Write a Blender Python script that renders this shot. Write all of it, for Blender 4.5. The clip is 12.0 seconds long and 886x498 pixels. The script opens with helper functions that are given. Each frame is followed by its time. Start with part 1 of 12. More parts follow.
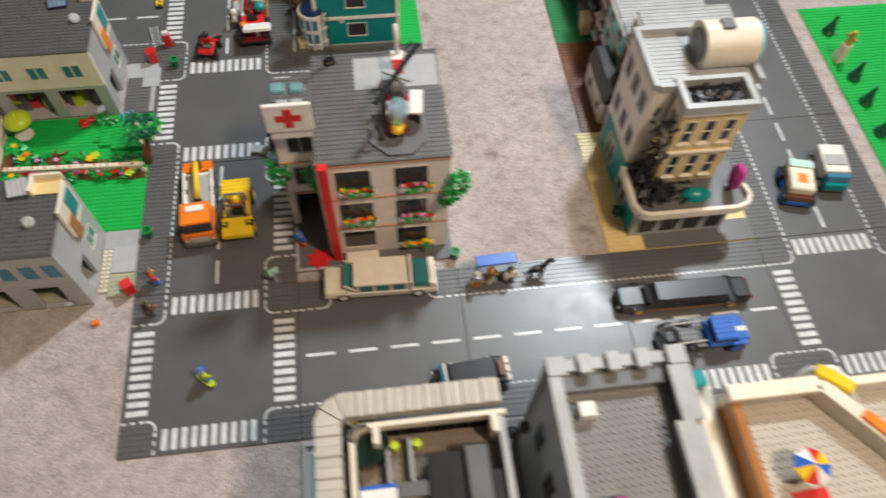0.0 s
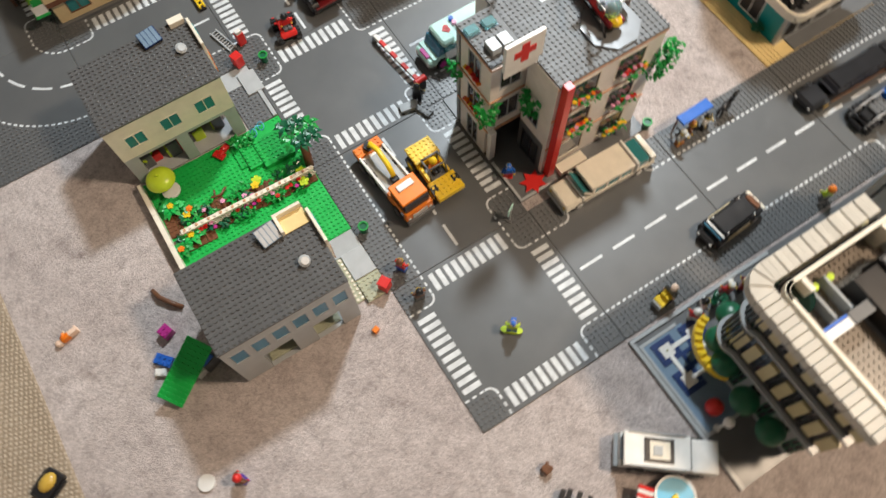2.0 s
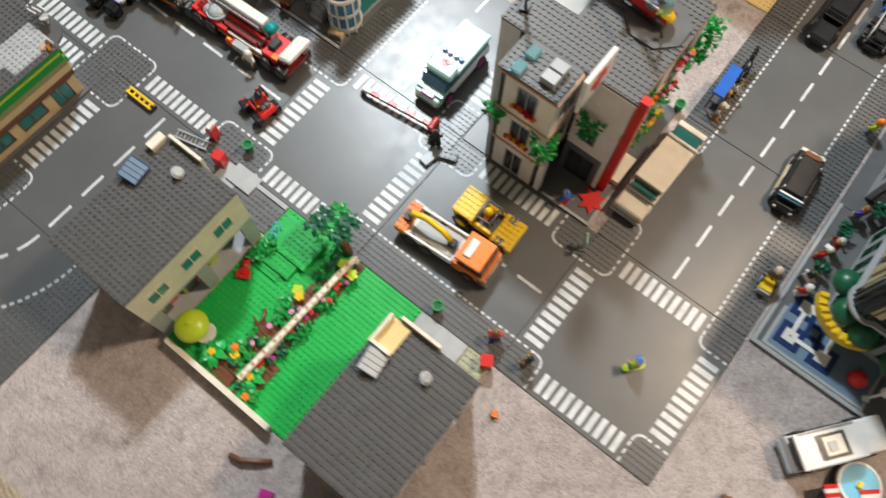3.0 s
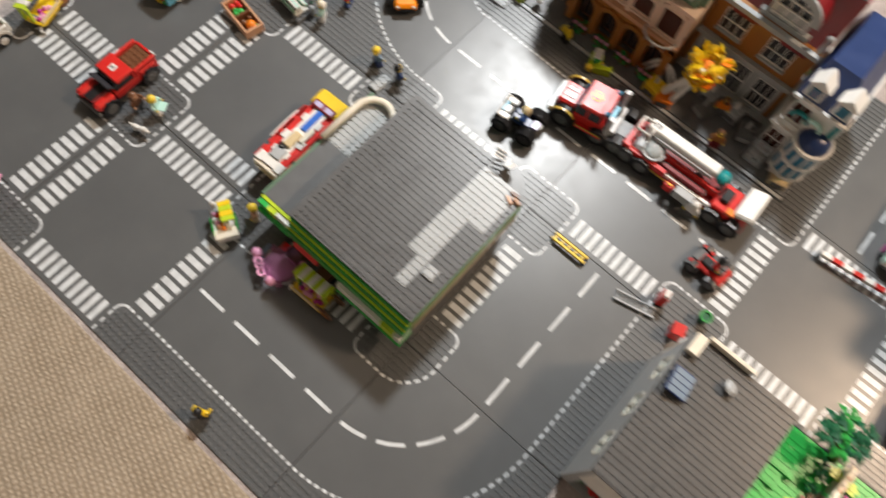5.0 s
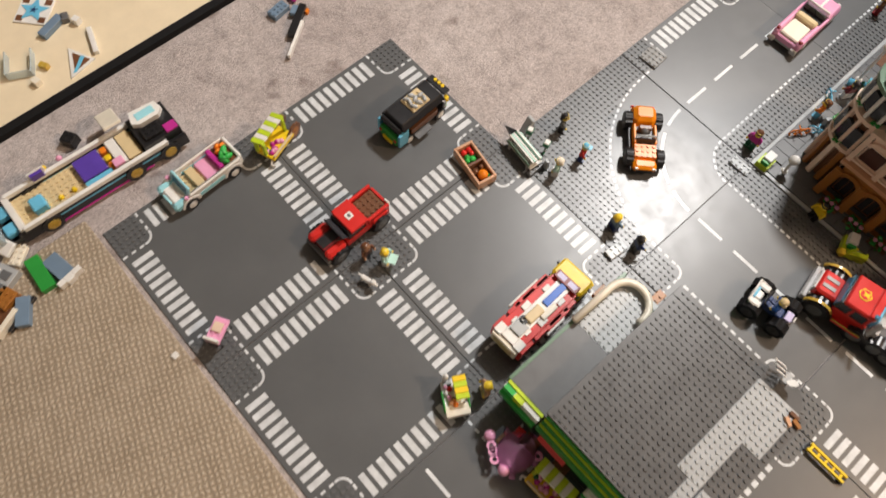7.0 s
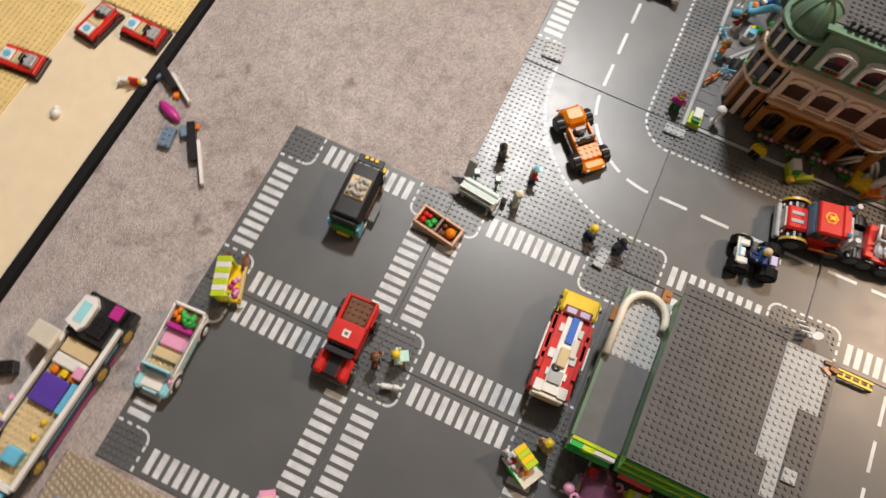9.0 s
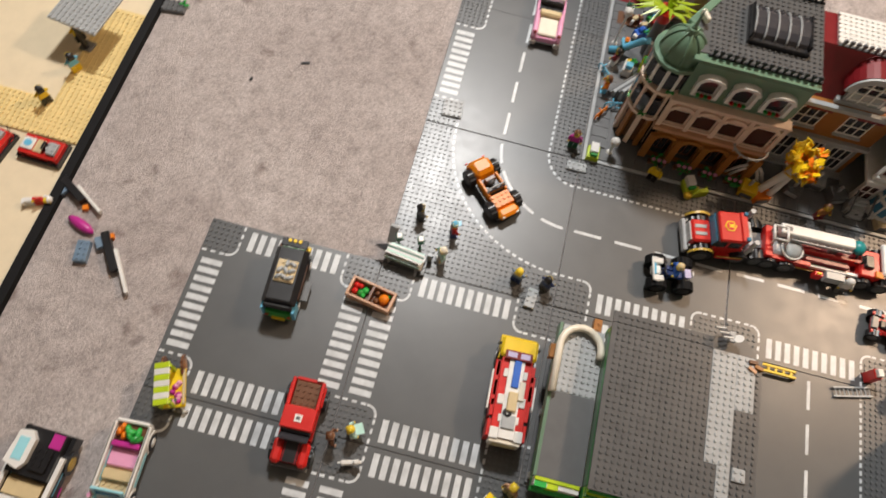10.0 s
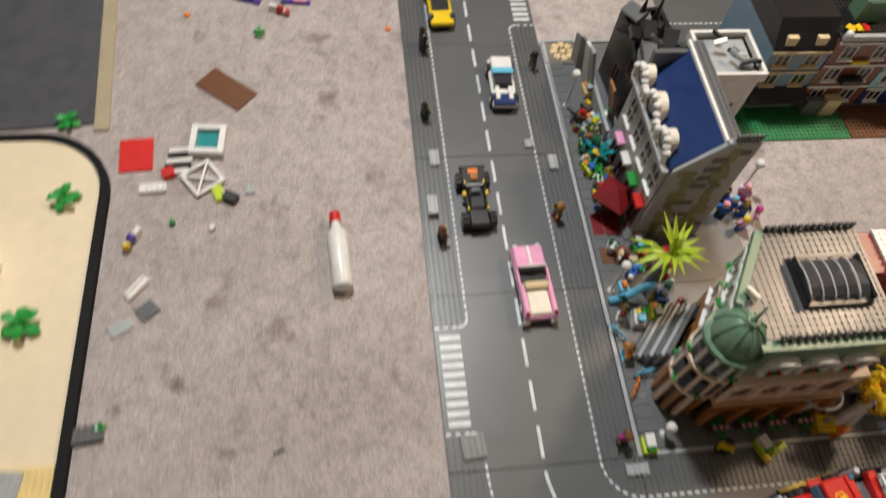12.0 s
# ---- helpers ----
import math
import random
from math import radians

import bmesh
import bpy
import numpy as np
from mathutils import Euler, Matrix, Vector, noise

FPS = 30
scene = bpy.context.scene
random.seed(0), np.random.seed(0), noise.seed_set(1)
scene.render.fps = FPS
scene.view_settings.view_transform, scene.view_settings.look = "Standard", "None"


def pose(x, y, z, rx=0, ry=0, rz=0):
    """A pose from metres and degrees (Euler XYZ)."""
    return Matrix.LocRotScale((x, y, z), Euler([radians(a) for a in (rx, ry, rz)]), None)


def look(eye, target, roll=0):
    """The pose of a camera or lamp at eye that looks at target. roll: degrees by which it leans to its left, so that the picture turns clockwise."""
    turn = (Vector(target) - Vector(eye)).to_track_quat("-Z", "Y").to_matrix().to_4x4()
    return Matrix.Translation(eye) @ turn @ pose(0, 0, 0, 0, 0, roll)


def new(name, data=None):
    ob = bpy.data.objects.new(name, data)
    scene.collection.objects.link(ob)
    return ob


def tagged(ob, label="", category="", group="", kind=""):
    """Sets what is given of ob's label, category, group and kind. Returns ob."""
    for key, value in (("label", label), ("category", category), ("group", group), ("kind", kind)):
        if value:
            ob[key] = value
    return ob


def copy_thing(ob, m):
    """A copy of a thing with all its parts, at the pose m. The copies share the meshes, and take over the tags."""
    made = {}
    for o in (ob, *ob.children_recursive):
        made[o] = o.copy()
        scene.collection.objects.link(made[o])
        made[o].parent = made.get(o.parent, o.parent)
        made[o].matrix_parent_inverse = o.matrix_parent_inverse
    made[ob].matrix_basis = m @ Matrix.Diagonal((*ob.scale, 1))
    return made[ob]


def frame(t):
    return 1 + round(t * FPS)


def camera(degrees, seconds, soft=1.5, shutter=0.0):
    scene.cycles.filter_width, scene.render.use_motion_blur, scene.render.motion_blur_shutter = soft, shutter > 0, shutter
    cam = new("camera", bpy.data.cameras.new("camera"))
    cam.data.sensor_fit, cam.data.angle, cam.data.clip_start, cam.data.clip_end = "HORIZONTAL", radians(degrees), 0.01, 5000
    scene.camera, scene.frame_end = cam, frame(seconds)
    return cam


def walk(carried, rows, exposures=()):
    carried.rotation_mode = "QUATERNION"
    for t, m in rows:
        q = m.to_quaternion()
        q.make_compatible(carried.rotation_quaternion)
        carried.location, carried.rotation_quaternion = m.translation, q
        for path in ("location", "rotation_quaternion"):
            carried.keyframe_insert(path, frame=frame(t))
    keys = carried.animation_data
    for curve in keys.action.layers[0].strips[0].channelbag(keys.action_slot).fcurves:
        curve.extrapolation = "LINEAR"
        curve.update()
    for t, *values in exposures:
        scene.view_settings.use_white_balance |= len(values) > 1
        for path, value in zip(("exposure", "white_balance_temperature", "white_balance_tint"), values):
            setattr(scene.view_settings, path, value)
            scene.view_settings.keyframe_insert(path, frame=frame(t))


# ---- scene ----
cam = camera(63.8, 12.0, soft=1.5, shutter=0.5)
PATH = [
    (0, (0.394, -0.302, 1.014), (0.565, 0.706, -0.705), 3.1),
    (0.5, (0.221, -0.172, 1.0), (0.363, 0.765, -0.761), 1.4),
    (1, (0.059, -0.093, 1.002), (0.245, 0.77, -0.792), 1.1),
    (1.5, (0.007, -0.109, 1.01), (0.287, 0.649, -0.819), -0.9),
    (2, (-0.109, -0.101, 1.044), (0.27, 0.562, -0.805), -2.9),
    (2.5, (-0.154, 0.017, 1.029), (0.277, 0.552, -0.849), -5.1),
    (2.7, (-0.167, 0.094, 1.009), (0.315, 0.571, -0.873), -2.8),
    (4.3, (-0.415, 0.656, 0.954), (0.275, 0.909, -0.906), 14.6),
    (4.5, (-0.435, 0.725, 0.942), (0.234, 0.995, -0.923), 14.9),
    (5, (-0.409, 0.899, 0.908), (0.174, 1.263, -0.97), 10.2),
    (5.5, (-0.405, 0.995, 0.889), (0.139, 1.43, -0.985), 7.2),
    (6, (-0.435, 1.081, 0.895), (0.109, 1.558, -0.97), 6.7),
    (6.5, (-0.475, 1.15, 0.911), (0.085, 1.671, -0.937), 6.0),
    (7, (-0.451, 1.213, 0.9), (0.113, 1.744, -0.944), 5.4),
    (7.2, (-0.427, 1.236, 0.897), (0.133, 1.757, -0.951), 5.1),
    (8.8, (-0.39, 1.409, 0.92), (0.225, 1.624, -0.971), 8.9),
    (9, (-0.398, 1.428, 0.931), (0.244, 1.611, -0.954), 9.5),
    (9.5, (-0.395, 1.453, 0.949), (0.333, 1.538, -0.912), 12.4),
    (10, (-0.383, 1.444, 0.966), (0.426, 1.466, -0.863), 13.3),
    (10.5, (-0.36, 1.43, 0.976), (0.534, 1.418, -0.813), 12.3),
    (11, (-0.288, 1.478, 0.957), (0.641, 1.412, -0.813), 11.7),
    (11.5, (-0.133, 1.597, 0.918), (0.836, 1.447, -0.825), 11.4),
    (12, (0.055, 1.646, 0.94), (1.04, 1.392, -0.782), 9.7),
]
# stops, kelvin and tint of the hand-held camera's automatic picture
EXPOSURES = [(0, -0.33, 6440, 10), (0.5, -0.17, 6440, 10), (1.5, -0.06, 6440, 9), (2.5, -0.08, 6440, 9), (4.5, -0.09, 6720, 11), (5.5, -0.05, 7250, 16), (7, -0.18, 7350, 17), (9, -0.25, 7320, 17), (10.5, -0.34, 7220, 15), (11.3, -0.33, 7120, 14), (12, -0.55, 7070, 13)]
walk(cam, [(t, look(eye, target, roll)) for t, eye, target, roll in PATH], EXPOSURES)

# ---- light: a closed room with one cool lamp near the town and a warm ceiling lamp ----
world = bpy.data.worlds.new("world")
world.use_nodes = True
world.node_tree.nodes["Background"].inputs[0].default_value = (1.0, 0.93, 0.86, 1)
world.node_tree.nodes["Background"].inputs[1].default_value = 0.005
scene.world = world


def area_lamp(name, eye, target, size, watts, colour):
    data = bpy.data.lights.new(name, "AREA")
    data.shape, data.size, data.energy, data.color = "DISK", size, watts, colour
    ob = new(name, data)
    ob.matrix_world = look(eye, target)
    return ob


area_lamp("cool_ceiling_lamp", (1.63, 1.68, 2.60), (-0.50, 0.50, 0), 0.32, 106.0, (0.88, 0.955, 1.0))
area_lamp("warm_ceiling_lamp", (1.46, -0.76, 2.62), (0.1, 0.6, 0), 0.34, 66.0, (1.0, 0.77, 0.56))
# added soft fill for the west-facing sides; no window is known there
area_lamp("west_fill_light", (-3.28, 0.9, 1.45), (0.2, 1.0, 0.2), 1.6, 6.5, (1.0, 0.95, 0.88))
scene.view_settings.exposure = 0.0

# ---- units and mesh helpers: one stud is 8 mm; all plans below are in studs ----
S = 0.008
TAU = 2 * math.pi
RNG = random.Random(7)


class Mesh:
    """Collects vertices and faces in studs; m is the turn and place given to what is added."""

    def __init__(self):
        self.v, self.f, self.i, self.mat, self.m = [], [], [], 0, None
        self.smooth = []

    def at(self, x=0, y=0, z=0, rx=0, ry=0, rz=0, s=1.0):
        self.m = pose(x, y, z, rx, ry, rz) @ Matrix.Scale(s, 4)
        return self

    def use(self, n):
        self.mat = n
        return self

    def add(self, verts, faces, smooth=False):
        b = len(self.v)
        if self.m is not None:
            verts = [self.m @ Vector(p) for p in verts]
        self.v += [(p[0], p[1], p[2]) for p in verts]
        self.f += [[b + k for k in f] for f in faces]
        self.i += [self.mat] * len(faces)
        self.smooth += [smooth] * len(faces)
        return self

    def box(self, x0, x1, y0, y1, z0, z1, c=0.0, tx=0.0, ty=0.0):
        """A box; c: chamfer of its upper edges and corners; tx, ty: how far each side leans in at the top."""
        if c <= 0:
            v = [(x0, y0, z0), (x1, y0, z0), (x1, y1, z0), (x0, y1, z0),
                 (x0 + tx, y0 + ty, z1), (x1 - tx, y0 + ty, z1), (x1 - tx, y1 - ty, z1), (x0 + tx, y1 - ty, z1)]
            return self.add(v, [(3, 2, 1, 0), (4, 5, 6, 7), (0, 1, 5, 4), (1, 2, 6, 5), (2, 3, 7, 6), (3, 0, 4, 7)])

        def ring(x0, x1, y0, y1, z, c):
            return [(x0 + c, y0, z), (x1 - c, y0, z), (x1, y0 + c, z), (x1, y1 - c, z),
                    (x1 - c, y1, z), (x0 + c, y1, z), (x0, y1 - c, z), (x0, y0 + c, z)]
        v = ring(x0, x1, y0, y1, z0, c) + ring(x0 + tx, x1 - tx, y0 + ty, y1 - ty, z1 - c, c)
        v += ring(x0 + tx + c, x1 - tx - c, y0 + ty + c, y1 - ty - c, z1, c * 0.4)
        f = [tuple(range(7, -1, -1)), tuple(range(16, 24))]
        for r in (0, 8):
            f += [(r + k, r + (k + 1) % 8, r + 8 + (k + 1) % 8, r + 8 + k) for k in range(8)]
        return self.add(v, f)

    def cyl(self, x, y, z0, z1, r0, r1=None, n=12, axis="z", a0=0.0):
        """A round bar along an axis; for axis x or y, (x, y) are its centre in the two other axes' order."""
        r1 = r0 if r1 is None else r1
        v = []
        for z, r in ((z0, r0), (z1, r1)):
            for k in range(n):
                a = a0 + TAU * k / n
                p = (x + r * math.cos(a), y + r * math.sin(a), z)
                v.append(p if axis == "z" else (p[2], p[0], p[1]) if axis == "x" else (p[0], p[2], p[1]))
        f = [(k, (k + 1) % n, n + (k + 1) % n, n + k) for k in range(n)]
        b = len(self.f)
        self.add(v, f, True)
        self.add(v, [tuple(range(n - 1, -1, -1)), tuple(range(n, 2 * n))])
        return self

    def studs(self, places, z, r=0.3, h=0.2, n=8):
        for x, y in places:
            v = [(x + r * math.cos(TAU * k / n), y + r * math.sin(TAU * k / n), zz) for zz in (z, z + h) for k in range(n)]
            self.add(v, [(k, (k + 1) % n, n + (k + 1) % n, n + k) for k in range(n)] + [tuple(range(n, 2 * n))])
        return self

    def studgrid(self, x0, x1, y0, y1, z, n=6, keep=None):
        nx, ny = round(x1 - x0), round(y1 - y0)
        return self.studs([(x0 + i + 0.5, y0 + j + 0.5) for i in range(nx) for j in range(ny)
                           if keep is None or keep(x0 + i + 0.5, y0 + j + 0.5)], z, n=n)

    def prism(self, poly, z0, z1):
        n = len(poly)
        v = [(x, y, z0) for x, y in poly] + [(x, y, z1) for x, y in poly]
        return self.add(v, [tuple(range(n - 1, -1, -1)), tuple(range(n, 2 * n))] +
                        [(k, (k + 1) % n, n + (k + 1) % n, n + k) for k in range(n)])

    def dome(self, x, y, z, rx, ry, rz, n=12, rings=5, full=False):
        v, f = [], []
        lo = -math.pi / 2 if full else 0.0
        for j in range(rings + 1):
            a = lo + (math.pi / 2 - lo) * j / rings
            for k in range(n):
                v.append((x + rx * math.cos(a) * math.cos(TAU * k / n), y + ry * math.cos(a) * math.sin(TAU * k / n), z + rz * math.sin(a)))
        for j in range(rings):
            f += [(j * n + k, j * n + (k + 1) % n, (j + 1) * n + (k + 1) % n, (j + 1) * n + k) for k in range(n)]
        return self.add(v, f, True)

    def tube(self, pts, r, n=8):
        """A bent round bar through points."""
        v, f = [], []
        pts = [Vector(p) for p in pts]
        for k, p in enumerate(pts):
            d = (pts[min(k + 1, len(pts) - 1)] - pts[max(k - 1, 0)]).normalized()
            a = d.cross(Vector((0.31, 0.2, 0.93))).normalized()
            b = d.cross(a)
            v += [p + r * (math.cos(TAU * q / n) * a + math.sin(TAU * q / n) * b) for q in range(n)]
        for k in range(len(pts) - 1):
            f += [(k * n + q, k * n + (q + 1) % n, (k + 1) * n + (q + 1) % n, (k + 1) * n + q) for q in range(n)]
        f += [tuple(range(n - 1, -1, -1)), tuple(range((len(pts) - 1) * n, len(pts) * n))]
        return self.add(v, f, True)

    def arc(self, cx, cy, r0, r1, a0, a1, z0, z1, n=16):
        """A part of a flat ring, in degrees."""
        v = []
        for k in range(n + 1):
            a = radians(a0 + (a1 - a0) * k / n)
            for r in (r0, r1):
                for z in (z0, z1):
                    v.append((cx + r * math.cos(a), cy + r * math.sin(a), z))
        f = []
        for k in range(n):
            p, q = 4 * k, 4 * k + 4
            f += [(p + 1, p + 3, q + 3, q + 1), (p, q, q + 2, p + 2), (p, p + 1, q + 1, q), (p + 2, q + 2, q + 3, p + 3)]
        f += [(0, 2, 3, 1), (4 * n, 4 * n + 1, 4 * n + 3, 4 * n + 2)]
        return self.add(v, f)

    def lathe(self, prof, n=18):
        """A turned body along x: prof holds (x, radius)."""
        v = [(x, r * math.cos(TAU * k / n), r * math.sin(TAU * k / n)) for x, r in prof for k in range(n)]
        m = len(prof)
        f = [(j * n + k, j * n + (k + 1) % n, (j + 1) * n + (k + 1) % n, (j + 1) * n + k) for j in range(m - 1) for k in range(n)]
        self.add(v, [tuple(reversed(q)) for q in f], True)
        return self.add([v[k] for k in range(n)] + v[-n:], [tuple(range(n)), tuple(range(2 * n - 1, n - 1, -1))])

    def lattice(self, us, ws, hole, d0, d1):
        """A flat connected grid of cells along u and w, with through holes; d0, d1 its two faces."""
        n, back = len(us), len(us) * len(ws)
        gap = lambda i, j: i < 0 or j < 0 or i >= n - 1 or j >= len(ws) - 1 or hole((us[i] + us[i + 1]) / 2, (ws[j] + ws[j + 1]) / 2)
        verts = [(u, d, w) for d in (d0, d1) for w in ws for u in us]
        faces = []
        for i in range(n - 1):
            for j in range(len(ws) - 1):
                if gap(i, j):
                    continue
                p, q, r, t = j * n + i, j * n + i + 1, (j + 1) * n + i + 1, (j + 1) * n + i
                faces += [(p, q, r, t), (back + t, back + r, back + q, back + p)]
                for out, e, g in ((gap(i, j - 1), q, p), (gap(i + 1, j), r, q), (gap(i, j + 1), t, r), (gap(i - 1, j), p, t)):
                    if out:
                        faces.append((e, g, back + g, back + e))
        used = sorted({k for f in faces for k in f})
        at = {k: c for c, k in enumerate(used)}
        return self.add([verts[k] for k in used], [[at[k] for k in f] for f in faces])

    def data(self, name, mats):
        me = bpy.data.meshes.new(name)
        me.from_pydata([(a * S, b * S, c * S) for a, b, c in self.v], [], self.f)
        mats = mats if isinstance(mats, (list, tuple)) else [mats]
        for m in mats:
            me.materials.append(m)
        if len(mats) > 1:
            me.polygons.foreach_set("material_index", self.i)
        if any(self.smooth):
            me.polygons.foreach_set("use_smooth", self.smooth)
        me.update()
        return me


def place(ob, x=0, y=0, z=0, rz=0, rx=0, ry=0):
    ob.matrix_world = pose(x * S, y * S, z * S, rx, ry, rz)
    return ob


def thing(name, x, y, z=0, rz=0, label="", category="", group="", kind="", rx=0, ry=0):
    """A thing made of parts: an Empty at its base."""
    ob = new(name)
    ob.empty_display_size = 0.01
    place(ob, x, y, z, rz, rx, ry)
    return tagged(ob, label, category, group, kind)


def part(name, mesh, mats, parent=None, label="", kind=""):
    ob = new(name, mesh.data(name, mats))
    if parent is not None:
        ob.parent = parent
    return tagged(ob, label, kind=kind)


def solid(name, mesh, mats, x=0, y=0, z=0, rz=0, label="", category="", group="", kind="", rx=0, ry=0):
    """A thing of one mesh."""
    ob = new(name, mesh.data(name, mats))
    place(ob, x, y, z, rz, rx, ry)
    return tagged(ob, label, category, group, kind)


# ---- materials ----
def nodes_of(name):
    m = bpy.data.materials.new(name)
    m.use_nodes = True
    nt = m.node_tree
    return m, nt, nt.nodes["Principled BSDF"]


def noise_node(nt, scale, detail=2.0, rough=0.5, coord="Object"):
    tc = nt.nodes.new("ShaderNodeTexCoord")
    no = nt.nodes.new("ShaderNodeTexNoise")
    no.inputs["Scale"].default_value, no.inputs["Detail"].default_value, no.inputs["Roughness"].default_value = scale, detail, rough
    nt.links.new(tc.outputs[coord], no.inputs["Vector"])
    return no


def ramp_node(nt, source, stops):
    r = nt.nodes.new("ShaderNodeValToRGB")
    el = r.color_ramp.elements
    while len(el) < len(stops):
        el.new(0.5)
    for e, (at, c) in zip(el, stops):
        e.position, e.color = at, (*c, 1)
    nt.links.new(source, r.inputs[0])
    return r


def bump_node(nt, source, strength, distance, bsdf):
    b = nt.nodes.new("ShaderNodeBump")
    b.inputs["Strength"].default_value, b.inputs["Distance"].default_value = strength, distance
    nt.links.new(source, b.inputs["Height"])
    nt.links.new(b.outputs["Normal"], bsdf.inputs["Normal"])
    return b


def mul(c, k):
    return tuple(min(1.0, v * k) for v in c)


PLASTICS = {}


def plastic(name, colour, rough=0.3, spread=0.07):
    """Moulded toy plastic: slight dust and handling wear at two scales, a little shade from piece to piece."""
    if name in PLASTICS:
        return PLASTICS[name]
    m, nt, b = nodes_of(name)
    fine, wide = noise_node(nt, 900, 2), noise_node(nt, 45, 4, 0.6)
    ra = ramp_node(nt, wide.outputs["Fac"], [(0.3, mul(colour, 1 - spread)), (0.7, mul(colour, 1 + spread))])
    info = nt.nodes.new("ShaderNodeObjectInfo")
    hue = nt.nodes.new("ShaderNodeHueSaturation")
    mr = nt.nodes.new("ShaderNodeMapRange")
    mr.inputs["To Min"].default_value, mr.inputs["To Max"].default_value = 0.95, 1.05
    nt.links.new(info.outputs["Random"], mr.inputs["Value"])
    nt.links.new(mr.outputs[0], hue.inputs["Value"])
    nt.links.new(ra.outputs[0], hue.inputs["Color"])
    nt.links.new(hue.outputs[0], b.inputs["Base Color"])
    rr = nt.nodes.new("ShaderNodeMapRange")
    rr.inputs["To Min"].default_value, rr.inputs["To Max"].default_value = rough - 0.06, rough + 0.12
    nt.links.new(wide.outputs["Fac"], rr.inputs["Value"])
    nt.links.new(rr.outputs[0], b.inputs["Roughness"])
    bump_node(nt, fine.outputs["Fac"], 0.12, 0.0003, b)
    PLASTICS[name] = m
    return m


def clear(name, colour, rough=0.06, ior=1.45, alpha=0.55):
    m, nt, b = nodes_of(name)
    b.inputs["Base Color"].default_value = (*colour, 1)
    b.inputs["Roughness"].default_value = rough
    b.inputs["Transmission Weight"].default_value = alpha
    b.inputs["IOR"].default_value = ior
    return m


LG = plastic("light_grey_plastic", (0.40, 0.42, 0.43))
DG = plastic("dark_grey_plastic", (0.13, 0.135, 0.14))
ROOFG = plastic("roof_grey_plastic", (0.102, 0.103, 0.104), 0.27)
ROOFG.node_tree.nodes["Principled BSDF"].inputs["Specular IOR Level"].default_value = 0.5
HROOF = plastic("dull_roof_grey_plastic", (0.115, 0.116, 0.116), 0.46)
WCREAM = plastic("weathered_white_plastic", (0.50, 0.475, 0.42), 0.4)
WHITE = plastic("white_plastic", (0.78, 0.77, 0.74))
CREAM = plastic("cream_plastic", (0.80, 0.74, 0.62))
BLACK = plastic("black_plastic", (0.014, 0.014, 0.016), 0.3)
RED = plastic("red_plastic", (0.62, 0.022, 0.018))
DRED = plastic("dark_red_plastic", (0.20, 0.012, 0.016))
CARORANGE = plastic("bright_orange_plastic", (0.90, 0.26, 0.006), 0.34)
ORANGE = plastic("orange_plastic", (0.85, 0.22, 0.012), 0.38)
DORANGE = plastic("dark_orange_plastic", (0.36, 0.14, 0.03))
YELLOW = plastic("yellow_plastic", (0.85, 0.58, 0.02))
PALMGREEN = plastic("yellow_green_leaf_plastic", (0.32, 0.44, 0.025))
LIME = plastic("lime_plastic", (0.50, 0.66, 0.03))
GREEN = plastic("green_plastic", (0.012, 0.30, 0.05))
BGREEN = plastic("bright_green_plastic", (0.015, 0.42, 0.075))
DGREEN = plastic("dark_green_plastic", (0.008, 0.11, 0.05))
SAND = plastic("sand_green_plastic", (0.135, 0.24, 0.16))
TEAL = plastic("teal_plastic", (0.0, 0.26, 0.27))
AQUA = plastic("aqua_plastic", (0.50, 0.78, 0.70))
BLUE = plastic("blue_plastic", (0.02, 0.13, 0.55))
AZURE = plastic("azure_plastic", (0.12, 0.48, 0.70))
DBLUE = plastic("dark_blue_plastic", (0.012, 0.035, 0.13))
SBLUE = plastic("sand_blue_plastic", (0.16, 0.24, 0.33))
TAN = plastic("tan_plastic", (0.66, 0.52, 0.30))
BTAN = plastic("yellow_tan_plastic", (0.80, 0.62, 0.29))
BROWN = plastic("brown_plastic", (0.16, 0.065, 0.03))
NOUGAT = plastic("nougat_plastic", (0.62, 0.34, 0.20))
FLESH = plastic("pale_peach_plastic", (0.80, 0.60, 0.47))
PINK = plastic("pink_plastic", (0.80, 0.36, 0.55))
MAGENTA = plastic("magenta_plastic", (0.50, 0.03, 0.26))
PURPLE = plastic("purple_plastic", (0.10, 0.05, 0.36))
OLIVE = plastic("olive_plastic", (0.28, 0.28, 0.12))
SILVER = plastic("silver_plastic", (0.50, 0.50, 0.50), 0.25)
GOLD = plastic("gold_plastic", (0.55, 0.36, 0.06), 0.25)
SANDY = plastic("sandy_green_plastic", (0.42, 0.43, 0.31))
PANELW = plastic("pinkish_white_plastic", (0.82, 0.76, 0.71))
HEAD = plastic("head_yellow_plastic", (0.85, 0.60, 0.05))
GLASS = clear("clear_pane", (0.75, 0.85, 0.88))
TGLASS = clear("teal_pane", (0.06, 0.32, 0.34), alpha=0.35)
BGLASS = clear("blue_pane", (0.10, 0.35, 0.55), alpha=0.4)
SMOKE = clear("smoke_pane", (0.06, 0.06, 0.07), alpha=0.3)
PINKGL = clear("pink_pane", (0.93, 0.42, 0.72), 0.08, alpha=0.85)
RUBBER = plastic("black_rubber", (0.010, 0.010, 0.011), 0.62)
RUBBER.node_tree.nodes["Principled BSDF"].inputs["Specular IOR Level"].default_value = 0.12
PALEAZ = plastic("pale_azure_plastic", (0.30, 0.66, 0.74))
SKYGL = clear("pale_blue_pane", (0.45, 0.80, 0.85), alpha=0.7)
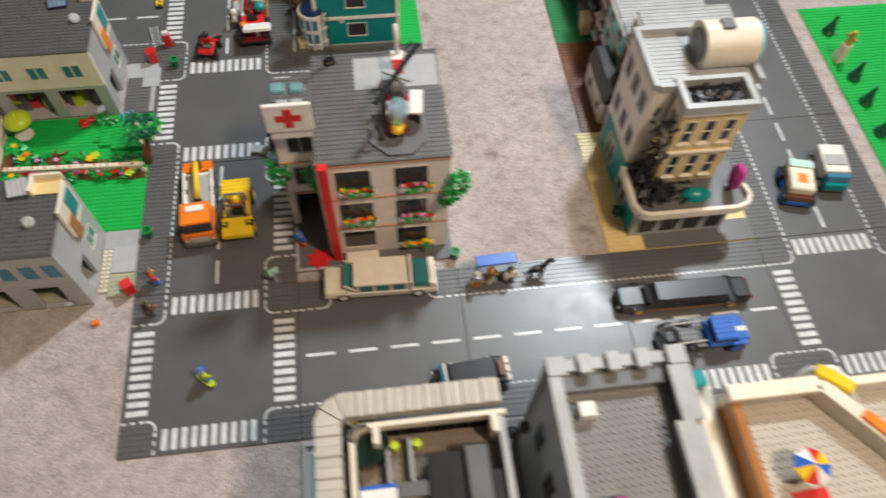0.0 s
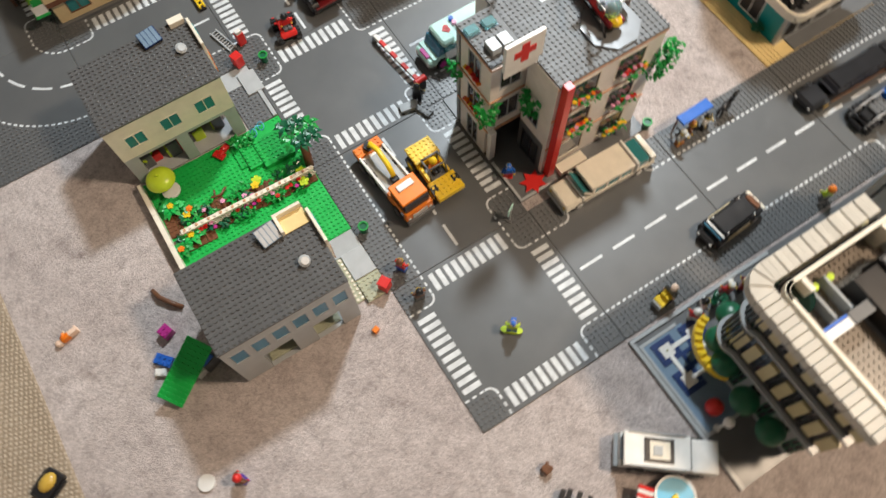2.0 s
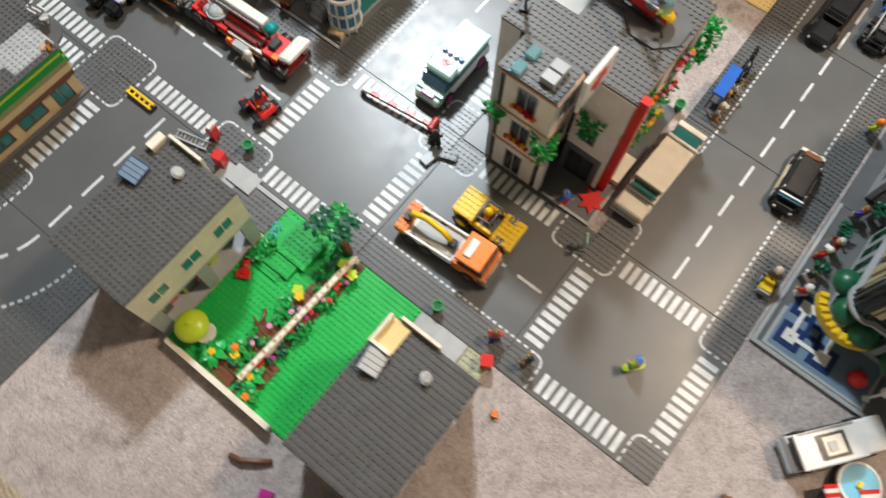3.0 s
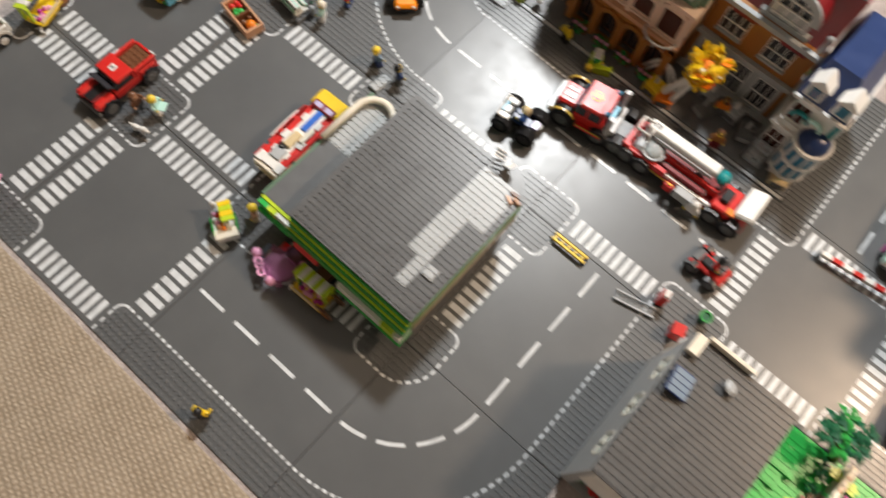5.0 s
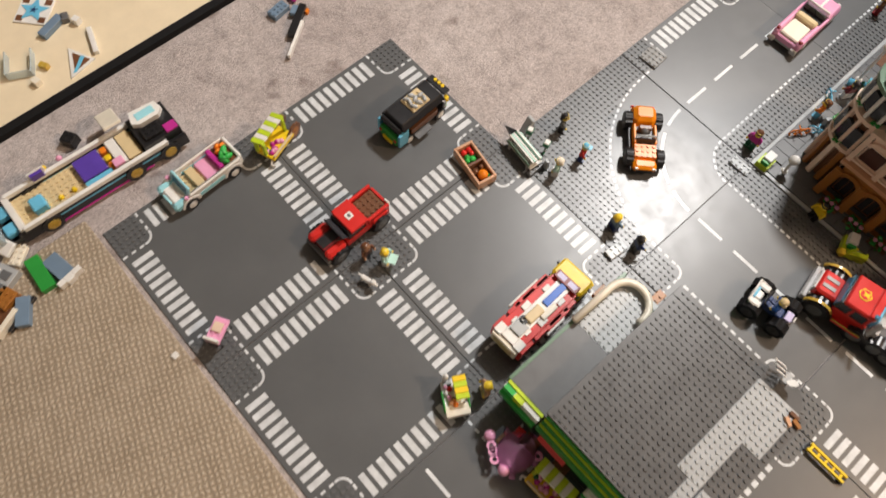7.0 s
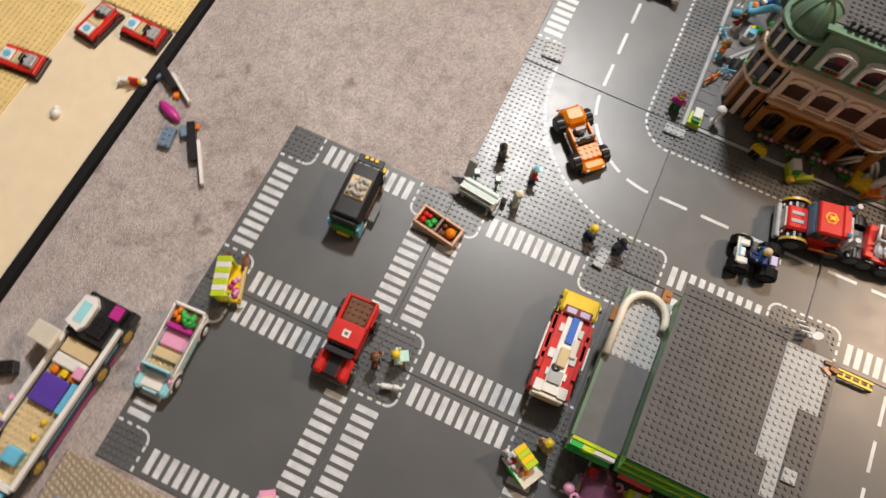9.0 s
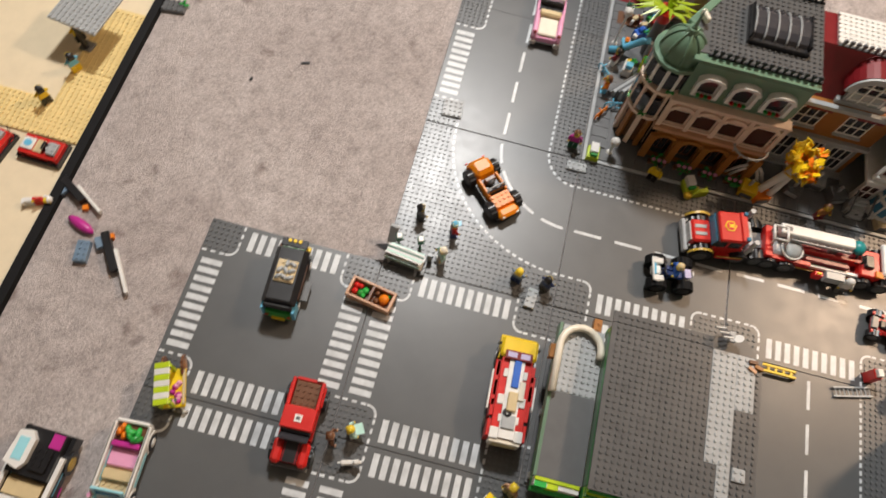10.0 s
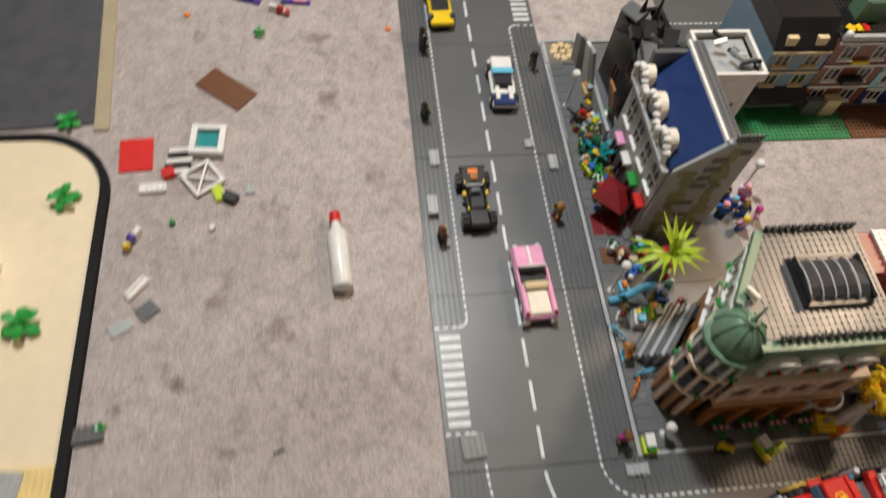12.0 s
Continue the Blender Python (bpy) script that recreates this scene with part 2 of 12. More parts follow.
BGREENGL = clear("black_green_pane", (0.01, 0.03, 0.022), alpha=0.2)
LAV = plastic("lavender_plastic", (0.50, 0.46, 0.68))
KHAKI = plastic("khaki_plastic", (0.50, 0.43, 0.23))
BRICKB = plastic("red_brown_plastic", (0.20, 0.075, 0.05))


def road_material():
    m, nt, b = nodes_of("road_plate_grey")
    wide, fine, dust = noise_node(nt, 9, 4, 0.6), noise_node(nt, 260, 3), noise_node(nt, 40, 6, 0.7)
    ra = ramp_node(nt, wide.outputs["Fac"], [(0.3, (0.093, 0.098, 0.102)), (0.7, (0.112, 0.117, 0.12))])
    nt.links.new(ra.outputs[0], b.inputs["Base Color"])
    rr = nt.nodes.new("ShaderNodeMapRange")
    rr.inputs["From Min"].default_value, rr.inputs["From Max"].default_value = 0.3, 0.75
    rr.inputs["To Min"].default_value, rr.inputs["To Max"].default_value = 0.31, 0.40
    nt.links.new(dust.outputs["Fac"], rr.inputs["Value"])
    nt.links.new(rr.outputs[0], b.inputs["Roughness"])
    bump_node(nt, wide.outputs["Fac"], 0.07, 0.003, b)
    b.inputs["Specular IOR Level"].default_value = 0.64
    return m


ROAD = road_material()
PRINT = plastic("white_road_print", (0.62, 0.65, 0.67), 0.3, 0.2)


def carpet_material():
    m, nt, b = nodes_of("carpet_pile")
    tuft, mid, wide, spots = noise_node(nt, 250, 4, 0.75), noise_node(nt, 38, 5, 0.7), noise_node(nt, 4.5, 5, 0.65), noise_node(nt, 14, 3, 0.6)
    base = ramp_node(nt, wide.outputs["Fac"], [(0.3, (0.45, 0.39, 0.372)), (0.55, (0.545, 0.482, 0.462)), (0.75, (0.61, 0.548, 0.528))])
    grain = ramp_node(nt, tuft.outputs["Fac"], [(0.3, (0.62, 0.60, 0.60)), (0.5, (1.0, 1.0, 1.0)), (0.7, (1.22, 1.21, 1.21))])
    mott = ramp_node(nt, mid.outputs["Fac"], [(0.3, (0.72, 0.70, 0.70)), (0.52, (1, 1, 1)), (0.75, (1.12, 1.12, 1.13))])
    dirt = ramp_node(nt, spots.outputs["Fac"], [(0.27, (0.55, 0.50, 0.48)), (0.39, (1, 1, 1))])
    out = base.outputs[0]
    for r in (grain, mott, dirt):
        mx = nt.nodes.new("ShaderNodeMix")
        mx.data_type, mx.blend_type = "RGBA", "MULTIPLY"
        mx.inputs["Factor"].default_value = 1.0
        nt.links.new(out, mx.inputs["A"])
        nt.links.new(r.outputs[0], mx.inputs["B"])
        out = mx.outputs["Result"]
    nt.links.new(out, b.inputs["Base Color"])
    b.inputs["Roughness"].default_value = 0.95
    b.inputs["Sheen Weight"].default_value = 0.25
    bump_node(nt, tuft.outputs["Fac"], 0.9, 0.004, b)
    return m


def woven_material(name, c0, c1, c2, scale):
    """A coarse basket weave: two crossed waves and a mottle."""
    m, nt, b = nodes_of(name)
    tc = nt.nodes.new("ShaderNodeTexCoord")
    waves = []
    for turn in (0.35, 0.35 + math.pi / 2):
        mp = nt.nodes.new("ShaderNodeMapping")
        mp.inputs["Rotation"].default_value[2] = turn
        w = nt.nodes.new("ShaderNodeTexWave")
        w.inputs["Scale"].default_value, w.inputs["Distortion"].default_value = scale, 3.0
        w.inputs["Detail"].default_value, w.inputs["Detail Scale"].default_value = 2.0, 3.0
        nt.links.new(tc.outputs["Object"], mp.inputs[0])
        nt.links.new(mp.outputs[0], w.inputs["Vector"])
        waves.append(w)
    mx = nt.nodes.new("ShaderNodeMath")
    mx.operation = "MULTIPLY"
    nt.links.new(waves[0].outputs["Fac"], mx.inputs[0])
    nt.links.new(waves[1].outputs["Fac"], mx.inputs[1])
    mott = noise_node(nt, 20, 5, 0.7)
    ad = nt.nodes.new("ShaderNodeMath")
    ad.operation = "MULTIPLY_ADD"
    ad.inputs[1].default_value = 0.75
    nt.links.new(mott.outputs["Fac"], ad.inputs[0])
    nt.links.new(mx.outputs[0], ad.inputs[2])
    ra = ramp_node(nt, ad.outputs[0], [(0.3, c0), (0.6, c1), (1.0, c2)])
    nt.links.new(ra.outputs[0], b.inputs["Base Color"])
    b.inputs["Roughness"].default_value = 0.9
    bump_node(nt, mx.outputs[0], 0.5, 0.003, b)
    return m


def paint_material(name, colour, scale=6.0):
    m, nt, b = nodes_of(name)
    n1 = noise_node(nt, scale, 4)
    ra = ramp_node(nt, n1.outputs["Fac"], [(0.3, mul(colour, 0.95)), (0.7, mul(colour, 1.04))])
    nt.links.new(ra.outputs[0], b.inputs["Base Color"])
    b.inputs["Roughness"].default_value = 0.8
    n2 = noise_node(nt, 300, 2)
    bump_node(nt, n2.outputs["Fac"], 0.15, 0.001, b)
    return m


CARPET = carpet_material()
JUTE = woven_material("woven_rug", (0.28, 0.22, 0.155), (0.375, 0.305, 0.225), (0.45, 0.37, 0.285), 44)
WALLP = paint_material("wall_paint", (0.36, 0.32, 0.27))
CEILP = paint_material("ceiling_paint", (0.46, 0.44, 0.41))

# ---- the room ----
ground = Mesh()
ground.box(-420, 460, -330, 560, -3.0, -0.25)
solid("floor", ground, CARPET, label="pinkish grey cut-pile carpet with small stains", category="carpet", kind="structure")
for nm, b in (("wall_north", (-420, 460, 560, 572)), ("wall_south", (-420, 460, -342, -330)), ("wall_east", (460, 472, -342, 572)), ("wall_west", (-432, -420, -342, 572))):
    w = Mesh()
    w.box(*b, -3.0, 345)
    solid(nm, w, WALLP, label="plain warm beige painted wall", category="wall", kind="structure")
w = Mesh()
w.box(-432, 472, -342, 572, 345, 352)
solid("ceiling", w, CEILP, label="plain off-white painted ceiling", category="ceiling", kind="structure")

rug = Mesh()
rug.box(-300, -64.8, -60, 228, -0.25, 0.35, c=0.25)
solid("woven_rug", rug, JUTE, label="coarse tan woven rug lying on the carpet", category="rug")

# ---- road baseplates ----
DASH = [(1.33 + 8 * k, 6.67 + 8 * k) for k in range(4)]
INK = 0.02


def mark(me, x0, x1, y0, y1):
    me.add([(x0, y0, INK), (x1, y0, INK), (x1, y1, INK), (x0, y1, INK)], [(0, 1, 2, 3)])


def ring_mark(me, cx, cy, r, w, a0, a1, n=6):
    v = []
    for k in range(n + 1):
        a = radians(a0 + (a1 - a0) * k / n)
        v += [(cx + q * math.cos(a), cy + q * math.sin(a), INK) for q in (r - w / 2, r + w / 2)]
    me.add(v, [(2 * k, 2 * k + 1, 2 * k + 3, 2 * k + 2) for k in range(n)])


def kerb_corner(me, cx, cy, sx, sy, full=True):
    """The rounded white kerb line of one studded corner; sx, sy point from the corner inwards."""
    me.m = Matrix.Translation((cx, cy, 0)) @ Matrix.Diagonal((sx, sy, 1, 1))
    e = 6.35
    n0, n1 = len(me.f), len(me.v)
    ring_mark(me, e - 1.6, e - 1.6, 1.6, 0.42, -8, 98, 7)
    for k in range(3):
        d = 0.25 + 1.6 * k
        if d + 1.0 < e - 1.5:
            if full or k == 2:
                mark(me, e - 0.21, e + 0.21, d, d + 0.85)
                mark(me, d, d + 0.85, e - 0.21, e + 0.21)
    if sx * sy < 0:
        for q in range(n0, len(me.f)):
            me.f[q].reverse()
    me.m = None


def zebra(me, side):
    """Ten bars along one side of a plate."""
    for k in range(10):
        a = 7.55 + 1.73 * k
        a0, a1, b0, b1 = a, a + 1.05, 0.9, 4.7
        if side == "-y":
            mark(me, a0, a1, b0, b1)
        elif side == "+y":
            mark(me, a0, a1, 32 - b1, 32 - b0)
        elif side == "-x":
            mark(me, b0, b1, a0, a1)
        else:
            mark(me, 32 - b1, 32 - b0, a0, a1)


def dotted(me, y, x0=0.0, x1=32.0):
    n = round((x1 - x0) / 1.333)
    for k in range(n):
        mark(me, x0 + 1.333 * k + 0.25, x0 + 1.333 * k + 1.05, y - 0.22, y + 0.22)


def plate_body():
    b = Mesh()
    b.box(0.04, 31.96, 0.04, 31.96, -0.22, 0.0, c=0.06)
    return b


def make_plate(kind):
    ink, st = Mesh(), Mesh()
    if kind == "cross":
        for cx, cy, sx, sy in ((0, 0, 1, 1), (32, 0, -1, 1), (0, 32, 1, -1), (32, 32, -1, -1)):
            kerb_corner(ink, cx, cy, sx, sy)
        for s in ("-x", "+x", "-y", "+y"):
            zebra(ink, s)
        st.studgrid(0, 32, 0, 32, 0, keep=lambda x, y: min(x, 32 - x) < 6 and min(y, 32 - y) < 6 and min(x, 32 - x) + min(y, 32 - y) < 11)
    elif kind == "tee":  # road along x, open towards +y
        dotted(ink, 6.4)
        for a, b in DASH:
            mark(ink, a, b, 15.7, 16.3)
        for cx, sx in ((0, 1), (32, -1)):
            kerb_corner(ink, cx, 32, sx, -1)
        zebra(ink, "+y")
        st.studgrid(0, 32, 0, 32, 0, keep=lambda x, y: y < 6 or (y > 26 and min(x, 32 - x) < 6 and min(x, 32 - x) + 32 - y < 11))
    elif kind == "straight":
        dotted(ink, 6.4)
        dotted(ink, 25.6)
        for a, b in DASH:
            mark(ink, a, b, 15.7, 16.3)
        st.studgrid(0, 32, 0, 32, 0, keep=lambda x, y: y < 6 or y > 26)
    else:  # a bend round the corner at (32, 32)
        for r, n in ((6.4, 7), (25.6, 29)):
            for k in range(n):
                a = 180 + 90 * (k + 0.2) / n
                ring_mark(ink, 32, 32, r, 0.44, a, a + 90 * 0.6 / n, 2)
        for k in range(4):
            ring_mark(ink, 32, 32, 16, 0.6, 180 + 22.5 * k + 3.2, 180 + 22.5 * k + 19.3, 6)
        st.studgrid(0, 32, 0, 32, 0, keep=lambda x, y: not 6.1 < math.hypot(32 - x, 32 - y) < 26.0)
    base = solid("road_plate", plate_body(), ROAD, label="dark grey toy road baseplate with white printed markings", category="road plate", kind="structure", group="road plates")
    part("road_marking", ink, PRINT, base, "white printed road lines")
    part("stud_field", st, DG, base, kind="stuff")
    return base


TURNS = {0: (0, 0), 90: (32, 0), 180: (32, 32), 270: (0, 32)}


# plates that do not lie quite flat on the soft carpet: degrees about x and y
TILTS = {(0, 4): (0.7, 0.1, 0), (0, 5): (-0.2, 0.1, 0)}


def lay(kind, spots):
    first = make_plate(kind)
    for n, (i, j, turn) in enumerate(spots):
        dx, dy = TURNS[turn]
        m = pose((32 * i + dx) * S, (32 * j + dy) * S, 0, RNG.uniform(-0.12, 0.12), RNG.uniform(-0.12, 0.12), turn)
        if (i, j) in TILTS:
            c = pose((32 * i + 16) * S, (32 * j + 16) * S, 0.1 * S)
            m = c @ pose(0, 0, 0, *TILTS[i, j]) @ c.inverted() @ m
        if n == 0:
            first.matrix_world = m
        else:
            copy_thing(first, m)


lay("cross", [(0, 0, 0), (0, 2, 0), (-1, 5, 0), (-2, 5, 0), (-2, 6, 0), (-1, 6, 0), (4, 0, 0), (-1, 4, 0)])
lay("tee", [(1, 0, 0), (-1, 3, 0), (1, 5, 0), (3, 0, 180), (1, 2, 180), (4, 5, 180), (0, 1, 270), (-2, 4, 270), (0, 3, 90), (0, 4, 90)])
lay("straight", [(2, 0, 0), (2, 5, 0), (3, 5, 0), (4, 1, 90), (4, 2, 90), (4, 3, 90), (5, 0, 0)])
lay("bend", [(-2, 3, 0), (0, 5, 270)])

# ---- building helpers ----
def slab(parent, name, mat, x0, x1, y0, y1, z0, z1, studs=None, c=0.05, label="", keep=None):
    me = Mesh()
    me.box(x0, x1, y0, y1, z0, z1, c=c)
    ob = part(name, me, mat, parent, label)
    if studs is not None:
        st = Mesh()
        st.studgrid(x0, x1, y0, y1, z1, keep=keep)
        part("stud_field", st, studs, parent, kind="stuff")
    return ob


def wall(parent, mat, p0, p1, thick, z0, z1, openings=(), frame=WHITE, pane=TGLASS, bars=(1, 0), name="wall", depth=0.45, label="", sill=None):
    """A wall from p0 to p1 with real openings (a0, a1, b0, b1); each gets a framed window unless b1 is negative."""
    dx, dy = p1[0] - p0[0], p1[1] - p0[1]
    length = math.hypot(dx, dy)
    turn = pose(p0[0], p0[1], 0, 0, 0, math.degrees(math.atan2(dy, dx)))
    me = Mesh()
    me.m = turn
    lo, hi = (thick + 0.003, length - thick - 0.003) if abs(dy) > abs(dx) else (0.0, length)
    us = sorted({lo, hi, *[min(max(v, lo), hi) for o in openings for v in o[:2]]})
    ws = sorted({z0, z1, *[min(max(v, z0), z1) for o in openings for v in o[2:4]]})
    me.lattice(us, ws, lambda u, w: any(o[0] < u < o[1] and o[2] < w < o[3] for o in openings), 0, thick)
    ob = part(name, me, mat, parent, label)
    for o in openings:
        if len(o) > 4:
            continue
        a0, a1, b0, b1 = o[:4]
        fr = Mesh()
        fr.m = turn
        w = 0.22
        us, ws = [a0, a0 + w], [b0, b0 + w]
        for k in range(bars[0]):
            x = a0 + (a1 - a0) * (k + 1) / (bars[0] + 1)
            us += [x - 0.09, x + 0.09]
        for k in range(bars[1]):
            z = b0 + (b1 - b0) * (k + 1) / (bars[1] + 1)
            ws += [z - 0.09, z + 0.09]
        us, ws = us + [a1 - w, a1], ws + [b1 - w, b1]
        between = lambda seq, v: any(p < v < q for p, q in zip(seq[1::2], seq[2::2]))
        fr.lattice(us, ws, lambda u, v: between(us, u) and between(ws, v), -0.08, depth)
        wi = part("window", fr, frame, parent)
        pa = Mesh()
        pa.m = turn
        pa.box(a0 + w * 0.5, a1 - w * 0.5, 0.12, 0.2, b0 + w * 0.5, b1 - w * 0.5)
        part("pane", pa, pane, wi)
        if sill is not None:
            si = Mesh()
            si.m = turn
            si.box(a0 - 0.2, a1 + 0.2, -0.6, 0.0, b0 - 0.35, b0, c=0.06)
            part("sill", si, sill, wi)
    return ob


def leaf_clump(me, x, y, z, r, n, rng, flat=0.6, size=0.55):
    """Many small moulded leaves in an uneven clump."""
    for _ in range(n):
        a, b, q = rng.uniform(0, TAU), rng.uniform(-0.3, 1.0), r * rng.uniform(0.35, 1.0)
        px, py, pz = x + q * math.cos(a), y + q * math.sin(a), z + q * b * flat
        s = size * rng.uniform(0.7, 1.3)
        me.m = pose(px, py, pz, rng.uniform(-50, 50), rng.uniform(-50, 50), rng.uniform(0, 360))
        me.add([(-s, 0, 0), (-0.3 * s, -0.55 * s, 0.1 * s), (s, 0, 0.05), (-0.3 * s, 0.55 * s, 0.1 * s), (0, 0, 0.35 * s)],
               [(0, 1, 4), (1, 2, 4), (2, 3, 4), (3, 0, 4), (3, 2, 1, 0)])
    me.m = None


def flower(me, x, y, z, r=0.45, n=5):
    for k in range(n):
        a = TAU * k / n
        me.cyl(x + r * 0.62 * math.cos(a), y + r * 0.62 * math.sin(a), z, z + 0.22, r * 0.42, n=6)
    me.cyl(x, y, z, z + 0.34, r * 0.38, n=6)


# ---- petrol station shop ----
gs = thing("petrol_station", -31.6, 127.8, 0, 0, "green and white toy petrol station with a studded grey roof", "petrol station")
GH, GW = 14.2, 26.0
slab(gs, "floor_plate", DG, 0.3, GW - 0.3, 0.3, 31.4, 0.02, 0.45)
# walls below the fascia: set back, with dark glass and red trim
wall(gs, WHITE, (1.2, 23.6), (1.2, 1.2), 0.9, 0.45, 8.0, [(2.0, 7.5, 1.2, 6.4), (8.6, 14.2, 1.2, 6.4), (15.2, 20.4, 0.6, 7.0)], GREEN, TGLASS)
wall(gs, TAN, (1.2, 1.2), (GW - 1, 1.2), 0.9, 0.45, 8.0, [(3, 8, 2, 6.6), (10, 16, 2, 6.6), (18, 22, 0.6, 6.8)], BROWN, TGLASS)
wall(gs, WHITE, (GW - 1, 1.2), (GW - 1, 23.6), 0.9, 0.45, 8.0, [(4, 10, 2, 6.6), (12, 18, 2, 6.6)], GREEN, TGLASS)
wall(gs, WHITE, (GW - 1, 23.6), (1.2, 23.6), 0.9, 0.45, 10.0, [(3, 9, 1, 6.8), (13, 22, 1, 6.8)], GREEN, TGLASS)


def fascia(name, p0, p1, layers, parent, thick=0.55):
    dx, dy = p1[0] - p0[0], p1[1] - p0[1]
    length, turn = math.hypot(dx, dy), pose(p0[0], p0[1], 0, 0, 0, math.degrees(math.atan2(dy, dx)))
    for z0, z1, mat, out in layers:
        me = Mesh()
        me.m = turn
        me.box(0, length, -out, thick, z0, z1, c=0.04)
        part(name, me, mat, parent)


bands = ((7.6, 9.2, WHITE, 0.0), (9.2, 10.7, BGREEN, 0.12), (10.7, 11.5, LIME, 0.05), (11.5, 12.9, GREEN, 0.12), (12.9, 13.3, LIME, 0.04), (13.3, 13.9, DGREEN, 0.08))
west_bands = ((13.6, 13.9, LIME, 0.1), (12.6, 13.6, GREEN, 0.45), (12.2, 12.6, LIME, 0.75), (11.0, 12.2, GREEN, 1.05), (10.6, 11.0, LIME, 1.35), (8.6, 10.6, GREEN, 1.7))
fascia("fascia_band", (0, 24.2), (0, 0), west_bands, gs)
fascia("fascia_band", (0, 13.2), (0, 0), ((5.2, 5.9, BGREEN, 2.6),), gs)
fascia("fascia_band", (0.6, 0), (GW - 0.6, 0), ((6.6, 8.0, BROWN, 0.0), (8.0, 9.6, TAN, 0.05), (9.6, 10.8, OLIVE, 0.1), (10.8, 12.4, GREEN, 0.1), (12.4, 13.0, LIME, 0.05), (13.0, 13.9, GREEN, 0.1)), gs)
fascia("fascia_band", (GW, 0.6), (GW, 24.2), bands, gs)
fascia("fascia_band", (GW - 0.6, 24.2), (0.6, 24.2), ((9.6, 11.8, SAND, 0.0), (11.8, 13.9, GREEN, 0.1)), gs)
for a, b, mt in ((0.1, 1.4, WHITE), (1.45, 4.1, LIME), (4.15, 13.2, WHITE)):
    me = Mesh(); me.box(-2.35, 0.5, a, b, 5.95, 8.55, c=0.05); part("fascia_tile", me, mt, gs, "lime tile on the fascia" if mt is LIME else "")
me = Mesh(); me.m = pose(-1.0, 20.4, 8.4, 0, -45, 0); me.box(-1.7, 0.2, -2.6, 2.6, -0.3, 0.0, c=0.05); part("awning", me, RED, gs, "red sloping shop awning")
# roof of plates: dark plates, a lighter path and a single light tile
light = lambda x, y: (4.0 < y < 8.0 and x > 7.9) or (4.0 < y < 6.0 and 3.0 < x <= 7.9) or (y <= 4.0 and y > 0.8 and x > 17.0)
slab(gs, "roof_plate", ROOFG, -0.2, GW + 0.2, -0.2, 24.6, GH - 0.28, GH)
slab(gs, "roof_plate", ROOFG, GW + 0.22, 28.2, 8.0, 24.6, GH - 0.28, GH)
for q in ((8.0, 26.0, 4.0, 8.0), (3.0, 7.98, 4.0, 6.0), (17.0, 26.0, 1.0, 3.98)):
    slab(gs, "roof_tile", LG, *q, GH, GH + 0.12, c=0.02, label="light grey roof plate")
slab(gs, "roof_tile", LG, 6.2, 8.2, 1.7, 3.7, GH, GH + 0.4, c=0.05, label="small light grey roof plate")
st1, st2 = Mesh(), Mesh()
st1.studgrid(0, 28, 0, 24, GH, keep=lambda x, y: (x < 26 or y > 8) and not light(x, y) and not (6.0 < x < 8.4 and 1.5 < y < 3.9))
st2.studgrid(0, 26, 0, 24, GH + 0.12, keep=light)
st2.studs([(6.7, 2.2), (7.7, 2.2), (6.7, 3.2), (7.7, 3.2)], GH + 0.4)
part("stud_field", st1, ROOFG, gs, kind="stuff")
part("stud_field", st2, LG, gs, kind="stuff")
me = Mesh(); me.cyl(25.4, 5.0, GH - 0.9, GH - 0.3, 4.2, n=24); part("roof_end", me, ROOFG, gs, "rounded dark grey roof end")
me = Mesh()
me.cyl(28.2, 5.6, GH - 0.3, GH + 1.0, 0.35, n=8)
me.box(27.4, 29.2, 5.1, 6.1, GH + 1.0, GH + 1.4, c=0.08)
an = part("antenna", me, LG, gs, "grey antenna frame on the roof edge")
for k in range(5):
    me = Mesh(); me.at(28.4, 7.2, GH + 1.9, 15, 35, 20).box(-1.4 + 0.62 * k, -1.12 + 0.62 * k, -0.9, 0.9, 0, 0.14); part("antenna_bar", me, WHITE if k % 2 == 0 else DG, an)
me = Mesh(); me.at(28.0, 4.6, GH + 1.5, -30, 20, 0).cyl(0, 0, 0, 0.3, 0.35, 0.8, n=12); part("antenna_dish", me, WHITE, an)
for x, y, mt in ((24.6, 0.6, DORANGE), (25.3, 1.5, BROWN), (24.0, 1.6, NOUGAT)):
    me = Mesh(); me.at(x, y, GH + 0.1, 0, 0, 25 * x).box(-0.7, 0.7, -0.3, 0.3, 0, 0.5, c=0.06); part("roof_scrap", me, mt, gs)
# lower canopy with smooth dark tiles and a studded end
CH = 9.6
slab(gs, "canopy", ROOFG, 0.3, GW - 0.4, 24.8, 31.4, CH - 1.2, CH - 0.4)
slab(gs, "canopy_tile", DG, 0.4, 14.0, 24.3, 31.5, CH - 0.4, CH, c=0.05, label="large smooth grey canopy tile")
slab(gs, "canopy_plate", LG, 14.05, GW - 0.5, 24.3, 31.3, CH - 0.4, CH - 0.1, studs=LG, label="light grey studded canopy end")
fascia("canopy_band", (0, 31.6), (0, 24.6), ((CH - 0.25, CH, LIME, 0.1), (7.4, CH - 0.25, WHITE, 0.85), (6.0, 7.4, BGREEN, 1.5)), gs)
for a, b, mt in ((29.6, 31.5, BGREEN), (27.8, 29.5, LIME)):
    me = Mesh(); me.box(-0.98, 0.2, a, b, 7.5, CH - 0.2); part("band_tile", me, mt, gs)
fascia("canopy_band", (GW - 0.4, 32), (0.4, 32), ((7.4, CH + 0.1, SAND, 0.0),), gs)
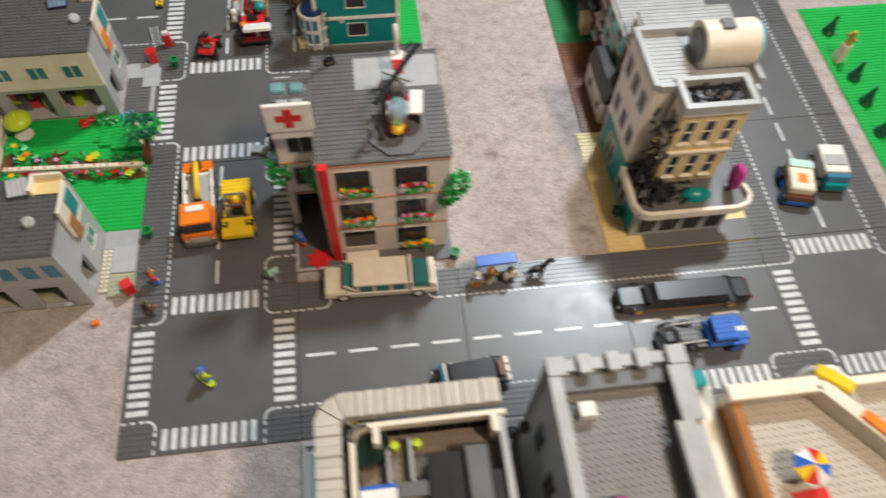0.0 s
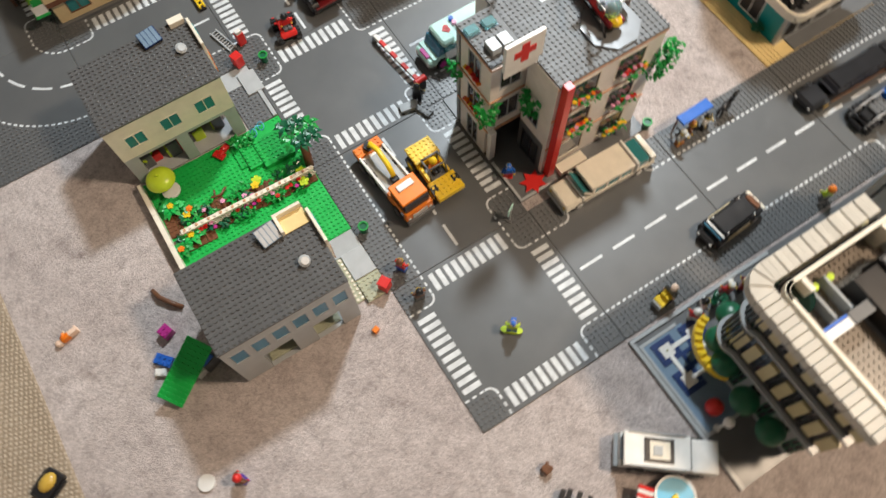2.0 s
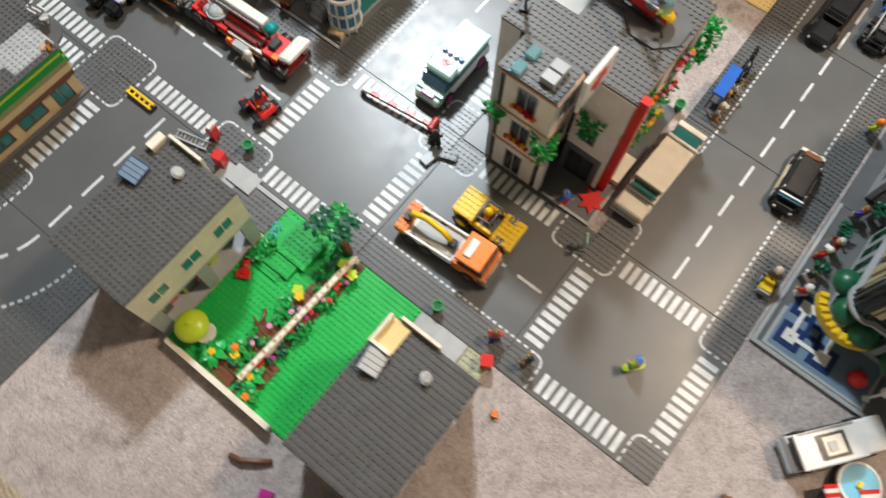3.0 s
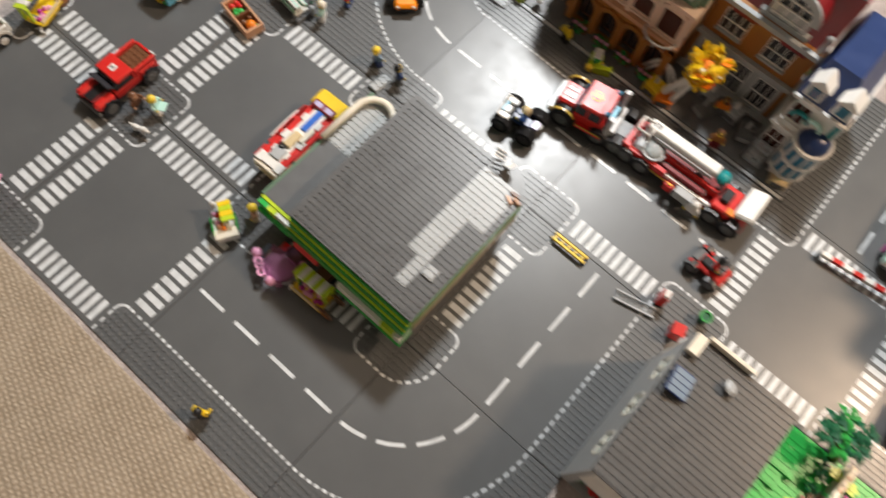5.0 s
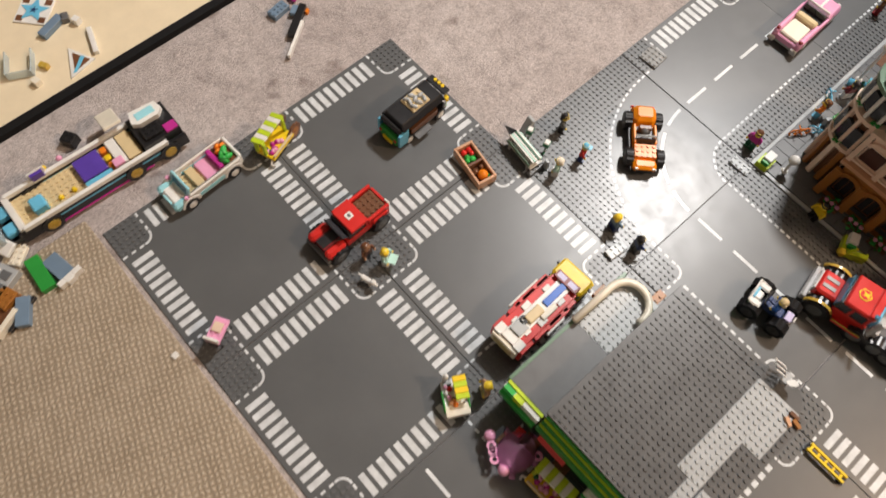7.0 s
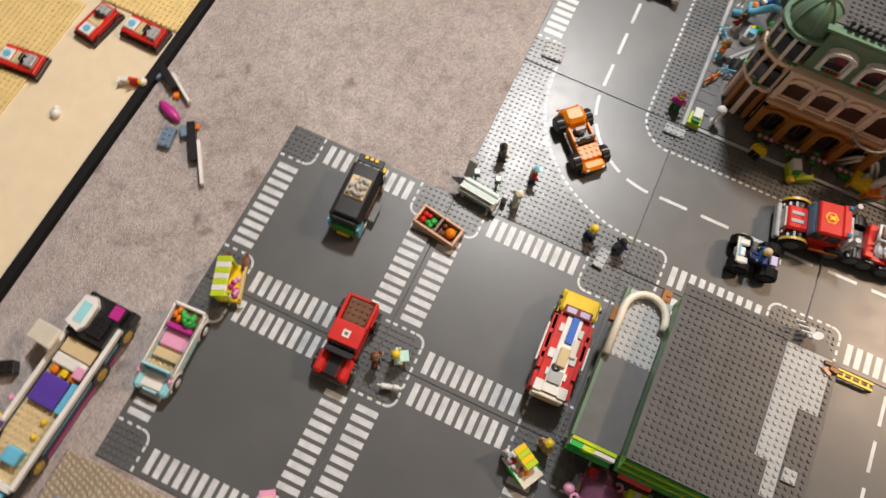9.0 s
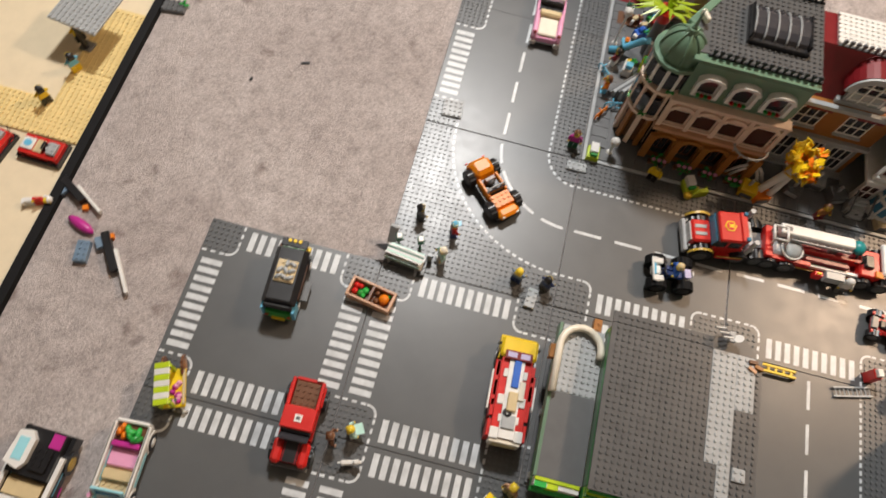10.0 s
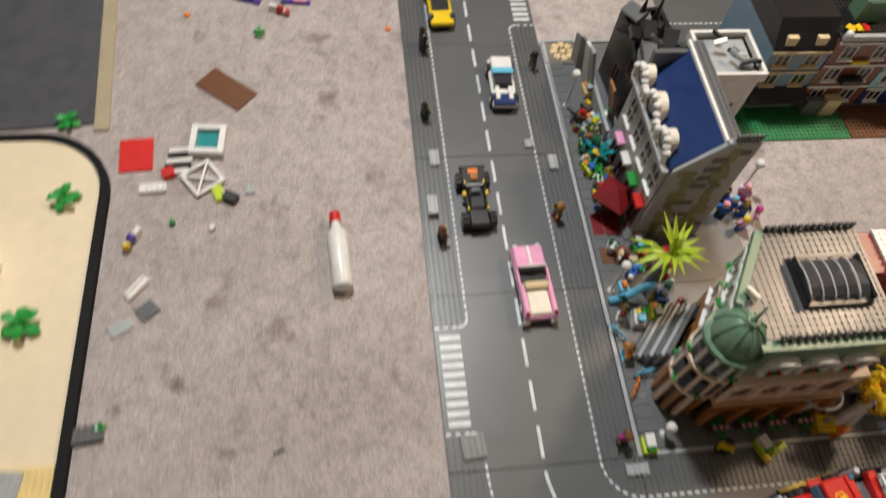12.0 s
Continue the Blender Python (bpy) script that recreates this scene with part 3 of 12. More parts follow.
for x in (1.5, 12, GW - 2.0):
    me = Mesh(); me.box(x - 0.5, x + 0.5, 30.2, 31.1, 0.45, CH - 1.2); part("column", me, WHITE, gs)
me = Mesh()
arch = [(21.6 + 3.5 * math.sin(a), 28.2 + 3.4 * math.cos(a), CH + 0.9) for a in [math.pi * k / 10 for k in range(0, 11)]]
me.tube([(13.6, 31.6, CH + 0.9), (21.0, 31.6, CH + 0.9)] + arch + [(20.6, 24.9, CH + 0.9)], 0.62, 10)
part("bent_pipe", me, CREAM, gs, "white bent pipe on the canopy")
for x, y in ((20.5, 32.4), (26.6, 26.0)):
    slab(gs, "corner_block", DORANGE, x - 1.2, x + 1.2, y - 1.0, y + 0.4, CH - 1.6, CH - 0.2, studs=DORANGE)

# ---- hospital ----
ho = thing("hospital", 31.6, 33.9, 0, 0, "white toy hospital with grey studded roof and plants on its facade", "hospital")
slab(ho, "floor_plate", DG, 0.2, 32.0, 0.2, 29.8, 0.0, 0.35)
for q in ((0.2, 0.8, 0.2, 11), (0.8, 9.5, 0.2, 0.8)):
    slab(ho, "kerb", LG, q[0], q[1], q[2], q[3], 0.35, 0.6)
HW, FL = 29.6, (0.4, 10.0, 19.8, 29.6)
front = []
for k in range(3):
    z = FL[k]
    front += [(3.0, 9.6, z + 1.8, z + 8.0), (13.4, 19.8, z + 1.8, z + 8.0)]
wall(ho, PANELW, (7.4, 3.6), (31.0, 3.6), 0.9, 0.4, HW, front, CREAM, SMOKE, (0, 0), name="front_wall", label="white panelled wall")
wall(ho, PANELW, (31.0, 3.6), (31.0, 29.2), 0.9, 0.4, HW, [(a, a + 5, FL[k] + 2.4, FL[k] + 8) for k in range(3) for a in (3, 10, 17)], LG, SMOKE, name="side_wall")
wall(ho, PANELW, (31.0, 29.2), (7.6, 29.2), 0.9, 0.4, HW, [(a, a + 5, FL[k] + 2.4, FL[k] + 8) for k in range(3) for a in (3, 10, 17)], LG, SMOKE, name="back_wall")
wall(ho, PANELW, (7.6, 29.2), (7.6, 24.5), 0.9, 0.4, HW, (), name="side_wall")
wall(ho, PANELW, (0.2, 23.6), (0.2, 13.0), 0.9, 0.4, HW, [(3.4, 7.2, 0.6, 7.8), (3.4, 7.4, FL[1] + 2.2, FL[1] + 8), (3.4, 7.4, FL[2] + 2.2, FL[2] + 8.2)], LG, SMOKE, name="side_wall")
wall(ho, PANELW, (0.2, 13.0), (8.3, 13.0), 0.9, FL[1], HW, [(2.0, 6.8, FL[1] + 2.2, FL[1] + 8), (2.0, 6.8, FL[2] + 2.2, FL[2] + 8.2)], LG, SMOKE, name="tower_wall")
wall(ho, PANELW, (7.4, 13.0), (7.4, 3.6), 0.9, FL[1], HW, [(2.6, 6.0, FL[1] + 2.6, FL[1] + 7.6)], LG, SMOKE, name="tower_wall")
wall(ho, DG, (7.4, 13.0), (7.4, 3.6), 0.9, 0.4, FL[1], [(2.0, 7.4, 0.5, 8.0)], BLACK, SMOKE, name="entrance_wall")
wall(ho, LG, (0.4, 23.6), (7.4, 23.6), 0.9, 0.4, HW, (), name="back_wall")
for z in FL[1:]:
    for q in ((7.3, 31.1, 3.35, 3.6), (0.1, 8.0, 12.75, 13.0)):
        slab(ho, "ledge", NOUGAT if z > 0 else WHITE, q[0], q[1], q[2], q[3], z - 0.5, z - 0.12, c=0.02, label="thin reddish ledge")
    slab(ho, "ledge", NOUGAT, -0.05, 0.2, 13.0, 23.6, z - 0.5, z - 0.12, c=0.02)
for z in FL[1:3]:
    slab(ho, "storey_floor", LG, 8.4, 30.05, 4.55, 26.0, z - 0.4, z, c=0)
    slab(ho, "tower_floor", LG, 1.15, 7.35, 13.95, 23.5, z - 0.4, z, c=0)
slab(ho, "pillar", WHITE, 0.2, 1.6, 11.8, 13.0, 0.4, FL[1])
slab(ho, "roof_plate", HROOF, 7.6, 31.1, 3.4, 29.4, HW, HW + 0.4, studs=HROOF, keep=lambda x, y: not (x > 15.2 and 19.8 < y < 27.8) and not ((x - 22.4) ** 2 + (y - 9.2) ** 2 < 29), label="dark grey studded roof")
slab(ho, "tower_roof", HROOF, 0.1, 7.58, 13.2, 24.4, HW, HW + 0.4, studs=HROOF)
slab(ho, "roof_tile", LG, 15.4, 30.8, 19.9, 27.9, HW + 0.4, HW + 0.56, c=0.03, label="smooth grey helipad tiles")
for x, y in ((1.5, 21.4), (5.0, 21.2)):
    me = Mesh()
    me.box(x - 1.25, x + 1.25, y - 1.0, y + 1.0, HW + 0.62, HW + 1.3, c=0.2)
    sky = part("skylight", me, SKYGL, ho, "small clear pale blue skylight")
    me = Mesh()
    me.box(x - 1.4, x + 1.4, y - 1.15, y + 1.15, HW + 0.4, HW + 0.6, c=0.04)
    part("curb", me, SBLUE, sky)
for x in (2.6, 5.0):
    slab(ho, "roof_box", LG, x - 1.0, x + 1.0, 15.0, 17.6, HW + 0.4, HW + 1.9)
me = Mesh()
me.cyl(22.4, 9.2, HW + 0.4, HW + 0.9, 5.4, n=8, a0=math.pi / 8)
part("helipad", me, DG, ho, "octagonal dark helicopter pad")
me = Mesh()
me.box(0.2, 8.1, 9.6, 10.4, HW + 2.6, HW + 8.9, c=0.12)
me.box(0.6, 7.6, 10.0, 10.35, HW + 0.4, HW + 2.6)
sg = part("sign_board", me, WHITE, ho, "white board with a red cross")
me = Mesh()
cr = [(3.4, 3.6), (4.9, 3.6), (4.9, 5.1), (6.3, 5.1), (6.3, 6.6), (4.9, 6.6), (4.9, 8.0), (3.4, 8.0), (3.4, 6.6), (2.0, 6.6), (2.0, 5.1), (3.4, 5.1)]
me.add([(x, y, HW + z) for y in (9.5, 9.6) for x, z in cr], [tuple(range(12)), tuple(range(23, 11, -1))] + [(k, 12 + k, 12 + (k + 1) % 12, (k + 1) % 12) for k in range(12)])
part("cross", me, RED, sg)
me = Mesh()
me.m = pose(8.8, 2.7, 0.4, 0, 0, 0)
me.box(-0.8, 0.8, -0.8, 0.8, 0, 30.2, c=0.08)
part("red_column", me, RED, ho, "tall red column")
me = Mesh()
star = []
for k in range(14):
    a, r = TAU * k / 14, 3.0 if k % 2 == 0 else 1.7
    star.append((5.0 + r * math.cos(a), 2.6 + 0.9 * r * math.sin(a)))
me.prism(star, 0.36, 0.75)
part("red_star", me, RED, ho, "flat red star tile")
rng = random.Random(11)
for (x, y, z, r, n) in ((-0.3, 13.2, 17.5, 2.4, 90), (-0.3, 13.2, 14.0, 1.9, 60), (-0.3, 23.2, 18.5, 2.2, 70), (7.1, 9.0, 20.0, 2.6, 110), (7.1, 9.0, 16.4, 1.9, 60), (30.6, 3.0, 18.0, 2.2, 80), (32.0, 2.6, 21.0, 2.3, 90), (32.8, 2.4, 24.0, 1.8, 60)):
    me = Mesh()
    leaf_clump(me, x, y, z, r, n, rng, 1.0, 0.62)
    part("climbing_plant", me, GREEN, ho, "green moulded leaves on the wall")
for k, z in enumerate(FL[:3]):
    for x0 in (11.4, 22.2):
        if k == 0 and x0 < 12:
            continue
        slab(ho, "planter", WHITE, x0 - 0.4, x0 + 6.2, 2.7, 3.6, z + 1.6, z + 2.3)
        me = Mesh(); leaf_clump(me, x0 + 1.6, 3.0, z + 2.6, 1.5, 22, rng, 0.4, 0.55); leaf_clump(me, x0 + 4.4, 3.0, z + 2.6, 1.5, 22, rng, 0.4, 0.55); part("leaves", me, GREEN, ho)
        for q in range(9):
            me = Mesh()
            flower(me, x0 + 0.2 + 0.66 * q, 2.9 + rng.uniform(-0.4, 0.3), z + 2.5 + rng.uniform(0, 0.9), 0.46)
            part("flower", me, rng.choice((ORANGE, PINK, YELLOW, RED, DRED) if k else (YELLOW, YELLOW, ORANGE)), ho)
for k in (1, 2):
    for q in range(8):
        me = Mesh()
        flower(me, -0.2, 16.2 + 0.6 * q, FL[k] + 2.3 + rng.uniform(0, 0.7), 0.55)
        part("flower", me, rng.choice((ORANGE, RED, YELLOW)), ho)
slab(ho, "bench", CREAM, 10.5, 17.0, 0.6, 3.0, 0.35, 1.6)

# ---- garden with its two houses ----
ga = solid("garden_plate", Mesh().box(-31.95, -0.05, 48.05, 79.95, -0.22, 0.02, c=0.06), BGREEN, label="bright green studded toy baseplate", category="garden plate", kind="structure")
st = Mesh()
st.studgrid(-32, 0, 48, 80, 0.02, keep=lambda x, y: not (-31 < x < -1 and 61.5 < y < 67))
part("stud_field", st, BGREEN, ga, kind="stuff")
def lily(me, x, y, z, r, n=8, droop=0.5):
    """A low plant of long pointed leaves spread round a point."""
    for k in range(n):
        a = 360 * k / n + 11 * (k % 3)
        me.m = pose(x, y, z, 0, 0, a)
        me.add([(0.1 * r, -0.08 * r, 0.25 * r), (0.1 * r, 0.08 * r, 0.25 * r), (0.6 * r, -0.22 * r, 0.42 * r), (0.6 * r, 0.22 * r, 0.42 * r), (r, 0, 0.42 * r - droop * r * 0.5),
                (0.1 * r, 0, 0.12 * r), (0.6 * r, 0, 0.26 * r)],
               [(0, 2, 3, 1), (2, 4, 3), (5, 6, 2, 0), (6, 4, 2), (1, 3, 6, 5), (3, 4, 6)])
    me.m = None


bed = thing("flower_bed", -15, 64.0, 0.02, -3.5, "brown soil bed with green plants, pink, red and yellow flowers", "flower bed")
rng = random.Random(5)
for k in range(12):
    x = -16.5 + 2.1 * k
    deep = 4.6 if k < 3 else 3.4 if k < 8 else 2.0
    slab(bed, "soil", BROWN, x, x + 2.0, 0.4, 0.6 + deep + rng.uniform(-0.6, 0.6), 0, 0.4, studs=BROWN)
for k in range(15):
    slab(bed, "soil", BROWN, -16.5 + 2.1 * k, -14.5 + 2.1 * k, -1.9 - (2.0 if k < 4 else 0.3 * (k % 2)), -0.4, 0, 0.4)
for k in range(46):
    me = Mesh()
    near = rng.random() < 0.55
    x, y = rng.uniform(-16, 12 if not near else 14), rng.uniform(0.6, 4.0) if not near else rng.uniform(-2.2, -0.5)
    leaf_clump(me, x, y, 0.9, 1.0, 9, rng, 0.8, 0.75)
    part("leaves", me, GREEN if k % 3 else DGREEN, bed)
for mt, num, rr in ((LIME, 3, 1.1), (RED, 12, 0.5), (PINK, 6, 0.55), (YELLOW, 3, 0.9), (MAGENTA, 5, 0.45)):
    for k in range(num):
        me = Mesh()
        low = mt in (RED, MAGENTA) or k % 3 == 0
        x, y = rng.uniform(-15, 13), rng.uniform(-2.1, -0.6) if low else rng.uniform(0.8, 3.8)
        flower(me, x, y, rng.uniform(1.1, 1.8), rr)
        part("flower", me, mt, bed)
for x, y, r in ((-14.0, 6.6, 3.0), (-12.6, -1.4, 2.9), (-15.4, -3.4, 2.4), (-10.8, 4.2, 2.4)):
    me = Mesh()
    lily(me, x, y, 0.4, r, 9)
    lily(me, x, y, 1.0, r * 0.75, 7, 0.2)
    lp = part("lily_leaves", me, BGREEN if r > 2.5 else GREEN, bed)
    me = Mesh()
    flower(me, x, y, 1.7, 0.7)
    part("lily_bloom", me, YELLOW if r > 2.5 else ORANGE, lp)
hill = Mesh()
for q in ((-12.5, -2.0, 72.0, 79.2, 0.42), (-11.0, -1.6, 70.6, 78.2, 0.82), (-8.0, -1.2, 69.2, 76.4, 1.2)):
    hill.box(*q[:4], 0.03, q[4], c=0.05)
hill.studgrid(-12, -8, 72, 79, 0.42)
hill.studgrid(-11, -8, 71, 78, 0.82, keep=lambda x, y: x < -8)
hill.studgrid(-8, -2, 70, 76, 1.2)
solid("grass_mound", hill, BGREEN, label="stepped green studded mound on the lawn", category="mound")
for x, y, r in ((-8.4, 77.0, 1.5), (-11.0, 78.0, 1.3)):
    me = Mesh()
    leaf_clump(me, 0, 0, 0.6, r, 50, rng, 0.7, 0.7)
    solid("garden_bush", me, GREEN, x, y, 0.4, label="green moulded leaf bush on the lawn", category="bush")
fe = thing("garden_fence", -14.6, 63.7, 0.02, -2.4, "cream lattice fence across the garden", "fence")
for k in range(36):
    x = -14.1 + 0.8 * k
    for s in (-1, 1):
        me = Mesh(); me.at(x, 0.2 * s, 1.5, 0, 38 * s, 0).box(-0.16, 0.16, -0.12, 0.12, -1.2, 1.2); part("slat", me, CREAM, fe)
for z in (0.35, 2.4):
    me = Mesh(); me.box(-14.5, 14.5, -0.5, 0.5, z, z + 0.35, c=0.06); part("rail", me, CREAM, fe)
for k in range(22):
    me = Mesh(); me.cyl(-13.7 + 1.3 * k, 0, 2.75, 2.95, 0.3, n=8); part("rail_stud", me, CREAM if k % 2 else NOUGAT, fe)

fe = thing("garden_wall", -32, 64, 0.0, 0, "low white wall along the garden edge", "wall")
for k in range(3):
    me = Mesh(); me.box(-0.5, 0.5, -9 + 8.0 * k, -1.04 + 8.0 * k, 0, 2.4, c=0.06); part("panel", me, CREAM, fe)
pa = thing("parasol", -27.5, 76.3, 0.02, 0, "lime green toy parasol over a white table", "parasol")
me = Mesh(); me.cyl(0, 0, 0, 5.0, 0.22, n=8); part("pole", me, WHITE, pa)
me = Mesh(); me.dome(0, 0, 4.2, 3.0, 3.0, 1.9, n=16, rings=5); me.cyl(0, 0, 6.0, 6.5, 0.35, n=8); part("canopy", me, LIME, pa)
me = Mesh(); me.cyl(0.6, -1.6, 1.4, 1.8, 1.9, n=14); me.cyl(0.6, -1.6, 0, 1.4, 0.5, n=8); part("table", me, WHITE, pa)


def broad_tree(x, y, label):
    """A leaning brown trunk with fans of long dark green leaves."""
    t = thing("toy_tree", x, y, 0, 0, label, "tree")
    me = Mesh()
    me.tube([(-0.6, -2.6, 0), (-0.3, -1.6, 2.2), (0.1, -0.2, 4.6), (0.4, 0.8, 6.2)], 0.95, 8)
    for a in (20, 110, 200, 290):
        c, s = math.cos(radians(a)), math.sin(radians(a))
        me.tube([(0.1, 0, 4.6), (1.2 * c, 0.6 + 1.2 * s, 6.2), (2.4 * c, 0.6 + 2.4 * s, 7.0)], 0.35, 6)
    part("trunk", me, BROWN, t)
    for k, (a, q) in enumerate(((20, 2.6), (80, 2.2), (135, 3.0), (200, 2.4), (250, 2.6), (310, 2.8), (0, 0.2))):
        me = Mesh()
        px, py = 0.3 + q * math.cos(radians(a)), 0.8 + q * math.sin(radians(a))
        lily(me, px, py, 6.6 + 0.35 * (k % 3), 2.5, 7, 0.7)
        lily(me, px, py, 7.2 + 0.35 * (k % 3), 1.7, 5, 0.2)
        part("leaf_fan", me, DGREEN if k % 3 else GREEN, t)


broad_tree(0.6, 68.0, "toy tree with a thick brown trunk and dark green leaf fans")
sk = Mesh(); sk.tube([(-2.6, 0, 0.4), (-1, 0.4, 0.7), (0.6, -0.3, 0.6), (2.4, 0.4, 0.9)], 0.3, 6); sk.tube([(-0.6, 0, 0.6), (0.2, 1.4, 1.0)], 0.2, 6)
solid("branch", sk, BROWN, -19.5, 69.0, 0.02, 10, "brown toy branch lying on the lawn", "branch")
me = Mesh(); me.box(-1.6, 1.6, -0.6, 0.6, 0.4, 1.2, c=0.2); me.cyl(0, 1.0, -0.2, 0.2, 0.7, n=10, axis="x"); me.box(-2.2, -0.6, -1.2, 1.4, 0.5, 0.9, c=0.1)
solid("lawn_mower", me, RED, -13.8, 78.0, 0.1, 30, "small red toy mower on the grass", "mower")
me = Mesh()
me.tube([(1.0 + 0.6 * math.cos(a), 0.9 * math.sin(a), 0.8 + 0.6 * math.cos(a)) for a in [TAU * k / 12 for k in range(13)]], 0.14, 6)
me.tube([(-1.2 + 0.6 * math.cos(a), 0.9 * math.sin(a), 0.8 + 0.6 * math.cos(a)) for a in [TAU * k / 12 for k in range(13)]], 0.14, 6)
me.tube([(-1.2, 0, 1.0), (0, 0.2, 1.8), (1.0, 0, 1.0)], 0.14, 6)
solid("toy_bicycle", me, AZURE, -5.5, 78.4, 0.4, 20, "light blue toy bicycle lying on the grass", "bicycle")


def house(x, y, flip, label):
    """A two-storey grey-roofed house 24 by 16.6; flip: +1 turns its cream upper wall to the garden."""
    h = thing("toy_house", x, y, 0, 0, label, "house", "houses by the garden")
    HH, W, D, low = 19.2, 24.0, 16.6, 9.6
    slab(h, "floor_plate", LG, 0.1, W - 0.1, 0.1, D - 0.1, 0.0, 0.3)
    if flip > 0:
        wall(h, LG, (0, 0), (W, 0), 0.9, 0.3, low, [(2.6, 10.8, 0.4, 8.6, 0), (13.2, 21.4, 0.4, 8.6, 0)], name="open_wall")
        wall(h, CREAM, (0, -0.2), (W, -0.2), 0.9, low, HH, [(2.6 + 7.2 * k, 6.6 + 7.2 * k, low + 2.6, low + 6.4) for k in range(3)], CREAM, TGLASS, (1, 0), name="upper_wall")
        rng = random.Random(8)
        for mt in (LIME, DG, RED):
            me = Mesh()
            for k in range(4):
                q = 3 + 5.2 * k + rng.uniform(-1, 1)
                me.box(q, q + 2.4, 2.2 + rng.uniform(0, 2), 4.4 + rng.uniform(0, 2), 0.3, 2.2 + rng.uniform(0, 2.5), c=0.2)
            part("shed_clutter", me, mt, h, kind="stuff")
    else:
        wall(h, LG, (0, 0), (W, 0), 0.9, 0.3, low, [(5.2, 11.0, 0.4, 8.2, 0), (15.0, 20.4, 0.4, 8.2, 0)], name="lower_wall")
        wall(h, LG, (0, 0), (W, 0), 0.9, low, HH, [(0.9 + 3.85 * k, 3.9 + 3.85 * k, low + 1.6, low + 6.6) for k in range(6)], LG, BGLASS, (0, 0), name="upper_wall")
        slab(h, "step_plate", SANDY, 5.4, 20.2, 1.0, 4.0, 0.3, 0.7, studs=SANDY)
    wall(h, LG, (W, 0), (W, D), 0.9, 0.3, HH, [(3, 7, 0.5, 8, 0), (10, 14, 4, 8)], CREAM, TGLASS, name="end_wall")
    wall(h, LG, (W, D), (0, D), 0.9, 0.3, HH, [(3 + 7 * k, 7 + 7 * k, 12, 16) for k in range(3)], CREAM, TGLASS, name="back_wall")
    if flip > 0:
        wall(h, LG, (0, D), (0, 0), 0.9, 0.3, low, [(1.6, 15.0, 0.5, 8.8, 0)], name="open_end")
        wall(h, WHITE, (0, D), (0, 0), 0.9, low + 0.01, HH, [(8.2, 15.2, low + 2.6, HH - 0.6)], WHITE, TGLASS, (0, 0), name="upper_end")
        rng = random.Random(31)
        for k, mt in enumerate((GREEN, LIME, RED, PINK, GREEN, MAGENTA, ORANGE, LIME)):
            q, u = 14.6 - 1.65 * k, 1.5 + 0.7 * (k % 2)
            me = Mesh(); me.cyl(u, q, 0.3, 2.0, 0.6, 0.8, n=10); pot = part("flower_pot", me, DG if k % 3 else WHITE, h)
            me = Mesh(); leaf_clump(me, u, q, 3.0, 1.2, 26, rng, 0.8, 0.55); part("flowers", me, mt, pot)
    else:
        wall(h, LG, (0, D), (0, 0), 0.9, 0.3, HH, [(5, 11, 1.5, 6), (5, 11, 11.5, 16)], CREAM, TGLASS, name="end_wall")
    slab(h, "storey_floor", LG, 0.95, W - 0.95, 0.95, D - 0.95, low - 0.3, low - 0.02, c=0)
    slab(h, "roof_plate", ROOFG, -0.1, W + 0.1, -0.3, D + 0.1, HH, HH + 0.4, studs=ROOFG, label="dark grey studded roof")
    slab(h, "parapet", CREAM, W + 0.12, W + 0.7, 7.5, 14.8, HH - 6.5, HH + 1.6)
    slab(h, "parapet_tile", ORANGE if flip > 0 else DORANGE, W + 0.7, W + 0.9, 8.0, 10.6, HH - 8.0, HH - 2.6)
    slab(h, "parapet_tile", TEAL, W + 0.7, W + 0.9, 10.8, 14.0, HH - 4.6, HH + 0.6)
    if flip < 0:
        slab(h, "balcony_wall", CREAM, 18.6, 23.9, 15.9, 16.5, HH + 0.4, HH + 2.0)
        slab(h, "balcony_wall", CREAM, 18.6, 19.2, 12.6, 15.9, HH + 0.4, HH + 2.0)
        slab(h, "balcony_floor", BTAN, 19.2, 23.9, 12.6, 15.9, HH + 0.62, HH + 0.78)
        dx, dy, px, py = 19.6, 6.4, 16.6, 14.0
    else:
        slab(h, "balcony_wall", CREAM, 20.8, 23.9, 14.9, 16.5, HH + 0.4, HH + 1.6)
        dx, dy, px, py = 20.6, 9.0, 16.4, 14.6
    me = Mesh(); me.cyl(dx, dy, HH + 0.4, HH + 1.2, 0.5, n=10); me.at(dx, dy, HH + 1.2, 25, 20, 0).cyl(0, 0, 0, 0.35, 1.1, 0.7, n=14)
    part("dish", me, LG, h, "small grey roof dish")
    so = Mesh(); so.box(px - 1.2, px + 1.2, py - 0.8, py + 0.6, HH + 0.4, HH + 1.2)
    so.at(px, py, HH + 1.2, 18, 0, 8).box(-1.9, 1.9, -1.7, 1.7, 0, 0.45, c=0.05)
    so = part("solar_panel", so, DBLUE if flip > 0 else SBLUE, h, "tilted solar panel")
    for k in range(4):
        me = Mesh()
        me.m = pose(px, py, HH + 1.2, 18, 0, 8)
        me.box(-1.75 + 0.9 * k, -1.0 + 0.9 * k, -1.6, 1.6, 0.45, 0.5)
        part("cell", me, SILVER if flip < 0 else SBLUE, so)
    return h


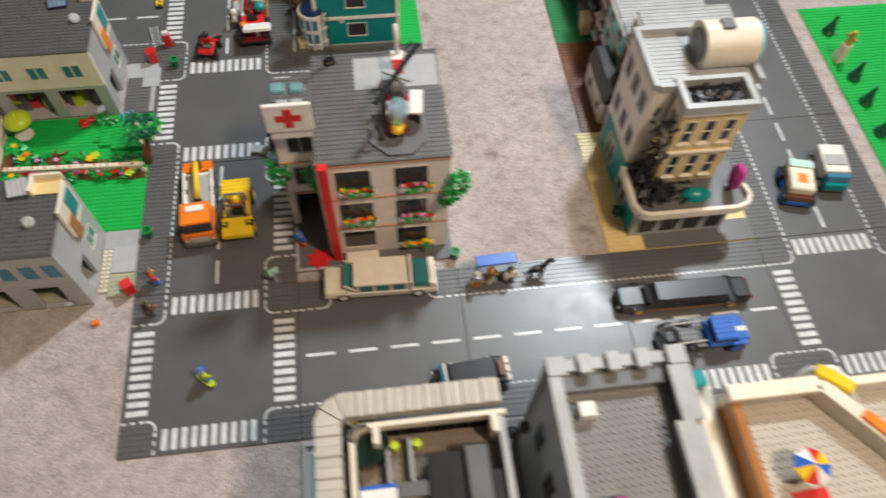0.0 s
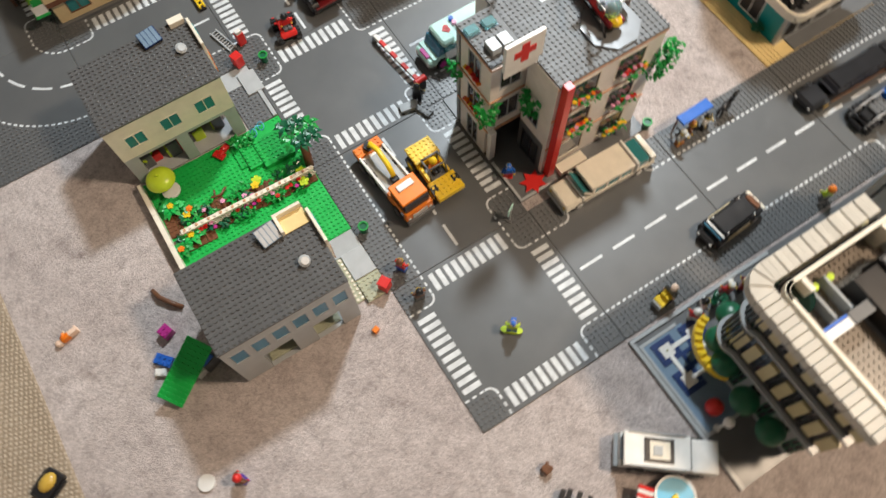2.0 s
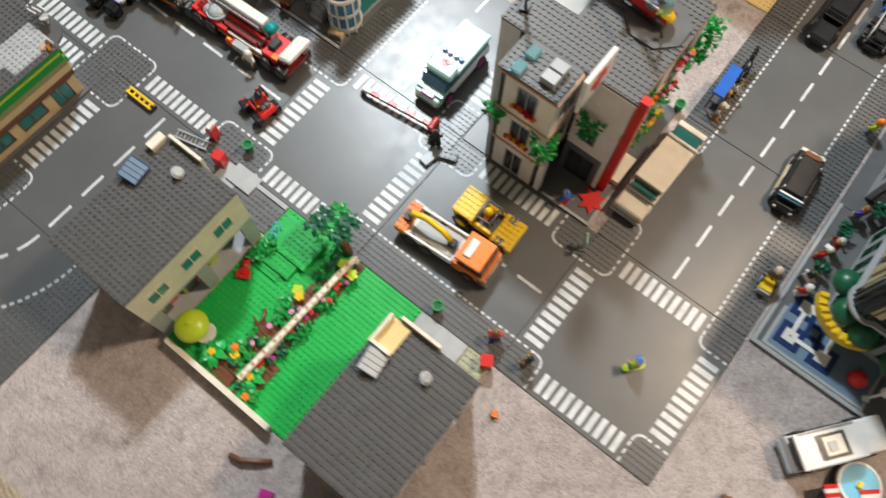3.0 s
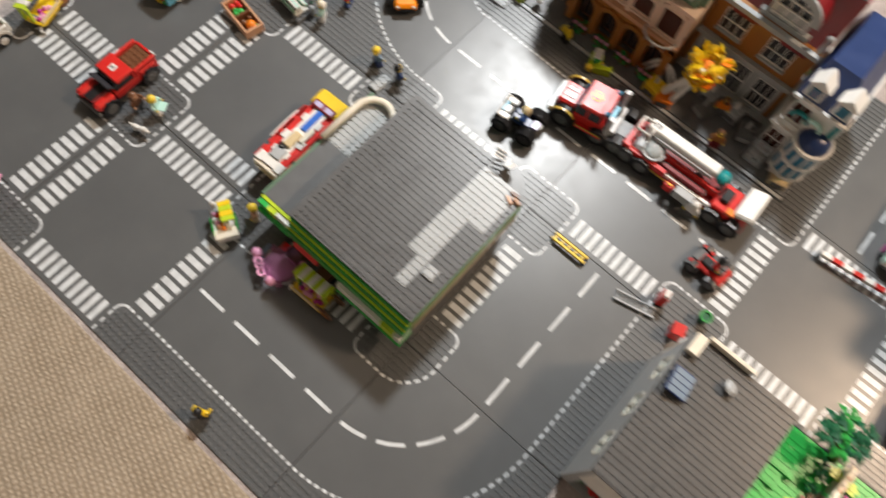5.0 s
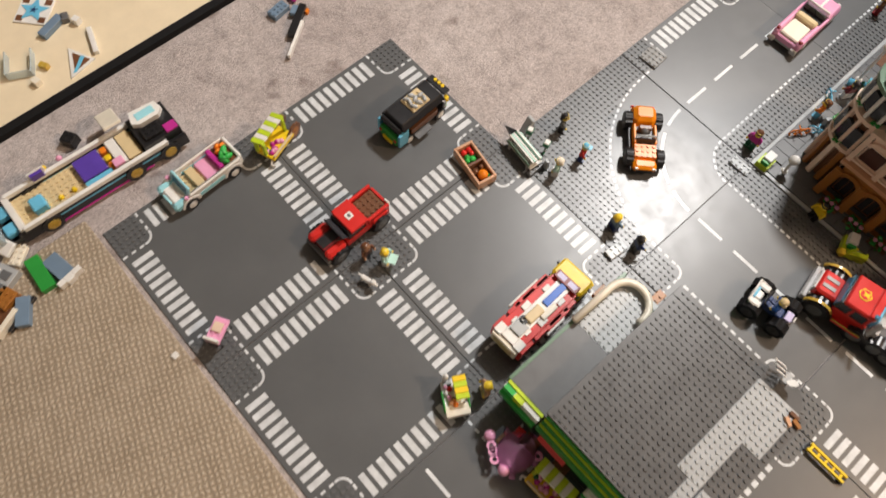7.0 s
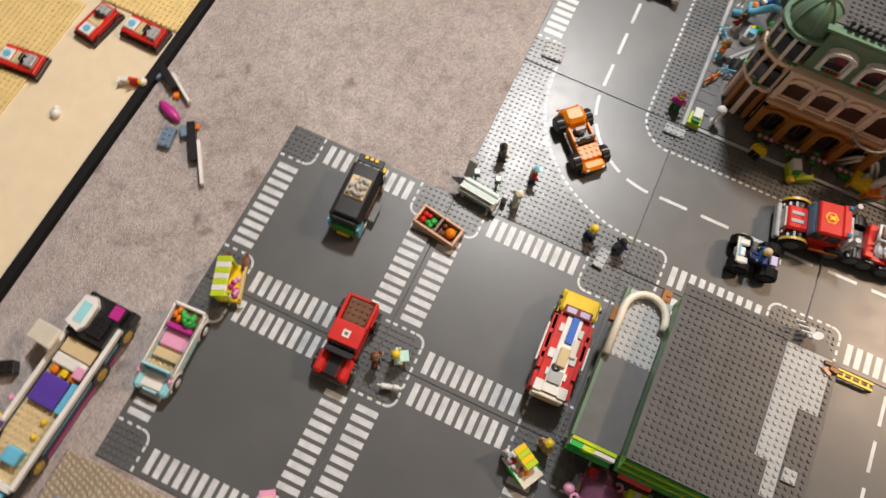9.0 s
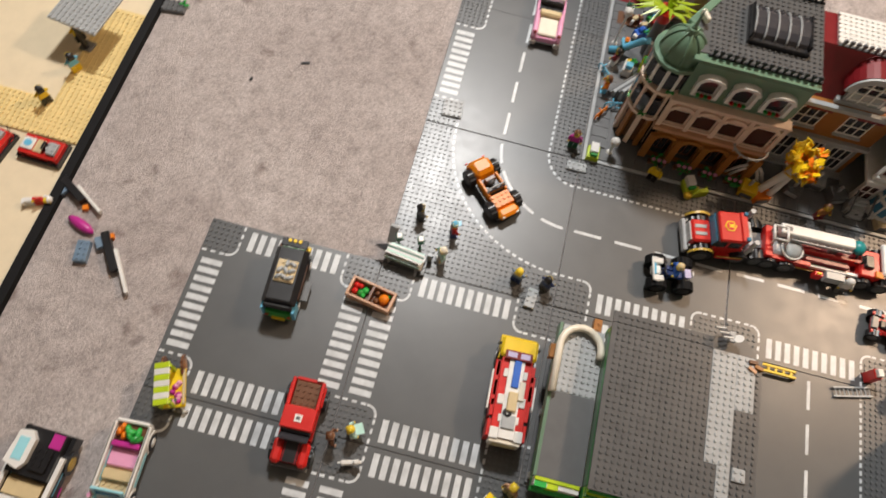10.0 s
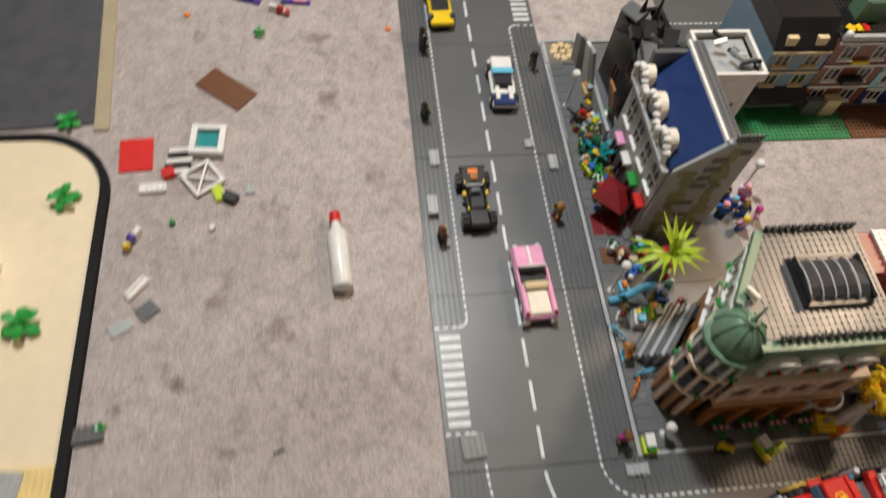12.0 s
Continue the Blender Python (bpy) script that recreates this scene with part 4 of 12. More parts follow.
house(-31.4, 80.1, 1, "grey and cream toy house open towards the garden")
house(-31.2, 31.2, -1, "grey toy house with a row of small blue windows")
for y0, y1, mt in ((33.5, 43.5, OLIVE), (43.6, 47.9, LG)):
    me = Mesh(); me.box(-6.9, -0.1, y0, y1, -0.22, 0.15, c=0.05)
    ob = solid("path_plate", me, SANDY if mt is OLIVE else LG, label="pale studded plate beside the house", category="paving plate", kind="structure")
    if mt is OLIVE:
        st = Mesh(); st.studgrid(-6.9, 0, y0, y1, 0.15); part("stud_field", st, CREAM, ob, kind="stuff")
me = Mesh(); me.box(-6.9, -0.1, 80.1, 91, -0.22, 0.12, c=0.05)
ob = solid("path_plate", me, DG, label="dark studded plate beside the house", category="paving plate", kind="structure")
st = Mesh(); st.studgrid(-6.6, -1.2, 80.2, 91, 0.12); part("stud_field", st, DG, ob, kind="stuff")
me = Mesh(); me.box(-6.9, -0.1, 91.1, 95.9, -0.22, 0.12, c=0.05)
solid("path_plate", me, LG, label="light grey smooth plate beside the house", category="paving plate", kind="structure")
me = Mesh(); me.box(-1.0, -0.1, 80.1, 91, 0.12, 0.5, c=0.05)
solid("kerb_strip", me, LG, label="light grey kerb along the pavement", category="kerb", kind="structure")

# ---- vehicles: built along +x, nose towards +x ----
def wheel(parent, x, y, r, w, rim=LG, z=None, tyre=BLACK):
    """A wheel across y at (x, y): tyre, with its rim as a sub-part."""
    z = r if z is None else z
    me = Mesh()
    n = 40
    ring = [(x + q * math.cos(TAU * k / n), z + q * math.sin(TAU * k / n)) for k in range(n) for q in (r + 0.06 if k % 4 < 2 else r - 0.08,)]
    v = [(a, yy, b) for yy in (y - w / 2, y + w / 2) for a, b in ring]
    me.add(v, [tuple(range(n)), tuple(range(2 * n - 1, n - 1, -1))] + [((k + 1) % n, k, n + k, n + (k + 1) % n) for k in range(n)])
    wh = part("wheel", me, tyre, parent)
    me = Mesh()
    side = 1 if y > 0 else -1
    yo = y + side * w / 2
    me.cyl(x, z, min(yo, yo + side * 0.08), max(yo, yo + side * 0.08), r * 0.6, n=12, axis="y")
    me.cyl(x, z, min(yo, yo + side * 0.16), max(yo, yo + side * 0.16), r * 0.22, n=8, axis="y")
    part("rim", me, rim, wh)
    return wh


def bit(parent, name, mat, x0, x1, y0, y1, z0, z1, studs=False, c=0.08, tx=0.0, ty=0.0, label=""):
    me = Mesh()
    me.box(x0, x1, y0, y1, z0, z1, c=c, tx=tx, ty=ty)
    ob = part(name, me, mat, parent, label)
    if studs:
        st = Mesh()
        st.studgrid(x0 + tx, x1 - tx, y0 + ty, y1 - ty, z1, n=8)
        part("studs", st, mat, ob, kind="stuff")
    return ob


def lamps(parent, x, ys, z, mat, r=0.32, name="headlight"):
    for y in ys:
        me = Mesh()
        me.cyl(y, z, min(x, x + 0.15), max(x, x + 0.15), r, n=8, axis="x")
        part(name, me, mat, parent)


def figure(x, y, z=0.0, rz=0, torso=BLUE, legs=BLACK, hair=BROWN, skin=HEAD, label="", sit=False, hat="hair", lean=0, extra=None):
    """A small jointed toy figure, one plain mesh."""
    me = Mesh()
    zb = 0.0
    me.use(1)
    if sit:
        for yy in (-0.52, 0.52):
            me.box(0.0, 1.7, yy - 0.45, yy + 0.45, 0, 0.8, c=0.08)
            me.box(1.2, 1.75, yy - 0.45, yy + 0.45, 0.0, 1.1, c=0.08)
        me.box(-0.5, 0.4, -1, 1, 0.1, 0.9, c=0.08)
        zb = 0.9
    else:
        for yy in (-0.52, 0.52):
            me.box(-0.45, 0.45, yy - 0.46, yy + 0.46, 0.25, 1.5, c=0.08)
            me.box(-0.45, 0.75, yy - 0.46, yy + 0.46, 0.0, 0.32, c=0.06)
        me.box(-0.45, 0.45, -1, 1, 1.5, 1.85, c=0.08)
        zb = 1.85
    me.use(0).box(-0.48, 0.48, -1.0, 1.0, zb, zb + 1.6, c=0.1, ty=0.28)
    for s in (-1, 1):
        me.tube([(0, s * 0.78, zb + 1.45), (0.1, s * 1.12, zb + 1.0), (0.55, s * 1.2, zb + 0.45)], 0.27, 6)
    me.use(2)
    for s in (-1, 1):
        me.dome(0.68, s * 1.2, zb + 0.32, 0.26, 0.26, 0.26, n=8, rings=4, full=True)
    me.cyl(0, 0, zb + 1.6, zb + 1.75, 0.35, n=8)
    me.cyl(0, 0, zb + 1.75, zb + 2.75, 0.62, 0.6, n=12)
    me.use(3)
    if hat == "hair":
        me.dome(-0.08, 0, zb + 2.35, 0.76, 0.74, 0.72, n=12, rings=4)
        me.box(-0.8, -0.2, -0.66, 0.66, zb + 1.75, zb + 2.5, c=0.15)
    elif hat == "helmet":
        me.dome(0, 0, zb + 2.2, 0.82, 0.82, 0.85, n=12, rings=5)
        me.cyl(0, 0, zb + 2.0, zb + 2.25, 0.84, n=12)
    elif hat == "cap":
        me.dome(0, 0, zb + 2.4, 0.7, 0.7, 0.6, n=12, rings=4)
        me.box(0.3, 1.15, -0.5, 0.5, zb + 2.38, zb + 2.52, c=0.05)
    else:
        me.cyl(0, 0, zb + 2.5, zb + 2.65, 1.05, n=14)
        me.cyl(0, 0, zb + 2.65, zb + 3.3, 0.62, 0.56, n=12)
    if extra:
        extra(me, zb)
    return solid("toy_figure", me, [torso, legs, skin, hair], x, y, z, rz, label, "toy figure", rx=lean)


# rescue helicopter on the hospital roof
he = thing("helicopter", 54.2, 46.0, 30.9, 84, "toy rescue helicopter with red and white tail boom", "helicopter")
me = Mesh(); me.box(-4.6, 3.4, -1.6, 1.6, 0.9, 2.0, c=0.3); part("hull", me, DRED, he)
me = Mesh(); me.dome(-3.4, 0, 1.5, 1.9, 1.5, 1.0, n=12, rings=4, full=True); part("nose", me, YELLOW, he)
me = Mesh(); me.dome(-1.2, 0, 3.0, 3.0, 1.9, 2.0, n=16, full=True, rings=8); part("cabin", me, SKYGL, he, "pale blue clear cabin")
for y in (-1.75, 1.55):
    bit(he, "side_panel", RED, -2.6, 2.2, y, y + 0.2, 1.6, 3.4, c=0.05)
    bit(he, "side_trim", WHITE, -2.6, 0.4, y - 0.02, y + 0.22, 3.4, 3.8, c=0.04)
bit(he, "seat", PINK, -1.6, 0.6, -1.2, 1.2, 2.0, 3.2, c=0.15)
bit(he, "engine_cover", DG, 1.6, 4.8, -1.3, 1.3, 3.2, 5.2, c=0.35)
bit(he, "engine_top", LG, 2.2, 4.4, -0.9, 0.9, 5.2, 5.9, c=0.1)
bit(he, "tail_boom", RED, 4.8, 9.6, -0.95, 0.95, 3.2, 4.2, studs=True)
bit(he, "tail_end", WHITE, 9.62, 12.0, -1.4, 1.4, 3.3, 4.3, c=0.15)
me = Mesh(); me.tube([(11.2, 0.2, 4.2), (11.9, 0.3, 7.0), (12.6, 0.5, 9.6)], 0.42, 6); part("tail_fin", me, WHITE, he, "thin white curved fin")
me = Mesh(); me.at(11.6, -1.7, 5.4, 25, 0, 0).box(-0.2, 0.2, -0.12, 0.12, -1.6, 1.6); me.at(11.6, -1.7, 5.4, 25, 90, 0).box(-0.2, 0.2, -0.12, 0.12, -1.2, 1.2); part("tail_rotor", me, BLACK, he)
ro = Mesh(); ro.cyl(3.4, 0, 5.9, 7.2, 0.4, n=8)
ro.at(3.4, 0, 7.2, 0, 0, -27).box(-7.9, 7.9, -0.45, 0.45, 0, 0.3, c=0.04)
ro.studs([(-7.4 + 0.925 * k, 0) for k in range(17)], 0.3)
part("rotor", ro, BLACK, he, "black studded rotor blade")
me = Mesh(); me.at(3.4, 0, 6.6, 0, 0, 66).box(-2.7, 2.7, -0.5, 0.5, 0, 0.4, c=0.05); me.at(3.4, 0, 6.2, 0, 0, 40).box(-1.9, 1.9, -0.4, 0.4, 0, 0.4, c=0.05); part("rotor_hub", me, LG, he)
for y in (-1.7, 1.7):
    me = Mesh(); me.tube([(-3.2, y, 0.25), (3.0, y, 0.25), (3.6, y, 0.7)], 0.2, 6)
    for x in (-1.6, 1.6):
        me.tube([(x, y, 0.25), (x, y * 0.7, 1.1)], 0.14, 6)
    part("skid", me, BLACK, he)
me = Mesh(); me.box(-1.8, 3.6, -4.4, -4.2, 0.6, 3.4, c=0.08); me.box(-1.8, 3.6, -4.2, -2.0, 2.8, 3.2, c=0.08); part("open_door", me, WHITE, he)
me = Mesh(); me.tube([(-5.2, 2.6, 0.3), (-4.8, 3.4, 3.2), (-3.4, 4.0, 4.4)], 0.35, 6); part("winch_arm", me, BLACK, he)

# orange tow truck
v = thing("tow_truck", 12.3, 52.0, 0, -85.5, "orange and white toy tow truck with yellow crane arm", "truck")
bit(v, "chassis", DG, -9.5, 9.3, -2.6, 2.6, 1.0, 1.9)
bit(v, "bed", WHITE, -7.4, 2.6, -3.1, 3.1, 1.9, 2.7)
bit(v, "bed_floor", LG, -6.6, 2.0, -2.3, 2.3, 2.7, 2.85, c=0.03)
for y in (-3.1, 2.6):
    bit(v, "bed_side", WHITE, -7.4, 2.6, y, y + 0.5, 2.7, 3.5)
bit(v, "tail", ORANGE, -9.8, -7.4, -3.1, 3.1, 1.9, 3.4, True)
bit(v, "cab", ORANGE, 2.8, 9.6, -3.2, 3.2, 1.6, 4.2)
bit(v, "cab_glass", SMOKE, 3.6, 9.0, -2.9, 2.9, 4.2, 6.2, tx=0.25, ty=0.1)
bit(v, "cab_roof", ORANGE, 3.2, 8.4, -3.0, 3.0, 6.2, 6.8, c=0.15)
bit(v, "roof_light", WHITE, 4.2, 5.6, -1.8, 1.8, 6.8, 7.2)
bit(v, "bumper", DG, 9.4, 10.2, -3.2, 3.2, 0.9, 2.0)
bit(v, "grille", SILVER, 9.6, 9.8, -1.8, 1.8, 2.0, 3.4, c=0.03)
lamps(v, 9.62, (-2.5, 2.5), 2.6, WHITE)
me = Mesh(); me.tube([(-8.4, 0, 3.4), (-7.6, 0.2, 5.6), (-5.0, 0.4, 6.4), (-1.5, 0.3, 5.6), (0.6, 0.1, 4.2)], 0.6, 8); part("crane_arm", me, YELLOW, v, "bent yellow arm")
me = Mesh(); me.box(0.2, 1.8, -0.8, 0.8, 3.2, 4.2, c=0.2); me.cyl(-8.4, 0, 3.4, 4.2, 1.0, n=10); part("hook_block", me, BLACK, v)
for y in (-3.9, 3.6):
    me = Mesh(); me.box(8.6, 9.4, y, y + 0.3, 4.2, 5.6); part("mirror", me, BLACK, v)
for x in (-6.2, -2.6, 6.4):
    for y in (-2.8, 2.8):
        wheel(v, x, y, 1.45, 1.2, DG)

# yellow wheel loader
v = thing("loader", 20.3, 49.0, 0, -88, "yellow toy wheel loader with black cabin frame", "loader")
bit(v, "rear_body", YELLOW, -6.0, -1.6, -2.6, 2.6, 2.4, 4.6)
bit(v, "rear_deck", YELLOW, -6.2, -1.8, -2.9, 2.9, 4.6, 5.0, True)
bit(v, "chassis", BLACK, -5.6, 5.6, -1.8, 1.8, 1.2, 2.4)
bit(v, "cab_floor", DG, -1.6, 2.2, -2.0, 2.0, 2.4, 2.9)
bit(v, "bonnet", YELLOW, 2.4, 6.8, -3.1, 3.1, 2.2, 3.4, True)
for y in (-2.6, 1.9):
    bit(v, "side_panel", YELLOW, -1.4, 2.2, y, y + 0.7, 2.2, 3.8)
me = Mesh()
for y in (-1.9, 1.9):
    me.tube([(-1.5, y, 2.8), (-1.3, y, 6.4), (1.4, y, 6.4), (2.2, y, 3.2)], 0.22, 6)
me.tube([(-1.3, -1.9, 6.4), (-1.3, 1.9, 6.4)], 0.26, 6); me.tube([(1.4, -1.9, 6.4), (1.4, 1.9, 6.4)], 0.22, 6)
part("roll_cage", me, DG, v)
for x in (-3.9, 4.2):
    for y in (-2.5, 2.5):
        wheel(v, x, y, 1.8, 1.5, YELLOW)
figure(20.5, 49.2, 2.9, -88, ORANGE, BLACK, YELLOW, label="toy driver with yellow helmet in the loader", sit=True, hat="helmet")

# long white car by the hospital
v = thing("white_estate_car", 48.5, 29.6, 0, 178.4, "long cream toy estate car with teal windows and open tailgate", "car")
bit(v, "chassis", LG, -10.6, 10.6, -2.9, 2.9, 0.8, 1.5)
bit(v, "body", CREAM, -10.8, 10.8, -3.1, 3.1, 1.5, 2.7)
bit(v, "bonnet", CREAM, 7.0, 10.9, -3.0, 3.0, 2.7, 3.5, c=0.3)
bit(v, "bonnet_rim", WHITE, 6.6, 7.0, -3.05, 3.05, 2.7, 3.8, c=0.08)
me = Mesh(); me.m = pose(5.9, 0, 4.5, 0, 42, 0); me.box(-0.18, 0.18, -2.6, 2.6, -1.7, 1.5, c=0.05); part("windscreen", me, TGLASS, v)
for y in (-2.95, 2.65):
    me = Mesh(); me.m = pose(5.9, 0, 4.5, 0, 42, 0); me.box(-0.25, 0.25, y, y + 0.3, -1.8, 1.6, c=0.05); part("windscreen_post", me, CREAM, v)
for y in (-2.95, 2.65):
    for x in (-5.0, -2.0, 1.2, 4.4):
        bit(v, "window_post", CREAM, x - 0.3, x + 0.3, y, y + 0.3, 2.7, 5.4, c=0.04)
    for x in (-3.5, -0.4, 2.8):
        bit(v, "side_window", TGLASS, x - 1.15, x + 1.15, y + 0.08, y + 0.22, 2.9, 5.2, c=0.02)
    bit(v, "door_strip", SILVER, -8.6, 8.2, y - 0.22 if y < 0 else y + 0.37, y - 0.14 if y < 0 else y + 0.45, 2.0, 2.3, c=0.01)
bit(v, "seat_row", TAN, -4.4, 3.6, -2.3, 2.3, 2.7, 3.6)
bit(v, "roof", CREAM, -5.2, 5.2, -3.05, 3.05, 5.4, 5.95, c=0.1)
bit(v, "tailgate_frame", WHITE, -6.2, -5.6, -3.2, 3.2, 2.7, 6.1, c=0.12)
bit(v, "rear_glass", TGLASS, -9.3, -6.4, -2.7, 2.7, 3.5, 4.9, c=0.08, tx=0.15)
bit(v, "load_floor", LG, -9.4, -6.3, -2.8, 2.8, 2.7, 3.1)
bit(v, "tailgate", CREAM, -10.7, -9.4, -3.0, 3.0, 3.2, 4.9, c=0.15)
for y in (-2.8, 1.9):
    bit(v, "tail_block", WHITE, -10.9, -10.1, y, y + 0.9, 2.7, 3.4, c=0.06)
for x in (10.9, -11.2):
    bit(v, "bumper", LG, x, x + 0.35, -3.0, 3.0, 0.9, 1.8, c=0.05)
lamps(v, 10.92, (-2.3, 2.3), 2.4, YELLOW)
lamps(v, -11.05, (-2.3, 2.3), 2.4, RED, name="tail_light")
for x in (-7.2, 7.4):
    for y in (-2.7, 2.7):
        wheel(v, x, y, 1.3, 0.9, WHITE)

# black convertible
v = thing("black_car", 63.6, 8.0, 0, 184, "black and cream vintage toy car with a pale blue windscreen", "car")
bit(v, "chassis", BROWN, -6.4, 6.0, -2.3, 2.3, 0.7, 1.2)
bit(v, "body", BLACK, -6.6, 5.4, -2.6, 2.6, 1.2, 2.8, c=0.35)
bit(v, "bonnet", BLACK, 4.6, 7.0, -2.2, 2.2, 1.2, 2.6, c=0.5)
me = Mesh(); me.m = pose(5.2, 0, 3.2, 0, 30, 0); me.box(-0.14, 0.14, -2.3, 2.3, -0.9, 0.9, c=0.04); part("windscreen", me, BGLASS, v)
bit(v, "windscreen_rim", WHITE, 4.6, 5.0, -2.4, 2.4, 3.7, 3.95, c=0.05)
bit(v, "cabin", BLACK, -4.8, 4.4, -2.2, 2.2, 2.8, 3.9, c=0.3, tx=0.3, ty=0.15)
bit(v, "roof", BLACK, -4.4, 4.2, -2.0, 2.0, 3.9, 4.3, c=0.18)
for x in (-3.6, 3.4):
    for y in (-2.25, 1.95):
        bit(v, "roof_clip", WHITE, x, x + 0.3, y, y + 0.3, 3.2, 4.2, c=0.03)
for y in (-3.0, 2.4):
    bit(v, "running_board", TAN, -4.4, 3.6, y, y + 0.6, 0.9, 1.4, c=0.06)
    bit(v, "side_trim", CREAM, -2.8, 0.6, y + (0.34 if y < 0 else 0.0), y + (0.6 if y < 0 else 0.26), 1.4, 2.2, c=0.04)
for y in (-2.4, -0.7, 1.0):
    bit(v, "tail_block", CREAM, -7.2, -6.0, y, y + 1.4, 1.4, 2.6, c=0.1)
bit(v, "luggage", BROWN, -6.2, -5.0, -1.6, 1.6, 2.8, 3.6, c=0.12)
lamps(v, 7.0, (-1.6, 1.6), 2.0, WHITE)
for x in (-4.2, 4.4):
    for y in (-2.5, 2.5):
        wheel(v, x, y, 1.25, 0.8, SILVER)

# stretched black limousine
v = thing("limousine", 107.8, 20.2, 0, 179, "long glossy black toy limousine", "car")
bit(v, "chassis", BLACK, -13.0, 13.0, -2.5, 2.5, 0.7, 1.2)
bit(v, "body", BLACK, -13.2, 13.2, -2.8, 2.8, 1.2, 2.5, c=0.45)
bit(v, "bonnet", BLACK, 7.6, 13.6, -2.5, 2.5, 1.4, 2.9, c=0.6, tx=0.1)
bit(v, "boot", BLACK, -13.6, -9.4, -2.5, 2.5, 1.4, 2.9, c=0.6, tx=0.1)
me = Mesh(); me.m = pose(7.4, 0, 3.3, 0, 48, 0); me.box(-0.12, 0.12, -2.2, 2.2, -1.2, 1.2, c=0.04); part("windscreen", me, SMOKE, v)
bit(v, "cabin", SMOKE, -8.8, 6.6, -2.4, 2.4, 2.5, 3.7, c=0.1, tx=0.4, ty=0.25)
bit(v, "roof", BLACK, -8.2, 6.0, -2.15, 2.15, 3.7, 4.15, c=0.2)
for x in (-5.4, -1.6, 2.4):
    bit(v, "door_post", BLACK, x - 0.25, x + 0.25, -2.42, 2.42, 2.5, 3.7, c=0.04, ty=0.2)
bit(v, "seat_row", BROWN, -4.0, 5.6, -1.8, 1.8, 2.5, 3.0, c=0.1)
bit(v, "trim", DORANGE, -10.5, 9.5, -2.9, 2.9, 1.25, 1.45, c=0.03)
lamps(v, 13.5, (-1.9, 1.9), 2.0, WHITE)
lamps(v, -13.7, (-1.9, 1.9), 2.0, RED, name="tail_light")
for x in (-9.4, 9.4):
    for y in (-2.6, 2.6):
        wheel(v, x, y, 1.3, 0.9, GOLD)

# blue truck
v = thing("blue_truck", 108.8, 10.9, 0, 1, "blue toy truck with an open dark grey rear frame", "truck")
bit(v, "chassis", BLACK, -8.8, 8.6, -1.6, 1.6, 1.0, 1.9)
for y in (-2.3, 1.8):
    bit(v, "frame_rail", DG, -8.6, 0.4, y, y + 0.5, 1.9, 2.5, c=0.05)
for x in (-8.2, -5.4, -2.6):
    bit(v, "cross_bar", BLACK, x, x + 0.5, -2.3, 2.3, 2.5, 2.9, c=0.05)
bit(v, "engine", DG, -5.0, -1.4, -1.4, 1.4, 2.5, 3.6, studs=True)
bit(v, "winch", BLACK, -7.8, -6.0, -1.2, 1.2, 2.9, 3.8, c=0.2)
me = Mesh()
for y in (-2.0, 2.0):
    me.tube([(-8.4, y, 2.4), (-6.6, y, 4.4), (-0.6, y, 4.8)], 0.18, 6)
part("side_pipe", me, SILVER, v)
bit(v, "cab", BLUE, 0.6, 6.6, -2.6, 2.6, 1.9, 3.4, c=0.12)
bit(v, "cab_glass", SMOKE, 1.2, 5.4, -2.4, 2.4, 3.4, 4.6, tx=0.3, ty=0.1)
bit(v, "cab_roof", BLUE, 1.2, 5.6, -2.5, 2.5, 4.6, 5.2, c=0.15, studs=True)
bit(v, "bonnet", BLUE, 5.8, 8.4, -2.2, 2.2, 1.9, 3.5, c=0.2)
bit(v, "grille", LG, 8.4, 8.7, -1.6, 1.6, 1.9, 3.0, c=0.04)
bit(v, "stripe", WHITE, 5.9, 8.3, -0.5, 0.5, 3.5, 3.58, c=0.01)
for y in (-3.1, 2.0):
    bit(v, "mudguard", BLUE, 4.6, 7.8, y, y + 1.1, 2.9, 3.4, c=0.12)
for x in (-6.4, -2.8, 6.2):
    for y in (-2.6, 2.6):
        wheel(v, x, y, 1.55, 1.2, BLUE if x > 0 else DG)

# aqua ambulance
v = thing("ambulance", 41.6, 74.2, 0, 181.5, "aqua and white toy ambulance with magenta bonnet", "ambulance")
bit(v, "chassis", DG, -8.4, 8.4, -2.8, 2.8, 0.8, 1.8)
bit(v, "body", WHITE, -8.4, 4.4, -3.2, 3.2, 1.8, 4.6)
bit(v, "side_glass", TGLASS, -7.8, 4.6, -3.24, 3.24, 4.6, 6.2, c=0.05)
bit(v, "roof", AQUA, -8.6, 2.6, -3.3, 3.3, 6.2, 6.9, c=0.15)
bit(v, "cab", AQUA, 3.2, 7.4, -3.0, 3.0, 1.8, 3.8)
bit(v, "windscreen", BGLASS, 3.4, 6.2, -2.8, 2.8, 3.8, 6.0, tx=0.7)
bit(v, "cab_roof", AQUA, 1.6, 4.8, -3.0, 3.0, 6.2, 7.6, c=0.4)
bit(v, "bonnet", AQUA, 6.0, 8.4, -2.9, 2.9, 1.8, 3.3, c=0.3)
bit(v, "bonnet_panel", MAGENTA, 6.1, 8.3, -1.5, 1.5, 3.3, 3.7, c=0.12)
for y in (-2.5, 1.7):
    bit(v, "front_wing", WHITE, 7.2, 8.6, y, y + 0.8, 1.8, 2.8, c=0.15)
me = Mesh()
